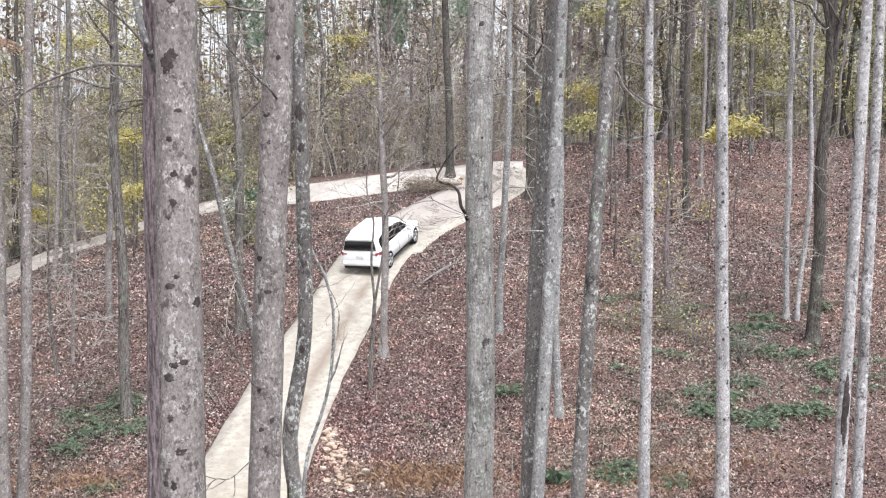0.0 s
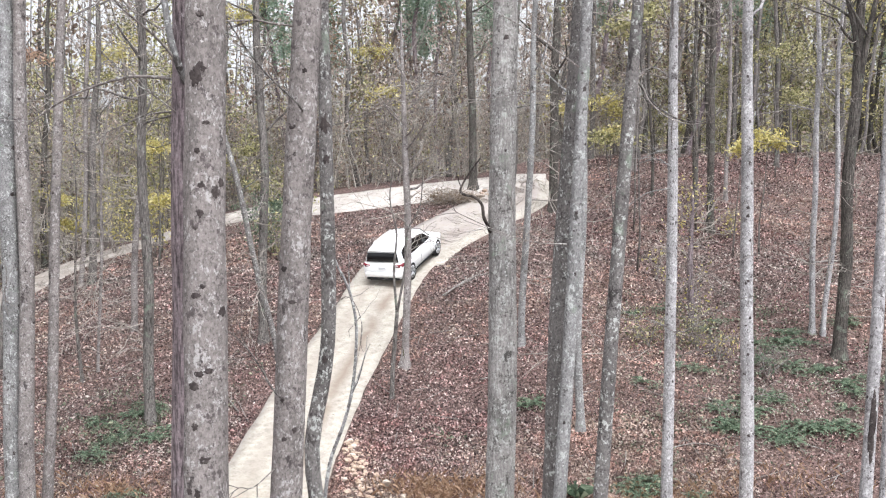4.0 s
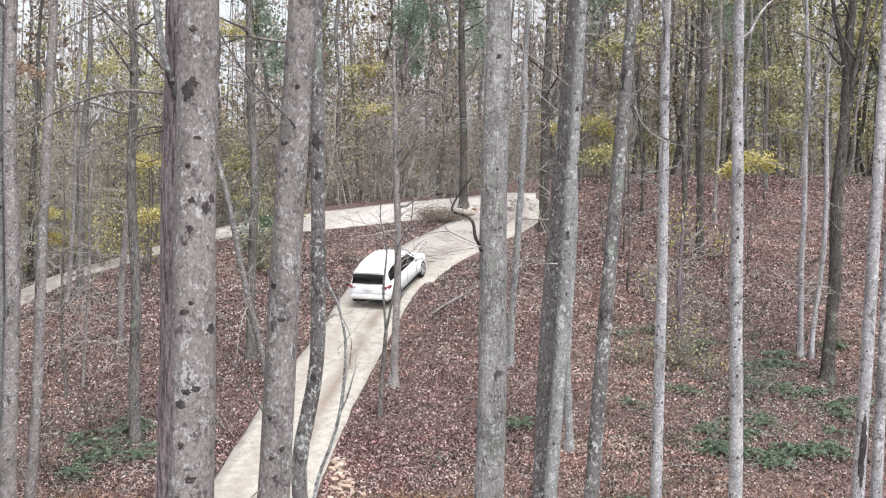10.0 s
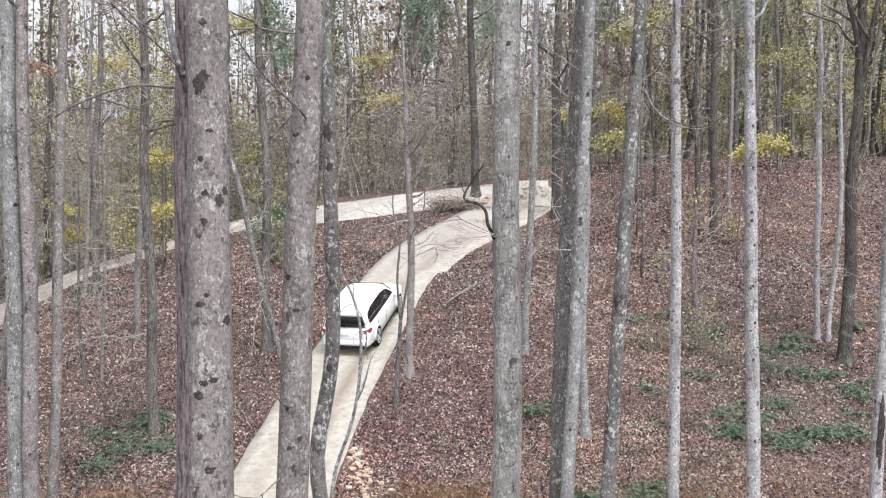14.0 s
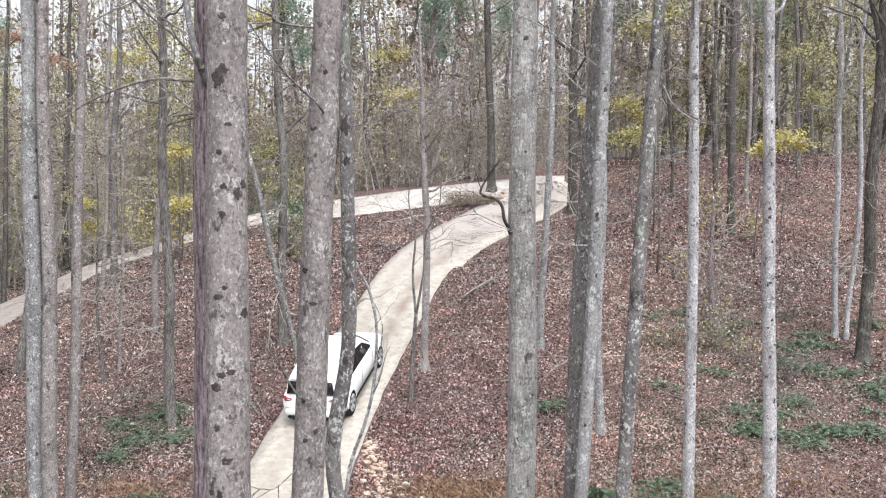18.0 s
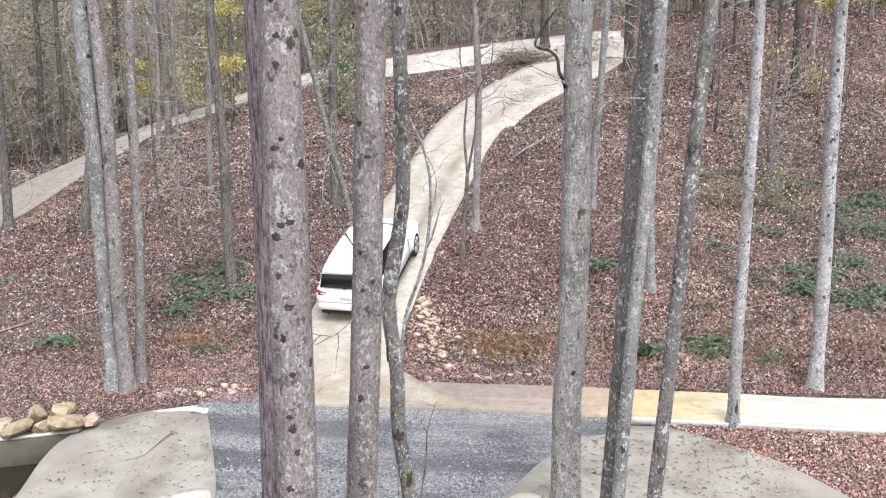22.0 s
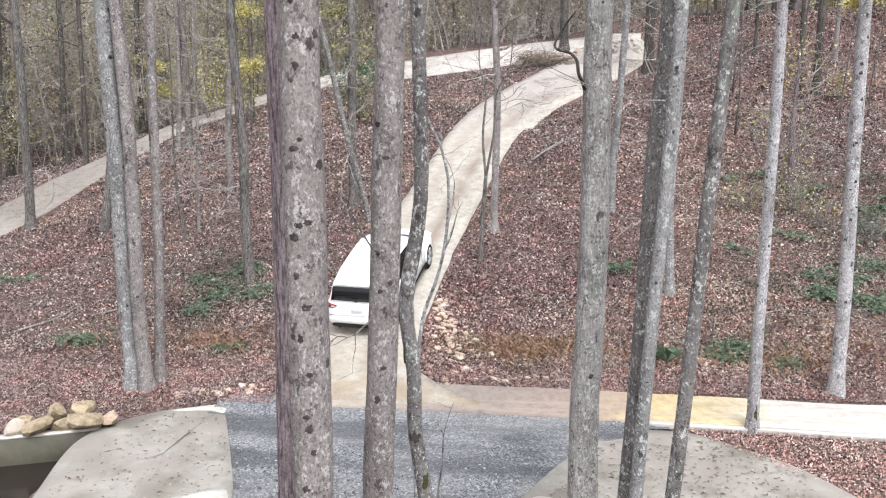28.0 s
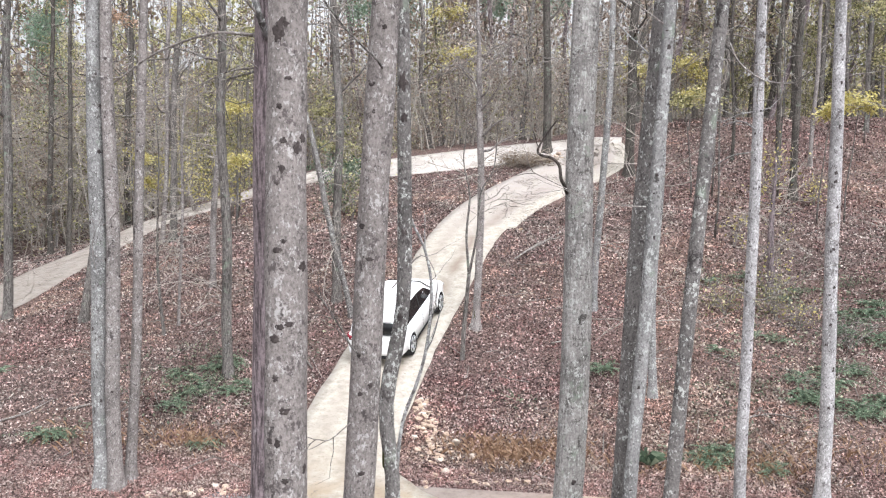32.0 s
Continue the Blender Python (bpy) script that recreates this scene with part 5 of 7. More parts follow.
def plant_forest():
    rng = np.random.default_rng(77)
    taken, used = [], set()
    tries = 0
    for k, (x, y) in enumerate(((-4.6, 60.5), (-2.0, 64.0), (3.0, 71.0), (21.0, 66.0))):
        taken.append((x, y))
        m = pose(x, y, ground_z(x, y) - 0.05, 0, 0, 80 * k)
        if k:
            copy_thing(PROTOS[7], m)
        else:
            used.add(7)
            PROTOS[7].matrix_basis = m
    # Added blackened trees that stand in for the gloom behind the right crest.
    for k in range(20):
        x, y = 13.5 + 24 * rng.uniform(), 61 + 16 * rng.uniform()
        i = 12 + k % 2
        taken.append((x, y))
        m = pose(x, y, ground_z(x, y) - 0.05, rng.normal() * 3, rng.normal() * 3, rng.uniform(0, 360))
        if i in used:
            copy_thing(PROTOS[i], m)
        else:
            used.add(i)
            PROTOS[i].matrix_basis = m
    while len(taken) < 196 and tries < 20000:
        tries += 1
        y = 56.8 + 44 * rng.uniform() ** 1.4
        x = rng.uniform(-0.72, 0.66) * y
        if rng.uniform() < 0.18:
            x = rng.uniform(0.25, 0.66) * y
        if rng.uniform() < 0.22:
            x, y = rng.uniform(-54, -28.5), rng.uniform(30, 58)
            if x > -0.68 * y + 0 and x > -29:
                continue
        if off_road(x, y) < 2.6 or (y < 58 and -26 < x < -12 and y < 57):
            continue
        if any((x - a) ** 2 + (y - b) ** 2 < 3.0 for a, b in taken):
            continue
        taken.append((x, y))
        u = x / y
        i = int(rng.choice(len(PROTOS), p=WOOD_LEFT if u < -0.26 else WOOD_MIDDLE if u < 0.2 else WOOD_RIGHT))
        m = pose(x, y, ground_z(x, y) - 0.05, rng.normal() * 3.5, rng.normal() * 3.5, rng.uniform(0, 360))
        if i in used:
            copy_thing(PROTOS[i], m)
        else:
            used.add(i)
            PROTOS[i].matrix_basis = m
    for i in range(len(PROTOS)):
        if i not in used:
            x, y = -24 + 4.0 * i, 78.0
            PROTOS[i].matrix_basis = pose(x, y, ground_z(x, y) - 0.05, 0, 0, 25 * i)


plant_forest()


def far_woods():
    """Trunks, twigs and leaf clumps of the deep wood, far behind."""
    rng = np.random.default_rng(5)
    g = Geo()
    hues = (RUST, OLIVE, YELLOW, BROWNLEAF)
    lv = [[], [], [], []]
    for _ in range(430):
        y = rng.uniform(92, 185)
        x = rng.uniform(-0.78, 0.74) * y
        hgt = rng.uniform(20, 38) + (9 if x < -0.2 * y else 0)
        z = ground_z(x, y)
        r = rng.uniform(0.05, 0.14)
        dx, dy = rng.normal(size=2) * 0.9
        g.tube([(x, y, z - 0.3), (x + dx * 0.5, y, z + hgt * 0.5), (x + dx, y + dy, z + hgt)], [r, r * 0.7, r * 0.2], 5, False)
        u = x / y
        hue = int(rng.choice(4, p=(0.44, 0.36, 0.04, 0.16) if u < -0.26 else (0.72, 0.14, 0.02, 0.12) if u < 0.2 else (0.28, 0.50, 0.02, 0.2)))
        for _ in range(13):
            k = rng.uniform(0.04, 0.97)
            a = rng.uniform(0, 6.28)
            ln = rng.uniform(2.5, 5.0) * (1.25 - k)
            p = np.array((x + dx * k, y + dy * k, z + hgt * k))
            g.tube(wander(rng, p, (math.cos(a), math.sin(a), 0.5), ln, 3, 0.3), [r * 0.3, r * 0.22, r * 0.14, r * 0.06], 3, False)
            if rng.uniform() < 0.85:
                q = p + np.array((math.cos(a) * ln * 0.6, math.sin(a) * ln * 0.6, ln * 0.35))
                lv[hue].append(q + rng.normal(size=(rng.integers(5, 16), 3)) * (1.0, 1.0, 0.7))
    root = tagged(new("far_woods", g.mesh("far_woods", FARBARK)), "deep autumn wood fading into grey-brown trunks", "woods", kind="stuff")
    for mat, group in zip(hues, lv):
        c = np.concatenate(group)
        tagged(part("foliage", leaf_mesh("leaves", c, rng.uniform(0.5, 0.95, len(c)), mat, rng, aspect=0.7), mat, root), kind="stuff")


far_woods()


def thicket():
    """Tangled understorey saplings and their last leaves, along the edge of the wood."""
    rng = np.random.default_rng(15)
    g = Geo()
    lv = {0: [], 1: []}
    n = 0
    while n < 700:
        y = 55.0 + 27 * rng.uniform() ** 1.7
        x = rng.uniform(-0.7, 0.65) * y
        if rng.uniform() < 0.26:
            y = rng.uniform(46, 85)
            x = rng.uniform(-0.7, -0.38) * y - 6
        if off_road(x, y) < 2.3 or (x > 3 and y < 58.5):
            continue
        if x > 0.2 * y and rng.uniform() < 0.8:
            continue
        n += 1
        z = ground_z(x, y)
        h = rng.uniform(3, 12)
        line = wander(rng, (x, y, z - 0.1), rng.normal(size=3) * 0.12 + (0, 0, 1), h, 6, 0.17, 0.04)
        r = 0.012 + 0.004 * h
        g.tube(line, [r * (1 - 0.13 * k) for k in range(7)], 4, False)
        hue = int(rng.uniform() < (0.5 if x < -0.26 * y else 0.14 if x < 0.2 * y else 0.4))
        for _ in range(int(3.2 * h)):
            k = int(rng.integers(0, 6))
            a = rng.uniform(0, 6.28)
            ln = rng.uniform(0.8, 3.2)
            t = wander(rng, line[k] + (line[k + 1] - line[k]) * rng.uniform(), (math.cos(a), math.sin(a), rng.uniform(0, 0.8)), ln, 4, 0.32, 0.02)
            q = max(0.014, r * 0.5)
            g.tube(t, [q, q * 0.8, q * 0.6, q * 0.45, q * 0.3], 3, False)
            if rng.uniform() < 0.5:
                m = int(rng.integers(2, 9))
                lv[hue].append(np.array(t)[rng.integers(1, 5, m)] + rng.normal(size=(m, 3)) * 0.22)
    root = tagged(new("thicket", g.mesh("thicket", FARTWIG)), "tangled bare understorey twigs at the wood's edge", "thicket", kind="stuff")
    for k, mat in ((0, RUST), (1, OLIVE)):
        c = np.concatenate(lv[k])
        tagged(part("foliage", leaf_mesh("leaves", c, rng.uniform(0.14, 0.28, len(c)), mat, rng), mat, root), kind="stuff")


thicket()

# ---- fallen leaves ----
def litter():
    rng = np.random.default_rng(8)
    pts, nrm = [], []
    zones = [(-30, 28, 19.6, 32, 120000), (-32, 30, 32, 46, 130000), (-30, 32, 46, 58, 60000), (2.0, 12, 13, 19.0, 30000), (-5.9, -2.5, 12.6, 14.5, 6500), (-6, 12, 20.7, 22.6, 12000), (-17, -6, 16.8, 21.0, 26000), (-30, -14, 19.6, 23, 12000), (-12, 8, 20.4, 27, 50000)]
    for x0, x1, y0, y1, n in zones:
        for _ in range(n):
            x, y = rng.uniform(x0, x1), rng.uniform(y0, y1)
            if abs(x) > 0.72 * y + 2:
                continue
            pts.append((x, y))
    rest = []
    for x, y in pts:
        d1 = np.hypot(_drive_line[:, 0] - x, _drive_line[:, 1] - y).min()
        if d1 < 1.6 or (y > 44 and d1 < 2.3) or np.hypot(_upper_line[:, 0] - x, _upper_line[:, 1] - y).min() < 1.85:
            continue
        if 19.0 < y < (20.68 if x < 9 else 20.75) and x > -6.5:
            continue
        if y < 14.45 + 0.1 * noise.noise((x * 2, 1, 3)) and -5.9 < x < -2.5:
            pass
        elif y < 19.2 and ((-10.5 < x < 2 and not (x < -8.1 and y > 18.68 + 0.48 * (x + 9.3))) or (2 <= x < 5.2 and y < 22 - x)):
            continue
        if (y > 53.5 and x < 4.5) or (x < -9.75 and y < 21.9 + 0.408 * x):
            continue
        z = float(hill(x, y)) + lumps(x, y) * (1.0 if y > 21.5 else 0.0 if y < 19.5 else (y - 19.5) / 2) * min(1, max(0, (d1 - 1.9) / 1.2))
        if y < 22.8:
            z = max(z, ground_z(x, y))
        rest.append((x, y, z + (0.03 if y > 22.5 else 0.05)))
        nrm.append((0.0, -0.25, 1.0))
    nrm = np.array(nrm)
    nrm /= np.linalg.norm(nrm, axis=1)[:, None]
    n = len(rest)
    rest = np.array(rest)
    # three kinds of litter drift into patches: russet, tan and grey-brown
    tan = np.array([noise.noise((x * 0.13, y * 0.16, 5)) + 0.5 * noise.noise((x * 0.6, y * 0.6, 1)) + 0.75 * math.exp(-((x - 7.2) / 3.4) ** 2 - ((y - 30) / 8.0) ** 2) + (0.1 if y < 25 else 0.0) for x, y, z in rest])
    grey = np.array([noise.noise((x * 0.17, y * 0.12, 15)) + 0.5 * noise.noise((x * 0.7, y * 0.5, 11)) + (0.3 if x < -8 else 0.05) + 0.3 * float(sigm((y - 40) / 3)) for x, y, z in rest])
    pink = (rest[:, 0] > 1.5) & (rest[:, 1] < 20.2)
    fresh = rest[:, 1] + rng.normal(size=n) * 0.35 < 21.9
    tan = (tan + rng.normal(size=n) * 0.16 > 0.24) & ~fresh
    grey = (grey + rng.normal(size=n) * 0.16 > 0.12) & ~tan & ~fresh
    for name, sel, mat, label in (("pink_leaves", pink, PINK_LITTER, "brighter pinkish leaves at the yard's edge"), ("fresh_leaves", fresh & ~pink, FRESH_LITTER, "reddish fresh leaves along the yard"), ("fallen_leaves", ~tan & ~grey & ~fresh, LITTER, "thick layer of fallen russet leaves"), ("tan_leaves", tan, TAN_LITTER, "patches of paler tan fallen leaves"), ("grey_leaves", grey, GREY_LITTER, "patches of weathered grey-brown fallen leaves")):
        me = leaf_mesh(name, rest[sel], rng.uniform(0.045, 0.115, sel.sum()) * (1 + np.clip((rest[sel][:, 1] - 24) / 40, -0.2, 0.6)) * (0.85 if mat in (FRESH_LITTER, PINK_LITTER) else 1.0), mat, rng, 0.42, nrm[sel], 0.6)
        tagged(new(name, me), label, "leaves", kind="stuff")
    # leaves on the concrete
    road_pts = []
    for line, half, n, lift in ((_drive_line, 1.4, 5200, 0.105), (_drive_line[76:], 1.75, 11000, 0.105), (_upper_line[:64], 1.6, 12000, 0.09), (_upper_line[60:], 1.3, 9000, 0.09)):
        for _ in range(n):
            i = rng.integers(0, len(line) - 1)
            d = line[i + 1] - line[i]
            d = d / np.linalg.norm(d)
            u = rng.uniform(-half, half)
            x, y = line[i] + d * rng.uniform(0, 0.4) + np.array([d[1], -d[0]]) * u
            drift = noise.noise((x * 1.1, y * 0.7, 21)) + 0.6 * noise.noise((x * 3.5, y * 2.2, 2))
            if drift < (0.42 if line is _drive_line and y < 41 else 0.05) + 0.35 * rng.normal() * 0.3:
                continue
            road_pts.append((x, y, float(hill(x, y)) + lift))
    for _ in range(2400):
        x, y = (rng.uniform(-9.6, -6.4), rng.uniform(13, 18.8)) if rng.uniform() < 0.25 else (rng.uniform(-0.3, 5.2), rng.uniform(13, 18.4))
        if x > 0 and (y > 22 - x or y > 15.3 + 2.2 * x):
            continue
        if x < 0 and (y > 19 + (x + 7.5) * 0.4 or x < -9.6 or y > 17.5 + (-6.9 - x) * 3):
            continue
        road_pts.append((x, y, 0.105))
    me = leaf_mesh("strewn_leaves", road_pts, rng.uniform(0.04, 0.11, len(road_pts)) * (1 - 0.1 * (np.array(road_pts)[:, 1] > 40) + 0.15 * (np.array(road_pts)[:, 1] < 19)), WETLEAF, rng, 0.88, None, 0.42)
    tagged(new("strewn_leaves", me), "wet brown leaves strewn over the concrete", "leaves", kind="stuff")


litter()


def pebbles():
    rng = np.random.default_rng(9)
    n = 7000
    x, y = rng.uniform(-8.0, 1.4, n), rng.uniform(13.2, 19.2, n)
    keep = ((x > -7.9 + (19.1 - y) * 0.43) & (x < 1.3 - (19.0 - y) * 0.47)) | ((y > 18.85) & (rng.uniform(size=n) < 0.5))
    x, y = x[keep], y[keep]
    pts = np.stack([x, y, np.full(len(x), 0.05)], 1)
    me = leaf_mesh("gravel_stones", pts, rng.uniform(0.03, 0.075, len(pts)), PEBBLE, rng, 0.5, None, 0.8)
    tagged(new("gravel_stones", me), "loose grey gravel stones", "gravel", kind="stuff")


pebbles()

# ---- evergreen ferns and shrubs ----
def fern(fronds, length, seed, label):
    """A clump of arching fronds with paired leaflets."""
    rng = np.random.default_rng(seed)
    root = new("fern")
    tagged(root, label, "fern", group="evergreen ferns on the slope")
    for i in range(fronds):
        a = 2 * math.pi * (i + rng.uniform(-0.3, 0.3)) / fronds
        ln = length * rng.uniform(0.7, 1.15)
        rise = rng.uniform(0.5, 1.1)
        g = Geo()
        pts = [np.array((math.cos(a) * ln * u, math.sin(a) * ln * u, ln * rise * (u - 0.85 * u * u))) for u in np.linspace(0.02, 1, 9)]
        g.tube(pts, [0.008 * (1 - 0.1 * k) for k in range(9)], 3, False)
        side = np.array((-math.sin(a), math.cos(a), 0))
        for k in range(1, 9):
            w = ln * 0.17 * math.sin(math.pi * (k + 1) / 10.5)
            d = pts[k] - pts[k - 1]
            for s in (-1, 1):
                p = pts[k]
                tip = p + side * s * w + d * 0.7 + np.array((0, 0, rng.uniform(-0.03, 0.01)))
                g.add([p - d * 0.35, p + d * 0.35, tip + d * 0.15, tip - d * 0.2], [(0, 1, 2, 3)])
        part("frond", g, GREEN, root, smooth=False)
    return root


FERNS = [fern(9, 0.52, 301, "dark green evergreen fern on the leafy slope"), fern(7, 0.40, 302, "small green fern among fallen leaves"), fern(11, 0.62, 303, "broad arching evergreen fern clump")]
_first = [True, True, True]


def set_fern(kind, x, y, turn):
    m = pose(x, y, ground_z(x, y), 0, 0, turn)
    if _first[kind]:
        _first[kind] = False
        FERNS[kind].matrix_basis = m
    else:
        copy_thing(FERNS[kind], m)


def fern_patches():
    rng = np.random.default_rng(31)
    # centre x, y, spread, count of each patch
    patches = [(-11.2, 26.2, 0.55, 4), (-10.7, 25.6, 0.4, 3), (-10.4, 26.9, 0.4, 3), (-9.5, 25.7, 0.4, 4), (-10.5, 24.4, 0.5, 3), (-10.9, 27.6, 0.5, 2), (-13.7, 22.4, 0.2, 3), (-9.1, 22.3, 0.15, 2), (-18.0, 26.5, 0.4, 2),
               (4.7, 22.9, 0.28, 7), (6.3, 22.65, 0.15, 3), (1.9, 27.4, 0.22, 3), (8.1, 27.2, 0.3, 3), (8.3, 26.4, 0.3, 5), (9.3, 26.7, 0.3, 4), (9.3, 25.7, 0.35, 6), (9.9, 27.8, 0.3, 3),
               (10.6, 26.1, 0.35, 4), (11.5, 26.3, 0.4, 5), (11.3, 31.3, 0.4, 3), (12.3, 32.2, 0.45, 4), (12.7, 29.6, 0.45, 6), (7.8, 30.0, 0.4, 3), (6.4, 28.6, 0.3, 2), (13.6, 28.0, 0.5, 3), (14.6, 33.5, 0.6, 4),
               (11.6, 31.9, 0.3, 4), (12.4, 32.7, 0.3, 3), (10.8, 30.75, 0.3, 3), (11.7, 30.0, 0.3, 4), (12.5, 28.5, 0.35, 4), (9.85, 27.85, 0.3, 3), (14.9, 29.0, 0.4, 4), (7.7, 35.1, 0.5, 3), (9.6, 32.9, 0.5, 3), (10.4, 25.9, 0.35, 4)]
    for cx, cy, sp, n in patches:
        for _ in range(n):
            x, y = rng.normal(cx, sp), rng.normal(cy, sp * 0.8)
            if off_road(x, y) > 2.3 and y > 21.3:
                set_fern(int(rng.choice(3, p=(0.45, 0.35, 0.2))), x, y, rng.uniform(0, 360))


fern_patches()


def low_greenery():
    """Muted green herbs and seedlings that lie between the fallen leaves."""
    rng = np.random.default_rng(35)
    pts = []
    for cx, cy, sx, sy, n in ((-10.4, 25.8, 1.2, 1.0, 1500), (-11.6, 27.4, 1.2, 0.9, 500), (-13.4, 22.6, 0.6, 0.4, 250), (-7.7, 28.6, 0.8, 1.5, 200), (7.0, 27.6, 1.6, 1.6, 600), (9.6, 26.6, 1.5, 1.2, 900), (11.8, 29.5, 1.6, 2.0, 900),
                              (5.6, 25.2, 1.2, 1.0, 250), (8.0, 32.0, 1.6, 2.0, 700), (12.5, 34.0, 2.0, 2.0, 500), (4.8, 23.0, 0.6, 0.3, 300), (1.8, 27.4, 0.6, 0.5, 160), (-0.6, 25.4, 0.4, 0.3, 80), (15.5, 30.0, 1.6, 2.5, 500), (7.7, 35.1, 0.8, 0.8, 350), (9.6, 32.9, 0.7, 0.7, 350), (12.0, 34.6, 0.7, 0.6, 250)):
        for _ in range(n):
            x, y = rng.normal(cx, sx), rng.normal(cy, sy)
            if off_road(x, y) > 2.3 and y > 21.3 and noise.noise((x * 1.6, y * 1.6, 40)) > -0.08:
                pts.append((x, y, ground_z(x, y) + rng.uniform(0.04, 0.22)))
    me = leaf_mesh("herbs", pts, rng.uniform(0.05, 0.15, len(pts)), HERB, rng, 0.45)
    tagged(new("low_herbs", me), "muted green herbs among the fallen leaves", "plants", kind="stuff")


low_greenery()


def shrub(x, y, height, spread, leaf, leaf_n, seed, label, stems=5):
    """A loose shrub: a few crooked stems with twigs and leaf sprays."""
    rng = np.random.default_rng(seed)
    root = new("shrub")
    root.matrix_basis = pose(x, y, ground_z(x, y))
    tagged(root, label, "shrub")
    thin, lv = Geo(), []
    for _ in range(stems):
        a = rng.uniform(0, 6.28)
        line = wander(rng, (0, 0, -0.1), (math.cos(a) * 0.4 * spread / height, math.sin(a) * 0.4 * spread / height, 1), height * rng.uniform(0.7, 1.1), 7, 0.14, 0.05)
        part("stem", Geo().tube(line, [0.028 * (1 - 0.11 * k) for k in range(8)], 5), TWIG, root)
        for k in range(2, 8):
            for _ in range(3):
                b = rng.uniform(0, 6.28)
                t = wander(rng, line[k], (math.cos(b), math.sin(b), rng.uniform(-0.1, 0.5)), spread * rng.uniform(0.35, 0.8), 4, 0.25, 0.0)
                thin.tube(t, [0.011, 0.009, 0.007, 0.005, 0.003], 3, False)
                m = rng.poisson(leaf_n)
                if m:
                    i = rng.integers(1, 5, m)
                    lv.append(np.array(t)[i] + rng.normal(size=(m, 3)) * 0.14)
    tagged(part("crown", thin, TWIG, root), kind="stuff")
    lv = np.concatenate(lv)
    tagged(part("foliage", leaf_mesh("leaves", lv, rng.uniform(0.07, 0.14, len(lv)) * (1 + max(0, y - 30) / 26), leaf, rng, 0.35), leaf, root), kind="stuff")
    return root


shrub(-10.3, 43.6, 3.3, 2.0, GREEN, 9, 401, "fresh green shrub beside the upper lane", 6)
shrub(-10.4, 49.4, 3.6, 2.4, OLIVE, 7, 402, "olive green shrub beside the upper lane", 6)
shrub(-9.4, 43.0, 2.6, 1.8, OLIVE, 4, 403, "thin yellow-green shrub on the slope")
shrub(11.4, 43.4, 2.8, 1.6, YELLOW, 2.0, 404, "yellow-leaved sapling on the slope", 3)
shrub(13.5, 43.7, 1.6, 1.0, YELLOW, 2.2, 405, "low bright yellow shrub on the slope", 3)
shrub(8.6, 38.3, 2.2, 1.2, YELLOW, 1.6, 406, "thin yellow sapling on the slope", 3)
shrub(9.1, 30.6, 1.3, 0.9, YELLOW, 1.8, 407, "low yellow shrub among fallen leaves", 3)
shrub(9.0, 33.2, 3.2, 1.5, YELLOW, 1.6, 408, "sparse yellow sapling beside the snag", 3)
shrub(8.6, 31.4, 1.6, 1.3, OLIVE, 4, 409, "low olive shrub on the slope", 4)
shrub(6.9, 31.8, 1.5, 1.4, OLIVE, 4, 410, "low olive shrub on the slope", 4)
shrub(10.5, 29.4, 1.4, 1.3, GREEN, 4, 411, "low green shrub on the slope", 4)
shrub(-21.0, 50.6, 4.5, 2.4, YELLOW, 6, 412, "bright yellow understorey shrub by the lane", 6)
shrub(-17.5, 47.8, 3.8, 2.2, YELLOW, 5, 413, "yellow understorey shrub on the slope", 5)
shrub(-23.6, 55.4, 5.0, 2.8, OLIVE, 7, 414, "tall olive shrub behind the lane", 6)
shrub(-15.0, 57.0, 7.5, 3.2, OLIVE, 7, 415, "tall olive-leaved shrub behind the lane", 6)
shrub(-20.3, 55.6, 8.0, 3.0, OLIVE, 9, 416, "tall olive-leaved shrub behind the lane", 6)
shrub(-30.5, 44.0, 5.0, 3.0, OLIVE, 7, 417, "olive shrub beyond the lane", 6)
shrub(-27.5, 35.0, 2.2, 2.2, RUST, 3, 418, "bare brown brush beside the lane", 6)


def leafy_spray(x, y, z, seed, leaf=YELLOW, size=1.0):
    """A bright leafy branch end that hangs in front of the wood."""
    rng = np.random.default_rng(seed)
    while off_road(x, y) < 2.2:
        x, y, z = x * 1.02, y * 1.02, 8 + (z - 8) * 1.02
    root = new("yellow_sapling")
    z0 = ground_z(x, y)
    root.matrix_basis = pose(x, y, z0)
    tagged(root, "slim sapling with a bright yellow leaf spray" if leaf is YELLOW else "slim sapling with a yellow-green leaf spray", "sapling")
    h = z - z0
    line = wander(rng, (0, 0, -0.1), (0, 0, 1), h * 1.1, 8, 0.04, 0.05)
    part("trunk", Geo().tube(line, [0.05 * (1 - 0.1 * k) for k in range(9)], 6), DARKBARK, root)
    thin, lv = Geo(), []
    for _ in range(12):
        a = rng.uniform(0, 6.28)
        t = wander(rng, line[7], (math.cos(a), math.sin(a), rng.uniform(-0.25, 0.3)), rng.uniform(0.8, 1.9) * size, 5, 0.2, 0.0)
        thin.tube(t, [0.014, 0.011, 0.009, 0.007, 0.005, 0.003], 3, False)
        i = rng.integers(1, 6, 44)
        lv.append(np.array(t)[i] + rng.normal(size=(44, 3)) * (0.18, 0.18, 0.17))
    tagged(part("crown", thin, TWIG, root), kind="stuff")
    lv = np.concatenate(lv)
    tagged(part("foliage", leaf_mesh("leaves", lv, rng.uniform(0.13, 0.25, len(lv)), leaf, rng, 0.5), leaf, root), kind="stuff")


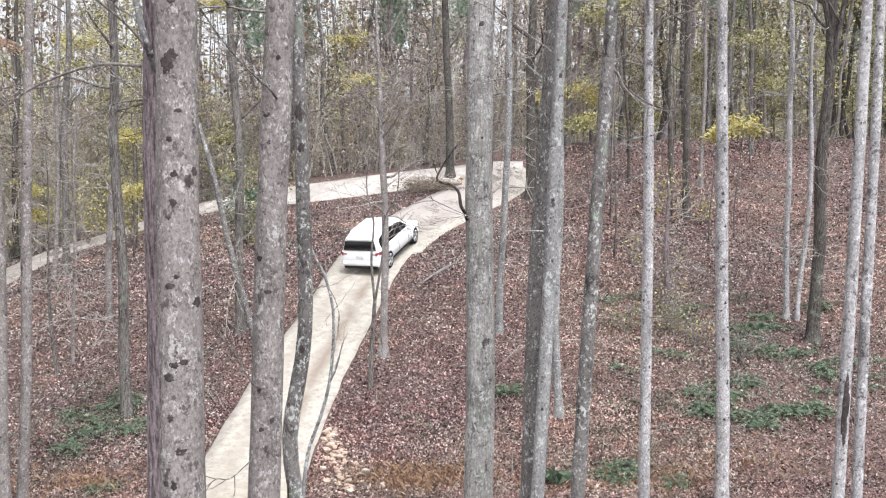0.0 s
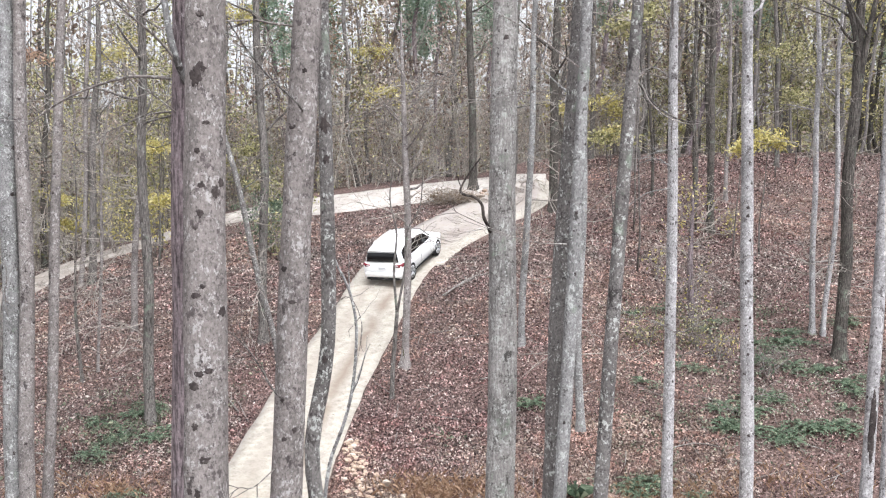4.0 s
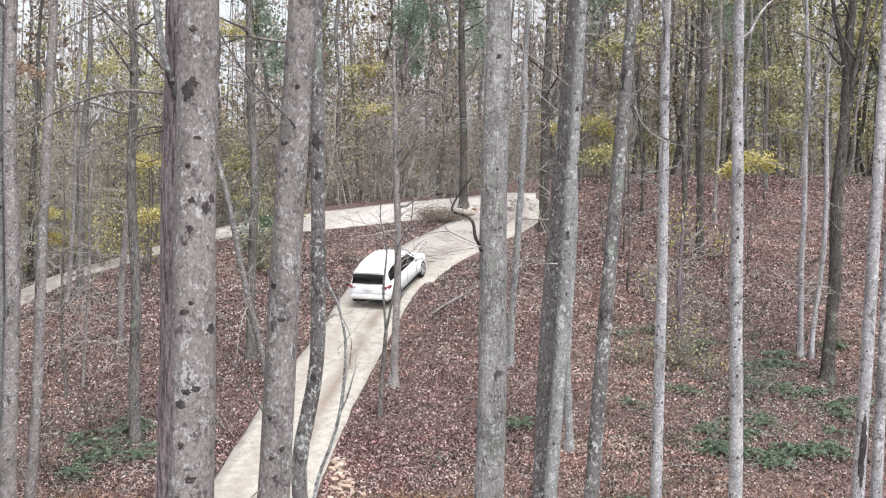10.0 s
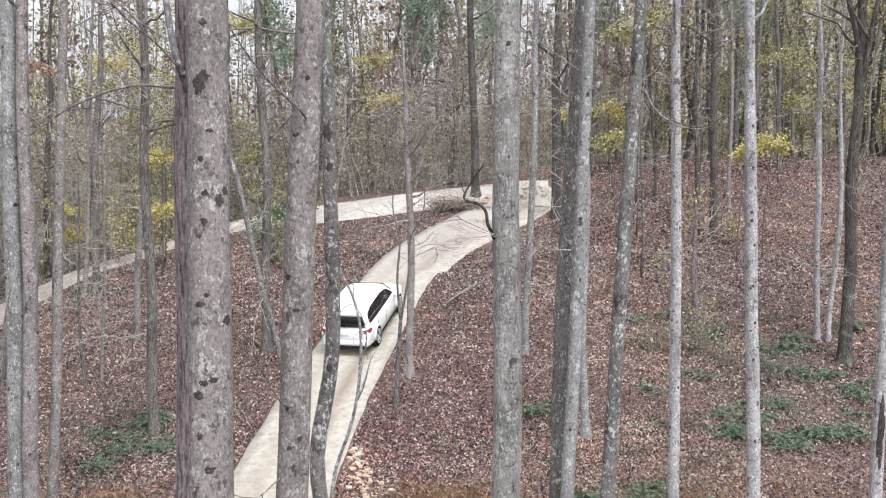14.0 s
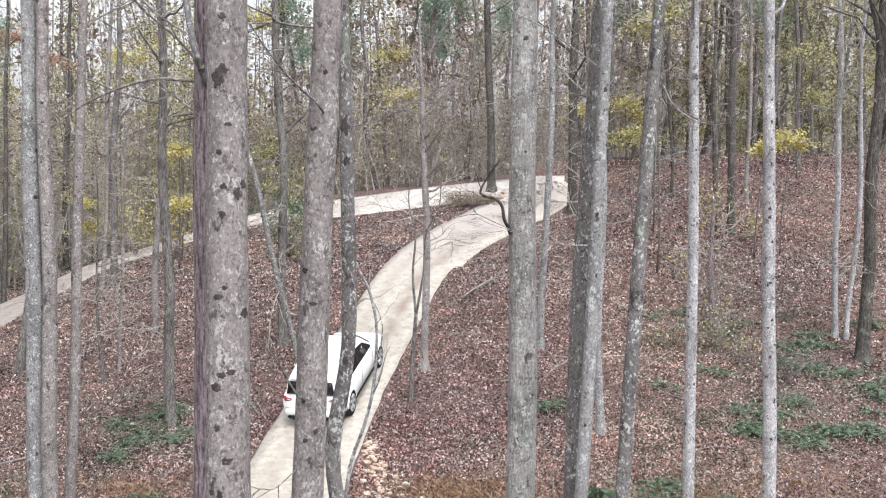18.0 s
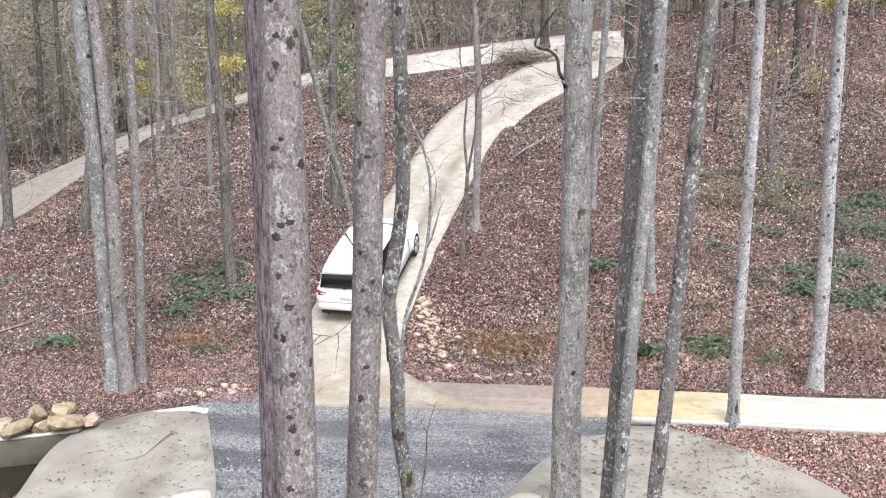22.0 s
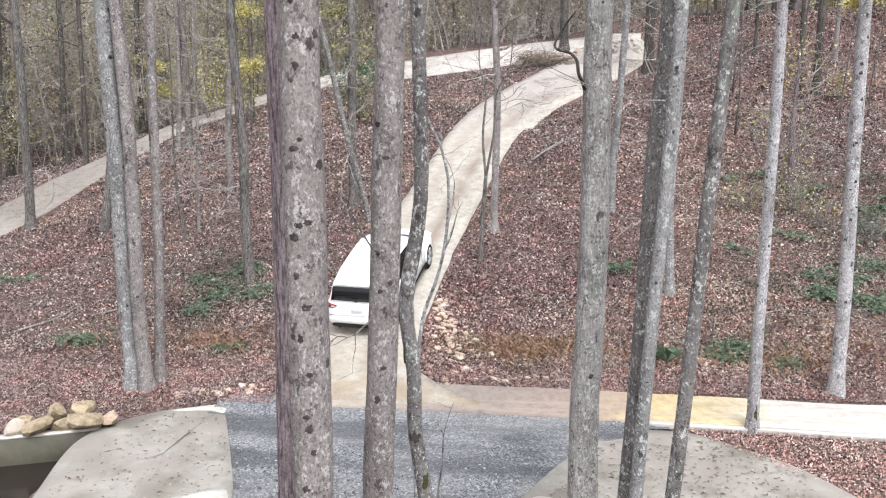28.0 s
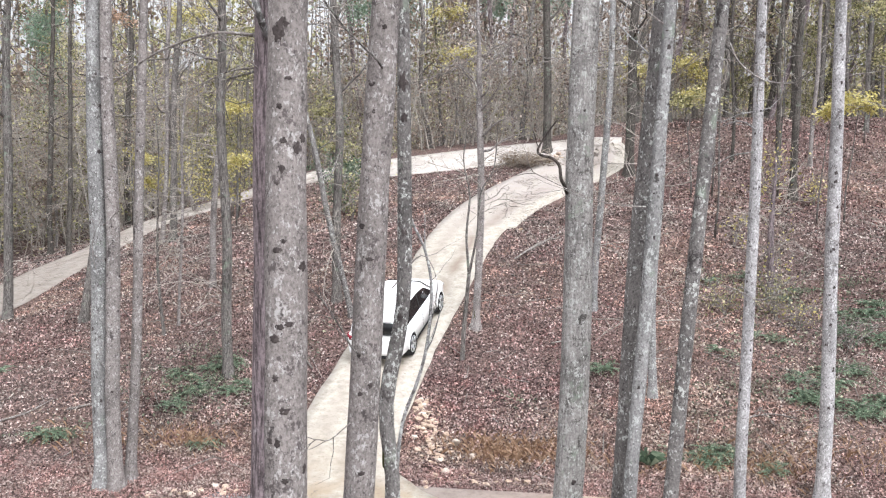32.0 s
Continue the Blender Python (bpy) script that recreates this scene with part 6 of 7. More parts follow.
leafy_spray(12.8, 41.0, 11.7, 451, YELLOW, 0.4)
leafy_spray(14.1, 41.2, 12.0, 452, YELLOW, 0.6)
leafy_spray(12.1, 45.0, 21.2, 460, OLIVE, 2.0)
leafy_spray(8.85, 45.0, 19.4, 461, OLIVE, 1.4)
leafy_spray(7.8, 45.0, 12.6, 462, OLIVE, 1.1)
leafy_spray(9.4, 57.4, 16.0, 453)
leafy_spray(-6.8, 58.0, 19.5, 454)


# ---- rusty grass and brush ----
def rusty_grass():
    rng = np.random.default_rng(41)
    pts = []
    for cx, cy, sx, sy, n in ((-0.9, 22.75, 0.7, 0.35, 620), (0.4, 22.9, 0.6, 0.3, 160), (0.3, 22.6, 1.0, 0.4, 200), (-9.4, 22.6, 0.5, 0.3, 180), (-12.1, 22.4, 1.2, 0.5, 110), (-10.4, 22.5, 0.8, 0.5, 80), (5.9, 22.5, 0.9, 0.4, 300), (3.1, 22.3, 0.7, 0.3, 80), (8.5, 23.5, 1.5, 0.5, 200)):
        for _ in range(n):
            x, y = rng.normal(cx, sx), rng.normal(cy, sy)
            if off_road(x, y) > 2.2 and y > 21:
                pts.append((x, y, ground_z(x, y)))
    g = Geo()
    for x, y, z in pts:
        a, ln, w = rng.uniform(0, 6.28), rng.uniform(0.12, 0.34), 0.011
        dx, dy = math.cos(a), math.sin(a)
        lean = rng.uniform(0.3, 1.1)
        g.add([(x - dy * w, y + dx * w, z), (x + dy * w, y - dx * w, z), (x + dx * ln * lean * 0.5 + dy * w, y + dy * ln * lean * 0.5 - dx * w, z + ln * 0.6), (x + dx * ln * lean, y + dy * ln * lean, z + ln * 0.75)], [(0, 1, 2), (0, 2, 3)])
    tagged(new("rusty_grass", g.mesh("rusty_grass", STRAW, False)), "tufts of rust-brown dead grass", "grass", kind="stuff")
    for x, y in ((3.1, 22.35), (2.95, 22.5)):
        gg = Geo()
        for _ in range(60):
            a, ln = rng.uniform(0, 6.28), rng.uniform(0.3, 0.6)
            d = np.array((math.cos(a), math.sin(a), 0))
            s = np.array((-d[1], d[0], 0)) * 0.012
            gg.add([-s, s, d * ln * 0.4 + s + (0, 0, ln * 0.6), d * ln * 0.8 + (0, 0, ln * 0.55)], [(0, 1, 2), (0, 2, 3)])
        ob = new("grass_tuft", gg.mesh("grass_tuft", GREEN, False))
        ob.matrix_basis = pose(x, y, ground_z(x, y))
        tagged(ob, "bright green grass tuft at the foot of the slope", "grass")


rusty_grass()


# ---- stones ----
def stones():
    rng = np.random.default_rng(51)
    kinds = {m.name: [rock_mesh("stone", m, rng, s) for s in (0.55, 0.68, 0.85)] for m in (SANDSTONE, FIELDSTONE, PALESTONE)}

    def put(name, mat, x, y, size, sink=0.25, z=None, label="", group="", tall=1.0):
        ob = new(name, kinds[mat.name][int(rng.integers(0, 3))])
        zz = (ground_z(x, y) if z is None else z) + size * (0.33 - sink)
        ob.matrix_basis = pose(x, y, zz, rng.uniform(-12, 12), rng.uniform(-12, 12), rng.uniform(0, 360)) @ Matrix.Diagonal((size * rng.uniform(0.8, 1.35), size * rng.uniform(0.75, 1.15), size * tall * rng.uniform(0.8, 1.1), 1))
        tagged(ob, label, "stone", group)

    # boulders on the headwall
    for x, y, s, mat in ((-12.0, 16.78, 0.60, PALESTONE), (-11.52, 16.92, 0.68, SANDSTONE), (-11.42, 17.55, 0.68, SANDSTONE), (-11.05, 17.12, 0.50, SANDSTONE), (-10.55, 17.28, 0.82, SANDSTONE), (-10.85, 17.72, 0.80, SANDSTONE),
                         (-10.05, 17.58, 0.52, FIELDSTONE), (-12.6, 16.6, 0.62, SANDSTONE), (-13.25, 16.4, 0.66, SANDSTONE), (-14.0, 16.1, 0.7, PALESTONE), (-12.1, 17.3, 0.5, SANDSTONE)):
        put("boulder", mat, x, y, s * 1.05, 0.0, 0.04, "angular yellow-brown sandstone boulder on the headwall", "boulders on the headwall", 1.15)
    # riprap beside the driveway
    for k in range(95):
        u = rng.uniform()
        x = -3.35 + 0.95 * u + rng.normal() * (0.1 + 0.2 * u)
        y = 25.2 - 3.4 * u + rng.normal() * 0.22
        put("riprap_stone", FIELDSTONE if k % 9 else PALESTONE, x, y, rng.uniform(0.13, 0.27), 0.18, None, "tan fieldstone beside the driveway", "stones beside the driveway")
    for k in range(40):
        x = -2.7 + 3.4 * rng.uniform()
        put("riprap_stone", FIELDSTONE, x, 21.0 + 0.25 * rng.uniform() ** 2 + 0.06 * x + rng.normal() * 0.12 + 0.15, rng.uniform(0.10, 0.24), 0.25, None, "tan fieldstone along the lane", "stones along the lane")
    put("white_rock", PALESTONE, -2.02, 22.96, 0.36, 0.1, None, "single pale rock on the leafy slope")
    put("white_rock", PALESTONE, -1.58, 22.4, 0.26, 0.1, None, "single pale rock on the leafy slope")
    for x, y, q in ((1.0, 51.6, 0.42), (1.35, 51.4, 0.34), (0.75, 51.2, 0.3), (1.2, 51.9, 0.5)):
        put("field_stone", FIELDSTONE, x, y, q, 0.12, None, "grey-brown stone at the foot of an oak", "stones at the oak")
    put("white_rock", FIELDSTONE, -0.75, 40.3, 0.26, 0.15, None, "pale stone beside the driveway")
    for k in range(26):
        x = -9.4 + 2.2 * rng.uniform()
        put("field_stone", FIELDSTONE if k % 3 else PALESTONE, x, 19.65 + rng.normal() * 0.18 + (x + 9) * 0.1, rng.uniform(0.10, 0.32), 0.3, None, "pinkish stone at the slab's edge", "stones at the slab's edge")


stones()


# ---- brush pile, logs and sticks ----
def brush_pile():
    rng = np.random.default_rng(61)
    root = new("brush_pile")
    x0, y0 = -0.5, 50.5
    z0 = ground_z(x0, y0)
    root.matrix_basis = pose(x0, y0, z0)
    tagged(root, "brown heap of cut brush and logs on the island", "brush pile")
    for p, d, ln, r in (((-0.9, 0.1, 0.35), (1, 0.15, 0.02), 1.9, 0.09), ((0.2, -0.1, 0.28), (1, -0.1, 0.12), 1.5, 0.10), ((0.9, 0.2, 0.3), (0.6, 0.4, 0.05), 0.7, 0.16), ((-1.2, 0.3, 0.2), (0.9, -0.3, 0.1), 1.4, 0.13)):
        line = wander(rng, p, d, ln, 5, 0.06, 0)
        part("log", Geo().tube(line, [r * q for q in (1, 1.04, 0.97, 1.0, 0.94, 0.9)], 10), BRUSHWOOD, root)
    g = Geo()
    for _ in range(620):
        p = rng.normal(size=3) * (0.75, 0.35, 0.22) + (-0.35, 0, 0.25)
        d = rng.normal(size=3) * (1, 0.6, 0.35)
        ln = rng.uniform(0.3, 0.95)
        g.tube(wander(rng, p, d, ln, 3, 0.2, 0), [0.016, 0.013, 0.009, 0.005], 3, False)
    tagged(part("brushwood", g, BRUSHWOOD, root), kind="stuff")
    lv = rng.normal(size=(700, 3)) * (0.8, 0.4, 0.18) + (-0.3, 0, 0.3)
    tagged(part("foliage", leaf_mesh("leaves", lv, rng.uniform(0.08, 0.18, 700), BROWNLEAF, rng), BROWNLEAF, root), kind="stuff")


brush_pile()


def fallen_branch(line, r0, r1, seed, mat=TWIG, label="pale fallen branch lying on the leaves"):
    root = new("fallen_branch")
    a = line[0]
    root.matrix_basis = pose(*a)
    tagged(root, label, "branch")
    bough(root, line, r0, r1, mat, 5, seed, "stem")


def lying(points, lift=0.06):
    return [(x, y, ground_z(x, y) + lift) for x, y in points]


fallen_branch(lying([(-0.9, 36.7), (-0.17, 38.0), (0.46, 38.8), (1.04, 39.2)]), 0.05, 0.02, 71)
fallen_branch(lying([(-0.5, 37.5), (0.23, 38.4), (0.9, 39.7), (1.5, 40.1)]), 0.04, 0.015, 72)
fallen_branch(lying([(3.0, 28.6), (3.6, 28.2), (4.4, 28.3)]), 0.04, 0.015, 73)
fallen_branch(lying([(0.6, 29.0), (1.3, 29.3), (1.9, 29.0)]), 0.035, 0.015, 74)
fallen_branch(lying([(6.0, 25.0), (6.9, 25.3), (7.6, 25.1)]), 0.03, 0.012, 75)
fallen_branch(lying([(-14.0, 24.0), (-13.0, 24.6), (-12.2, 24.5)]), 0.04, 0.015, 76)
fallen_branch(lying([(-16.0, 23.0), (-15.2, 23.9), (-14.9, 24.8)]), 0.04, 0.015, 77)
fallen_branch(lying([(16.0, 40.0), (17.2, 40.3), (18.5, 40.0)]), 0.06, 0.02, 78)
fallen_branch(lying([(-7.2, 27.0), (-7.9, 28.0), (-8.6, 28.6)]), 0.03, 0.012, 79)


def random_sticks():
    rng = np.random.default_rng(81)
    g = Geo()
    for _ in range(420):
        y = rng.uniform(21.5, 55)
        x = rng.uniform(-0.6, 0.6) * y
        if off_road(x, y) < 2.4:
            continue
        a = rng.uniform(0, 6.28)
        ln = rng.uniform(0.4, 1.6)
        p = [(x + math.cos(a) * ln * u, y + math.sin(a) * ln * u) for u in (0, 0.5, 1)]
        g.tube([(q[0], q[1], ground_z(*q) + 0.05 + rng.uniform(0, 0.05)) for q in p], [0.017, 0.013, 0.007], 4, False)
    tagged(new("fallen_sticks", g.mesh("fallen_sticks", TWIG)), "thin grey sticks scattered on the leaves", "sticks", kind="stuff")


random_sticks()

leafy_spray(-13.5, 57.5, 22.0, 455)
leafy_spray(-24.0, 56.0, 19.0, 456)
leafy_spray(-17.0, 60.0, 22.5, 457)
leafy_spray(6.4, 57.6, 15.5, 458)
leafy_spray(10.9, 57.8, 15.2, 459)

for k, (x, y, z, leaf, size) in enumerate([(-17.5, 48.9, 16.7, OLIVE, 1.2), (-21.0, 50.8, 18.6, YELLOW, 1.4), (-22.4, 52.0, 17.2, OLIVE, 1.2), (-16.9, 47.0, 12.1, YELLOW, 0.9), (-17.2, 47.6, 14.0, OLIVE, 0.8), (-16.3, 45.1, 9.0, YELLOW, 0.9),
                                          (-24.6, 50.3, 9.1, YELLOW, 1.0), (-23.3, 48.7, 7.5, YELLOW, 0.9), (-14.2, 54.2, 12.4, OLIVE, 0.9), (-12.9, 52.4, 10.0, OLIVE, 0.9), (-11.0, 48.8, 8.6, GREEN, 0.8), (-5.6, 55.7, 16.5, YELLOW, 1.0),
                                          (9.3, 55.2, 13.7, YELLOW, 0.7), (7.9, 39.2, 17.2, OLIVE, 1.1), (18.9, 52.7, 18.4, OLIVE, 1.4), (21.0, 55.0, 16.0, OLIVE, 1.3), (-22.1, 44.8, 16.9, ORANGE, 1.2), (-25.0, 46.0, 18.5, ORANGE, 1.2)]):
    leafy_spray(x, y, z, 470 + k, leaf, size)

# ---- the car ----
def section(y, w_low, w_belt, z_low, z_belt, top_round=0.08):
    """A closed cross-section of the lower body."""
    pts = [(-w_low * 0.86, z_low), (-w_low, z_low + 0.10), (-w_belt, (z_low + z_belt) / 2 + 0.06), (-w_belt * 0.985, z_belt - top_round), (-w_belt * 0.93, z_belt)]
    pts = pts + [(-w_belt * 0.45, z_belt + 0.025), (w_belt * 0.45, z_belt + 0.025)] + [(-x, z) for x, z in reversed(pts)]
    return [(x, y, z) for x, z in pts]


WHEELBASE = 3.46


def make_car():
    car = new("suv")
    tagged(car, "large white sport utility vehicle with tinted rear windows", "car")
    body = Geo()
    rows = [(-1.13, 0.74, 0.78, 0.50, 0.96), (-1.10, 0.86, 0.90, 0.38, 1.03), (-1.0, 0.925, 0.95, 0.34, 1.08), (-0.6, 0.945, 0.962, 0.30, 1.09), (0, 0.95, 0.965, 0.28, 1.09), (1.35, 0.95, 0.965, 0.27, 1.08),
            (2.6, 0.95, 0.965, 0.28, 1.07), (3.05, 0.95, 0.96, 0.28, 1.06), (3.6, 0.94, 0.95, 0.30, 1.02), (4.1, 0.90, 0.91, 0.33, 0.95), (4.38, 0.78, 0.80, 0.38, 0.86), (4.46, 0.62, 0.64, 0.46, 0.76)]
    body.loft([section(*r) for r in rows])
    shell = part("body", body, PAINT, car)
    # cabin with its roof
    cab = Geo()
    st = [(-1.06, 0.84, 1.07, 0.80, 1.10), (-0.98, 0.85, 1.07, 0.70, 1.58), (-0.86, 0.855, 1.07, 0.68, 1.70), (-0.3, 0.86, 1.07, 0.70, 1.775), (0.8, 0.865, 1.07, 0.71, 1.80), (1.75, 0.865, 1.06, 0.70, 1.765), (2.2, 0.86, 1.06, 0.67, 1.68), (3.1, 0.84, 1.05, 0.80, 1.07)]
    rings = []
    for y, wb, zb, wt, zt in st:
        rings.append([(-wb, y, zb - 0.05), (-wb, y, zb), (-wt - 0.02, y, zt - 0.07), (-wt * 0.93, y, zt - 0.02), (-wt * 0.75, y, zt + 0.005), (-wt * 0.3, y, zt + 0.02), (wt * 0.3, y, zt + 0.02), (wt * 0.75, y, zt + 0.005), (wt * 0.93, y, zt - 0.02), (wt + 0.02, y, zt - 0.07), (wb, y, zb), (wb, y, zb - 0.05)])
    cab.loft(rings)
    cabin = part("cabin", cab, PAINT, car)

    def flank(s, y, z, out):
        """A point on the cabin's flank at a height between belt line and roof."""
        top = float(np.interp(y, [r[0] for r in st], [r[4] for r in st])) - 0.07
        wt = float(np.interp(y, [r[0] for r in st], [r[3] for r in st])) + 0.02
        wb = float(np.interp(y, [r[0] for r in st], [r[1] for r in st]))
        k = (z - 1.07) / max(0.02, top - 1.07)
        return (s * (wb + (wt - wb) * min(1, k) + out), y, z)

    def side_pane(name, mat, ys, low, high, out=0.012):
        """A pane that follows the flank: its lower and upper heights at the places ys."""
        for sgn in (-1, 1):
            g = Geo()
            g.loft([[flank(sgn, y, a, -0.02), flank(sgn, y, a, out), flank(sgn, y, (a + b) / 2, out), flank(sgn, y, b, out), flank(sgn, y, b, -0.02)] for y, a, b in zip(ys, low, high)])
            part(name, g, mat, cabin, smooth=False)

    side_pane("side_window", GLASS, (-0.62, -0.5, -0.2, 0.06), (1.14, 1.125, 1.12, 1.115), (1.42, 1.54, 1.61, 1.63))
    side_pane("pillar", TRIM, (0.06, 0.12), (1.115, 1.115), (1.63, 1.635), 0.010)
    side_pane("side_window", GLASS, (0.12, 0.7, 1.22), (1.115, 1.11, 1.11), (1.635, 1.65, 1.64))
    side_pane("pillar", TRIM, (1.22, 1.29), (1.11, 1.11), (1.64, 1.635), 0.010)
    side_pane("side_window", GLASS, (1.29, 1.8, 2.15, 2.55, 2.8), (1.11, 1.105, 1.10, 1.10, 1.10), (1.635, 1.58, 1.50, 1.28, 1.13))
    back = Geo()
    back.loft([[(x * (1 - 0.24 * (z - 1.13)), -1.095 + 0.03 * x * x + 0.16 * (z - 1.13) + q, z) for z, q in ((1.14, 0.05), (1.14, 0), (1.33, 0), (1.54, 0.0), (1.54, 0.06))] for x in (-0.77, -0.68, -0.4, 0, 0.4, 0.68, 0.77)])
    part("rear_window", back, GLASS, cabin)
    wind = Geo()
    wind.add([(-0.74, 3.04, 1.12), (0.74, 3.04, 1.12), (0.60, 2.28, 1.66), (-0.60, 2.28, 1.66), (-0.74, 3.06, 1.14), (0.74, 3.06, 1.14), (0.60, 2.30, 1.68), (-0.60, 2.30, 1.68)],
             [(0, 3, 2, 1), (4, 5, 6, 7), (0, 1, 5, 4), (1, 2, 6, 5), (2, 3, 7, 6), (3, 0, 4, 7)])
    part("windscreen", wind, GLASS, cabin, smooth=False)
    part("spoiler", Geo().loft([[(x, -1.045 + 0.10 * x * x, 1.60), (x, -1.04 + 0.10 * x * x, 1.63), (x, -0.85, 1.70 - 0.04 * x * x), (x, -0.85, 1.62)] for x in (-0.64, -0.4, 0, 0.4, 0.64)]), PAINT, cabin)
    for s in (-1, 1):
        rail = Geo().tube([(s * 0.64, -0.5, 1.74), (s * 0.64, -0.4, 1.79), (s * 0.645, 0.7, 1.825), (s * 0.64, 1.6, 1.80), (s * 0.635, 1.75, 1.74)], [0.014] * 5, 6)
        part("roof_rail", rail, PAINT, cabin)
    for s in (-1, 1):
        lens = Geo()
        wedge = [(0.58, -1.105, 0.985, 0.02), (0.70, -1.125, 0.98, 0.055), (0.82, -1.11, 0.985, 0.075), (0.915, -1.04, 0.995, 0.085), (0.965, -0.92, 1.005, 0.075), (0.978, -0.80, 1.01, 0.03)]
        lens.loft([[(s * x, y - 0.02, z - q), (s * x, y - 0.02, z + q * 0.8), (s * (x - 0.06), y + 0.08, z + q * 0.8), (s * (x - 0.06), y + 0.08, z - q)] for x, y, z, q in wedge])
        lamp = part("tail_lamp", lens, REDLENS, shell)
        part("reversing_lens", Geo().box((s * 0.70, -1.148, 0.975), (0.12, 0.012, 0.035), 0.004), CLEARLENS, lamp)
    part("rear_bumper", Geo().box((0, -1.12, 0.56), (1.72, 0.16, 0.26), 0.06), PAINT, shell)
    part("bumper_skirt", Geo().box((0, -1.10, 0.385), (1.56, 0.17, 0.13), 0.04), TRIM, shell, "black plastic bumper skirt")
    part("bumper_strip", Geo().box((0, -1.203, 0.66), (1.30, 0.012, 0.025), 0.004), PAINT, shell)
    pl = part("number_plate", Geo().box((0, -1.135, 0.86), (0.36, 0.02, 0.16), 0.005), PLATE, shell)
    for k in range(6):
        part("plate_bar", Geo().box((-0.12 + 0.048 * k, -1.147, 0.855), (0.028, 0.004, 0.07)), PLATEBAR, pl, smooth=False)
    part("tailgate_handle", Geo().box((0, -1.125, 0.975), (0.62, 0.03, 0.035), 0.01), PAINT, shell)
    part("rear_wiper", Geo().tube([(0.02, -1.12, 1.14), (-0.28, -1.108, 1.24), (-0.42, -1.10, 1.28)], [0.015, 0.011, 0.008], 5), TRIM, cabin)
    for s in (-1, 1):
        part("exhaust_tip", Geo().tube([(s * 0.55, -1.0, 0.36), (s * 0.55, -1.21, 0.36)], [0.045, 0.045], 10), TRIM, shell)
        part("wing_mirror", Geo().box((s * 1.03, 2.42, 1.16), (0.22, 0.14, 0.17), 0.05), PAINT, cabin)
        part("head_lamp", Geo().box((s * 0.72, 4.18, 0.80), (0.34, 0.3, 0.16), 0.05), CLEARLENS, shell)
        part("sill", Geo().box((s * 0.955, 1.73, 0.34), (0.05, 2.6, 0.08), 0.02), TRIM, shell)
        for y in (0.45, 1.6):
            part("door_handle", Geo().box((s * 0.975, y, 0.99), (0.03, 0.2, 0.035), 0.01), PAINT, shell)
        for y in (0.08, 1.25, 2.55):
            part("door_seam", Geo().box((s * 0.966, y, 0.74), (0.006, 0.012, 0.56)), TRIM, shell, smooth=False)
        for y in (0.0, WHEELBASE):
            arch = Geo()
            ring = []
            for k in range(13):
                a = math.pi * k / 12
                ring.append([(s * 0.95, y + 0.40 * math.cos(a), 0.38 + 0.40 * math.sin(a)), (s * 0.95, y + 0.46 * math.cos(a), 0.38 + 0.46 * math.sin(a)),
                             (s * 0.985, y + 0.46 * math.cos(a), 0.38 + 0.46 * math.sin(a)), (s * 0.985, y + 0.40 * math.cos(a), 0.38 + 0.40 * math.sin(a))])
            arch.loft(ring)
            part("wheel_arch", arch, PAINT, shell)
            part("arch_liner", Geo().tube([(s * 0.60, y, 0.40), (s * 0.972, y, 0.40)], [0.42, 0.42], 20), TRIM, shell, "black wheel housing")
    part("grille", Geo().box((0, 4.44, 0.64), (0.9, 0.06, 0.26), 0.02), TRIM, shell)
    part("front_bumper", Geo().box((0, 4.36, 0.45), (1.6, 0.24, 0.2), 0.08), PAINT, shell)
    # wheels, each turning about its own axle
    wheels = []
    for s in (-1, 1):
        for y in (0.0, WHEELBASE):
            hub = part("wheel", Geo().tube([(-0.10, 0, 0), (0.10, 0, 0)], [0.07, 0.07], 10), ALLOY, car, at=pose(s * 0.86, y, 0.38))
            tyre = Geo()
            prof = [(-0.11, 0.27), (-0.135, 0.33), (-0.115, 0.37), (-0.06, 0.383), (0.06, 0.383), (0.115, 0.37), (0.135, 0.33), (0.11, 0.27)]
            tyre.loft([[(px, r * math.cos(a), r * math.sin(a)) for px, r in prof] for a in [2 * math.pi * k / 28 for k in range(29)]], False)
            part("tyre", tyre, RUBBER, hub)
            rim = Geo()
            for k in range(5):
                for da in (-0.13, 0.13):
                    a = 2 * math.pi * k / 5 + da
                    rim.tube([(s * 0.105, 0.05 * math.cos(a), 0.05 * math.sin(a)), (s * 0.12, 0.27 * math.cos(a), 0.27 * math.sin(a))], [0.035, 0.028], 5)
            rim.loft([[(px * s, r * math.cos(a), r * math.sin(a)) for px, r in ((0.06, 0.255), (0.125, 0.255), (0.125, 0.285), (0.06, 0.285))] for a in [2 * math.pi * k / 24 for k in range(25)]], False)
            part("rim", rim, ALLOY, hub)
            wheels.append((hub, s, y))
    return car, wheels


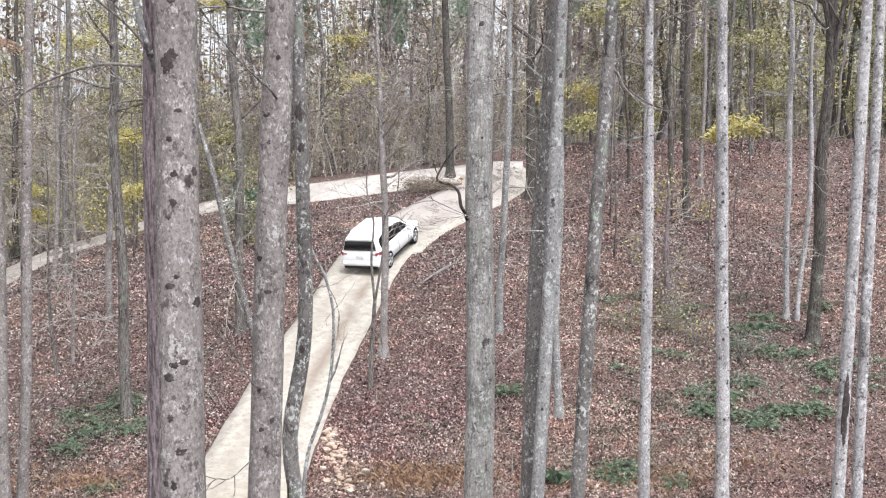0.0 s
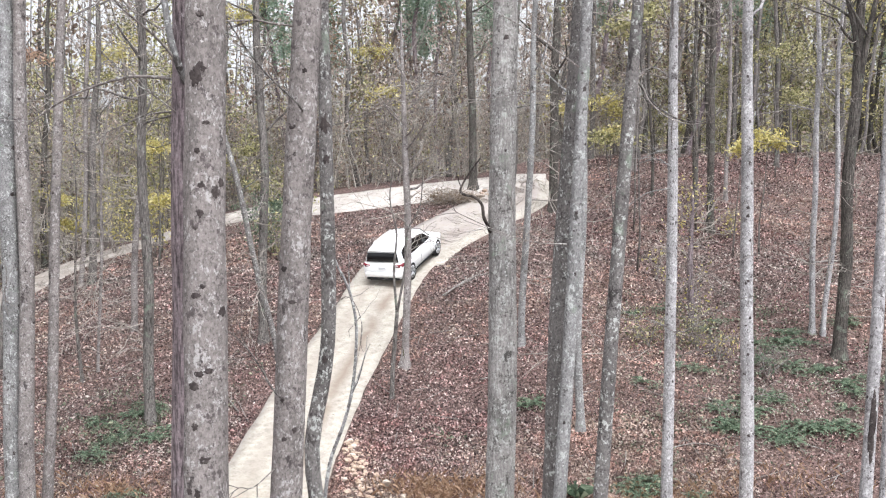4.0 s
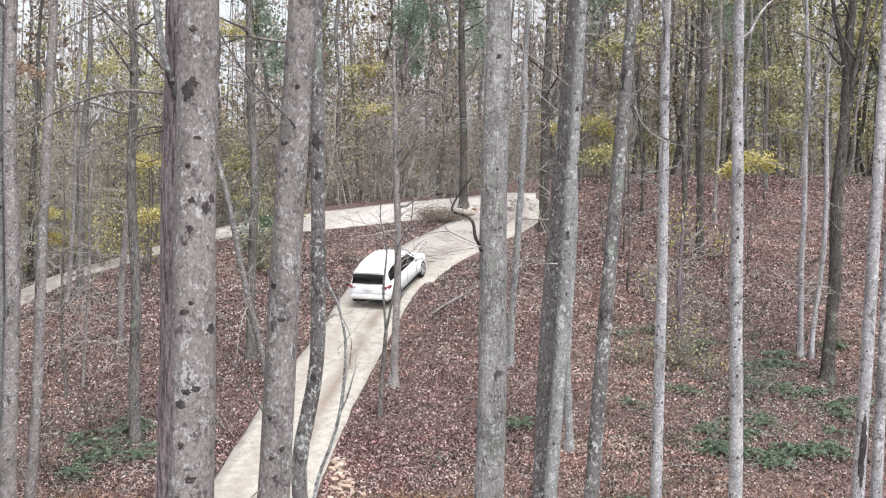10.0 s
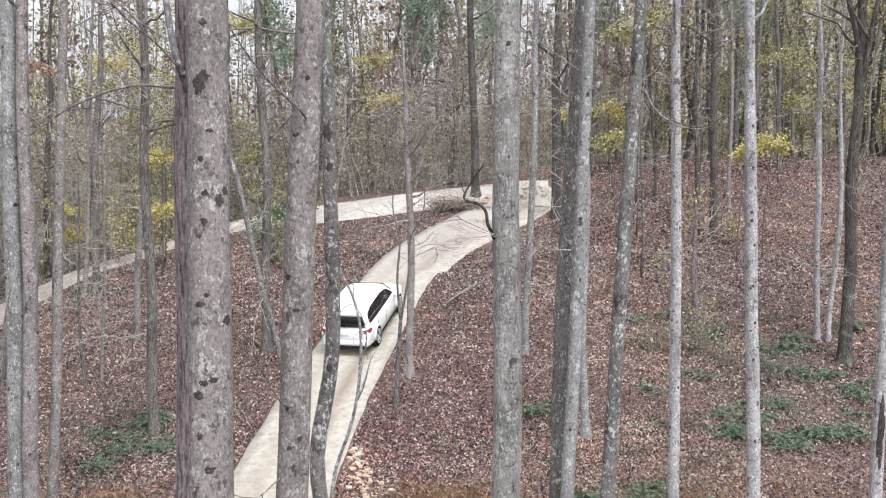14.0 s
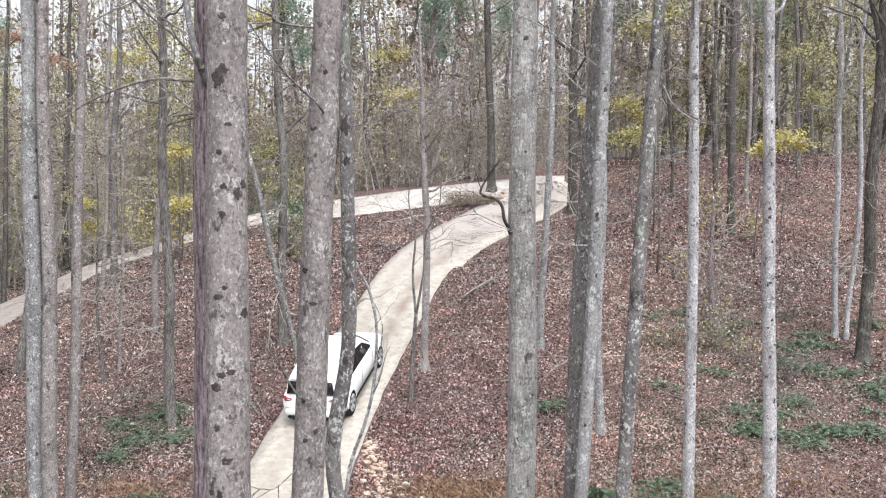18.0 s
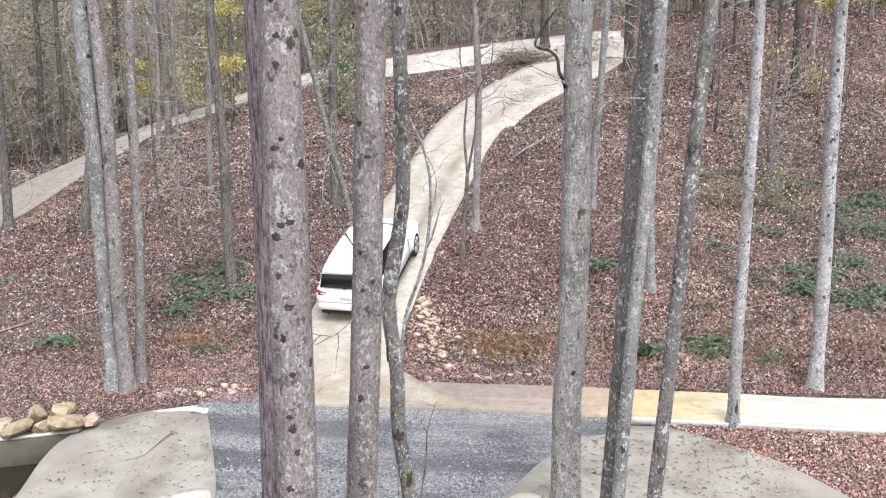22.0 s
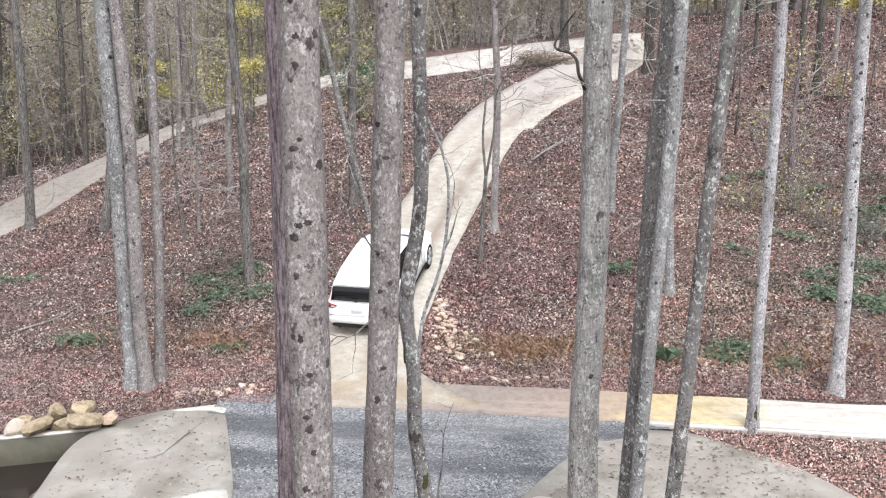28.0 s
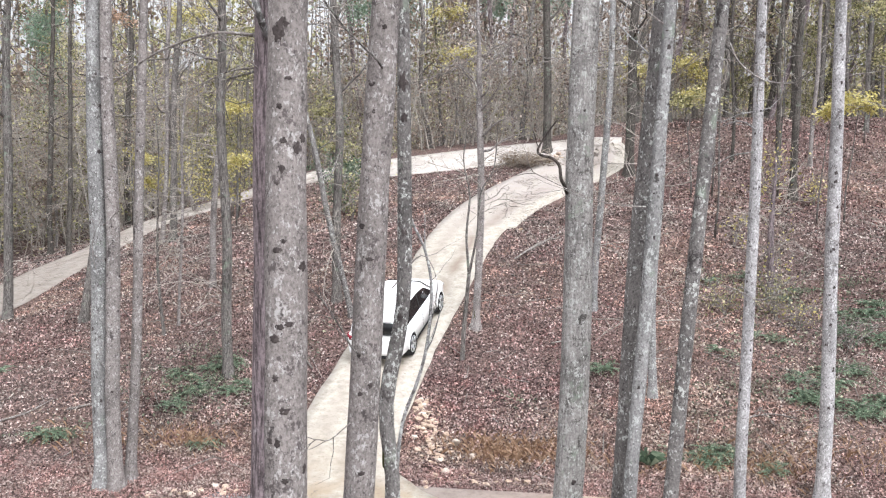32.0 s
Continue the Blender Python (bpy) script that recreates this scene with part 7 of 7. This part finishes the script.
suv, suv_wheels = make_car()
TRACK = [(-5.25, 17.0), (-5.25, 19.8), (-5.25, 22.8), (-4.9, 28), (-4.35, 32.3), (-3.6, 37.7), (-2.9, 40.9), (-1.5, 44.3), (0.7, 47.7), (3.8, 50.3), (7.0, 51.6)]
_drive_fine = spline(TRACK, 24)
_run = np.concatenate([[0], np.cumsum(np.hypot(*np.diff(_drive_fine, axis=0).T))])


def on_drive(s):
    x, y = np.interp(s, _run, _drive_fine[:, 0]), np.interp(s, _run, _drive_fine[:, 1])
    return np.array([x, y, float(hill(x, y)) + 0.09])


def suv_pose(s):
    """The car with its rear axle s metres up the driveway."""
    a, b = on_drive(s), on_drive(s + WHEELBASE)
    f = (b - a) / np.linalg.norm(b - a)
    side = np.cross(f, [0, 0, 1])
    side /= np.linalg.norm(side)
    aside = float(np.interp(s, (7.5, 14, 18, 22), (-0.1, -0.06, 0.02, 0.18)))
    up = np.cross(side, f)
    p = a + side * aside
    m = Matrix(((side[0], f[0], up[0], p[0]), (side[1], f[1], up[1], p[1]), (side[2], f[2], up[2], p[2]), (0, 0, 0, 1)))
    return m @ pose(0, 0, 0, 0, 0, -1.8)


RUN_T = [0, 8.0, 9.0, 10, 10.5, 11, 11.5, 12, 12.5, 13, 13.5, 14, 14.5, 15, 15.5, 16.5, 17.5, 18, 18.5, 19, 19.5, 20, 20.5, 21, 21.5, 22, 23, 24, 30, 30.4, 30.8, 31, 31.2, 31.4, 31.6, 31.8, 32.0]
RUN_S = [22.02, 22.0, 21.66, 21.44, 21.3, 20.72, 19.93, 19.05, 18.4, 17.72, 16.85, 15.75, 14.87, 14.05, 13.26, 11.7, 10.35, 10.08, 9.8, 9.52, 9.17, 8.82, 8.48, 8.25, 8.08, 7.82, 7.34, 7.17, 7.13, 7.28, 7.58, 8.0, 8.5, 8.98, 9.65, 10.45, 11.22]


def motions():
    times = [0.0, 4.0, 8.0] + [8.0 + 0.2 * k for k in range(1, 81)] + [27.0, 30.0] + [30.0 + 0.1 * k for k in range(1, 21)]
    travel = [float(np.interp(t, RUN_T, RUN_S)) for t in times]
    walk(suv, [(t, suv_pose(s)) for t, s in zip(times, travel)])
    for hub, side, y in suv_wheels:
        walk(hub, [(t, pose(side * 0.86, y, 0.38, -math.degrees((s - travel[0]) / 0.38))) for t, s in zip(times, travel)])



motions()
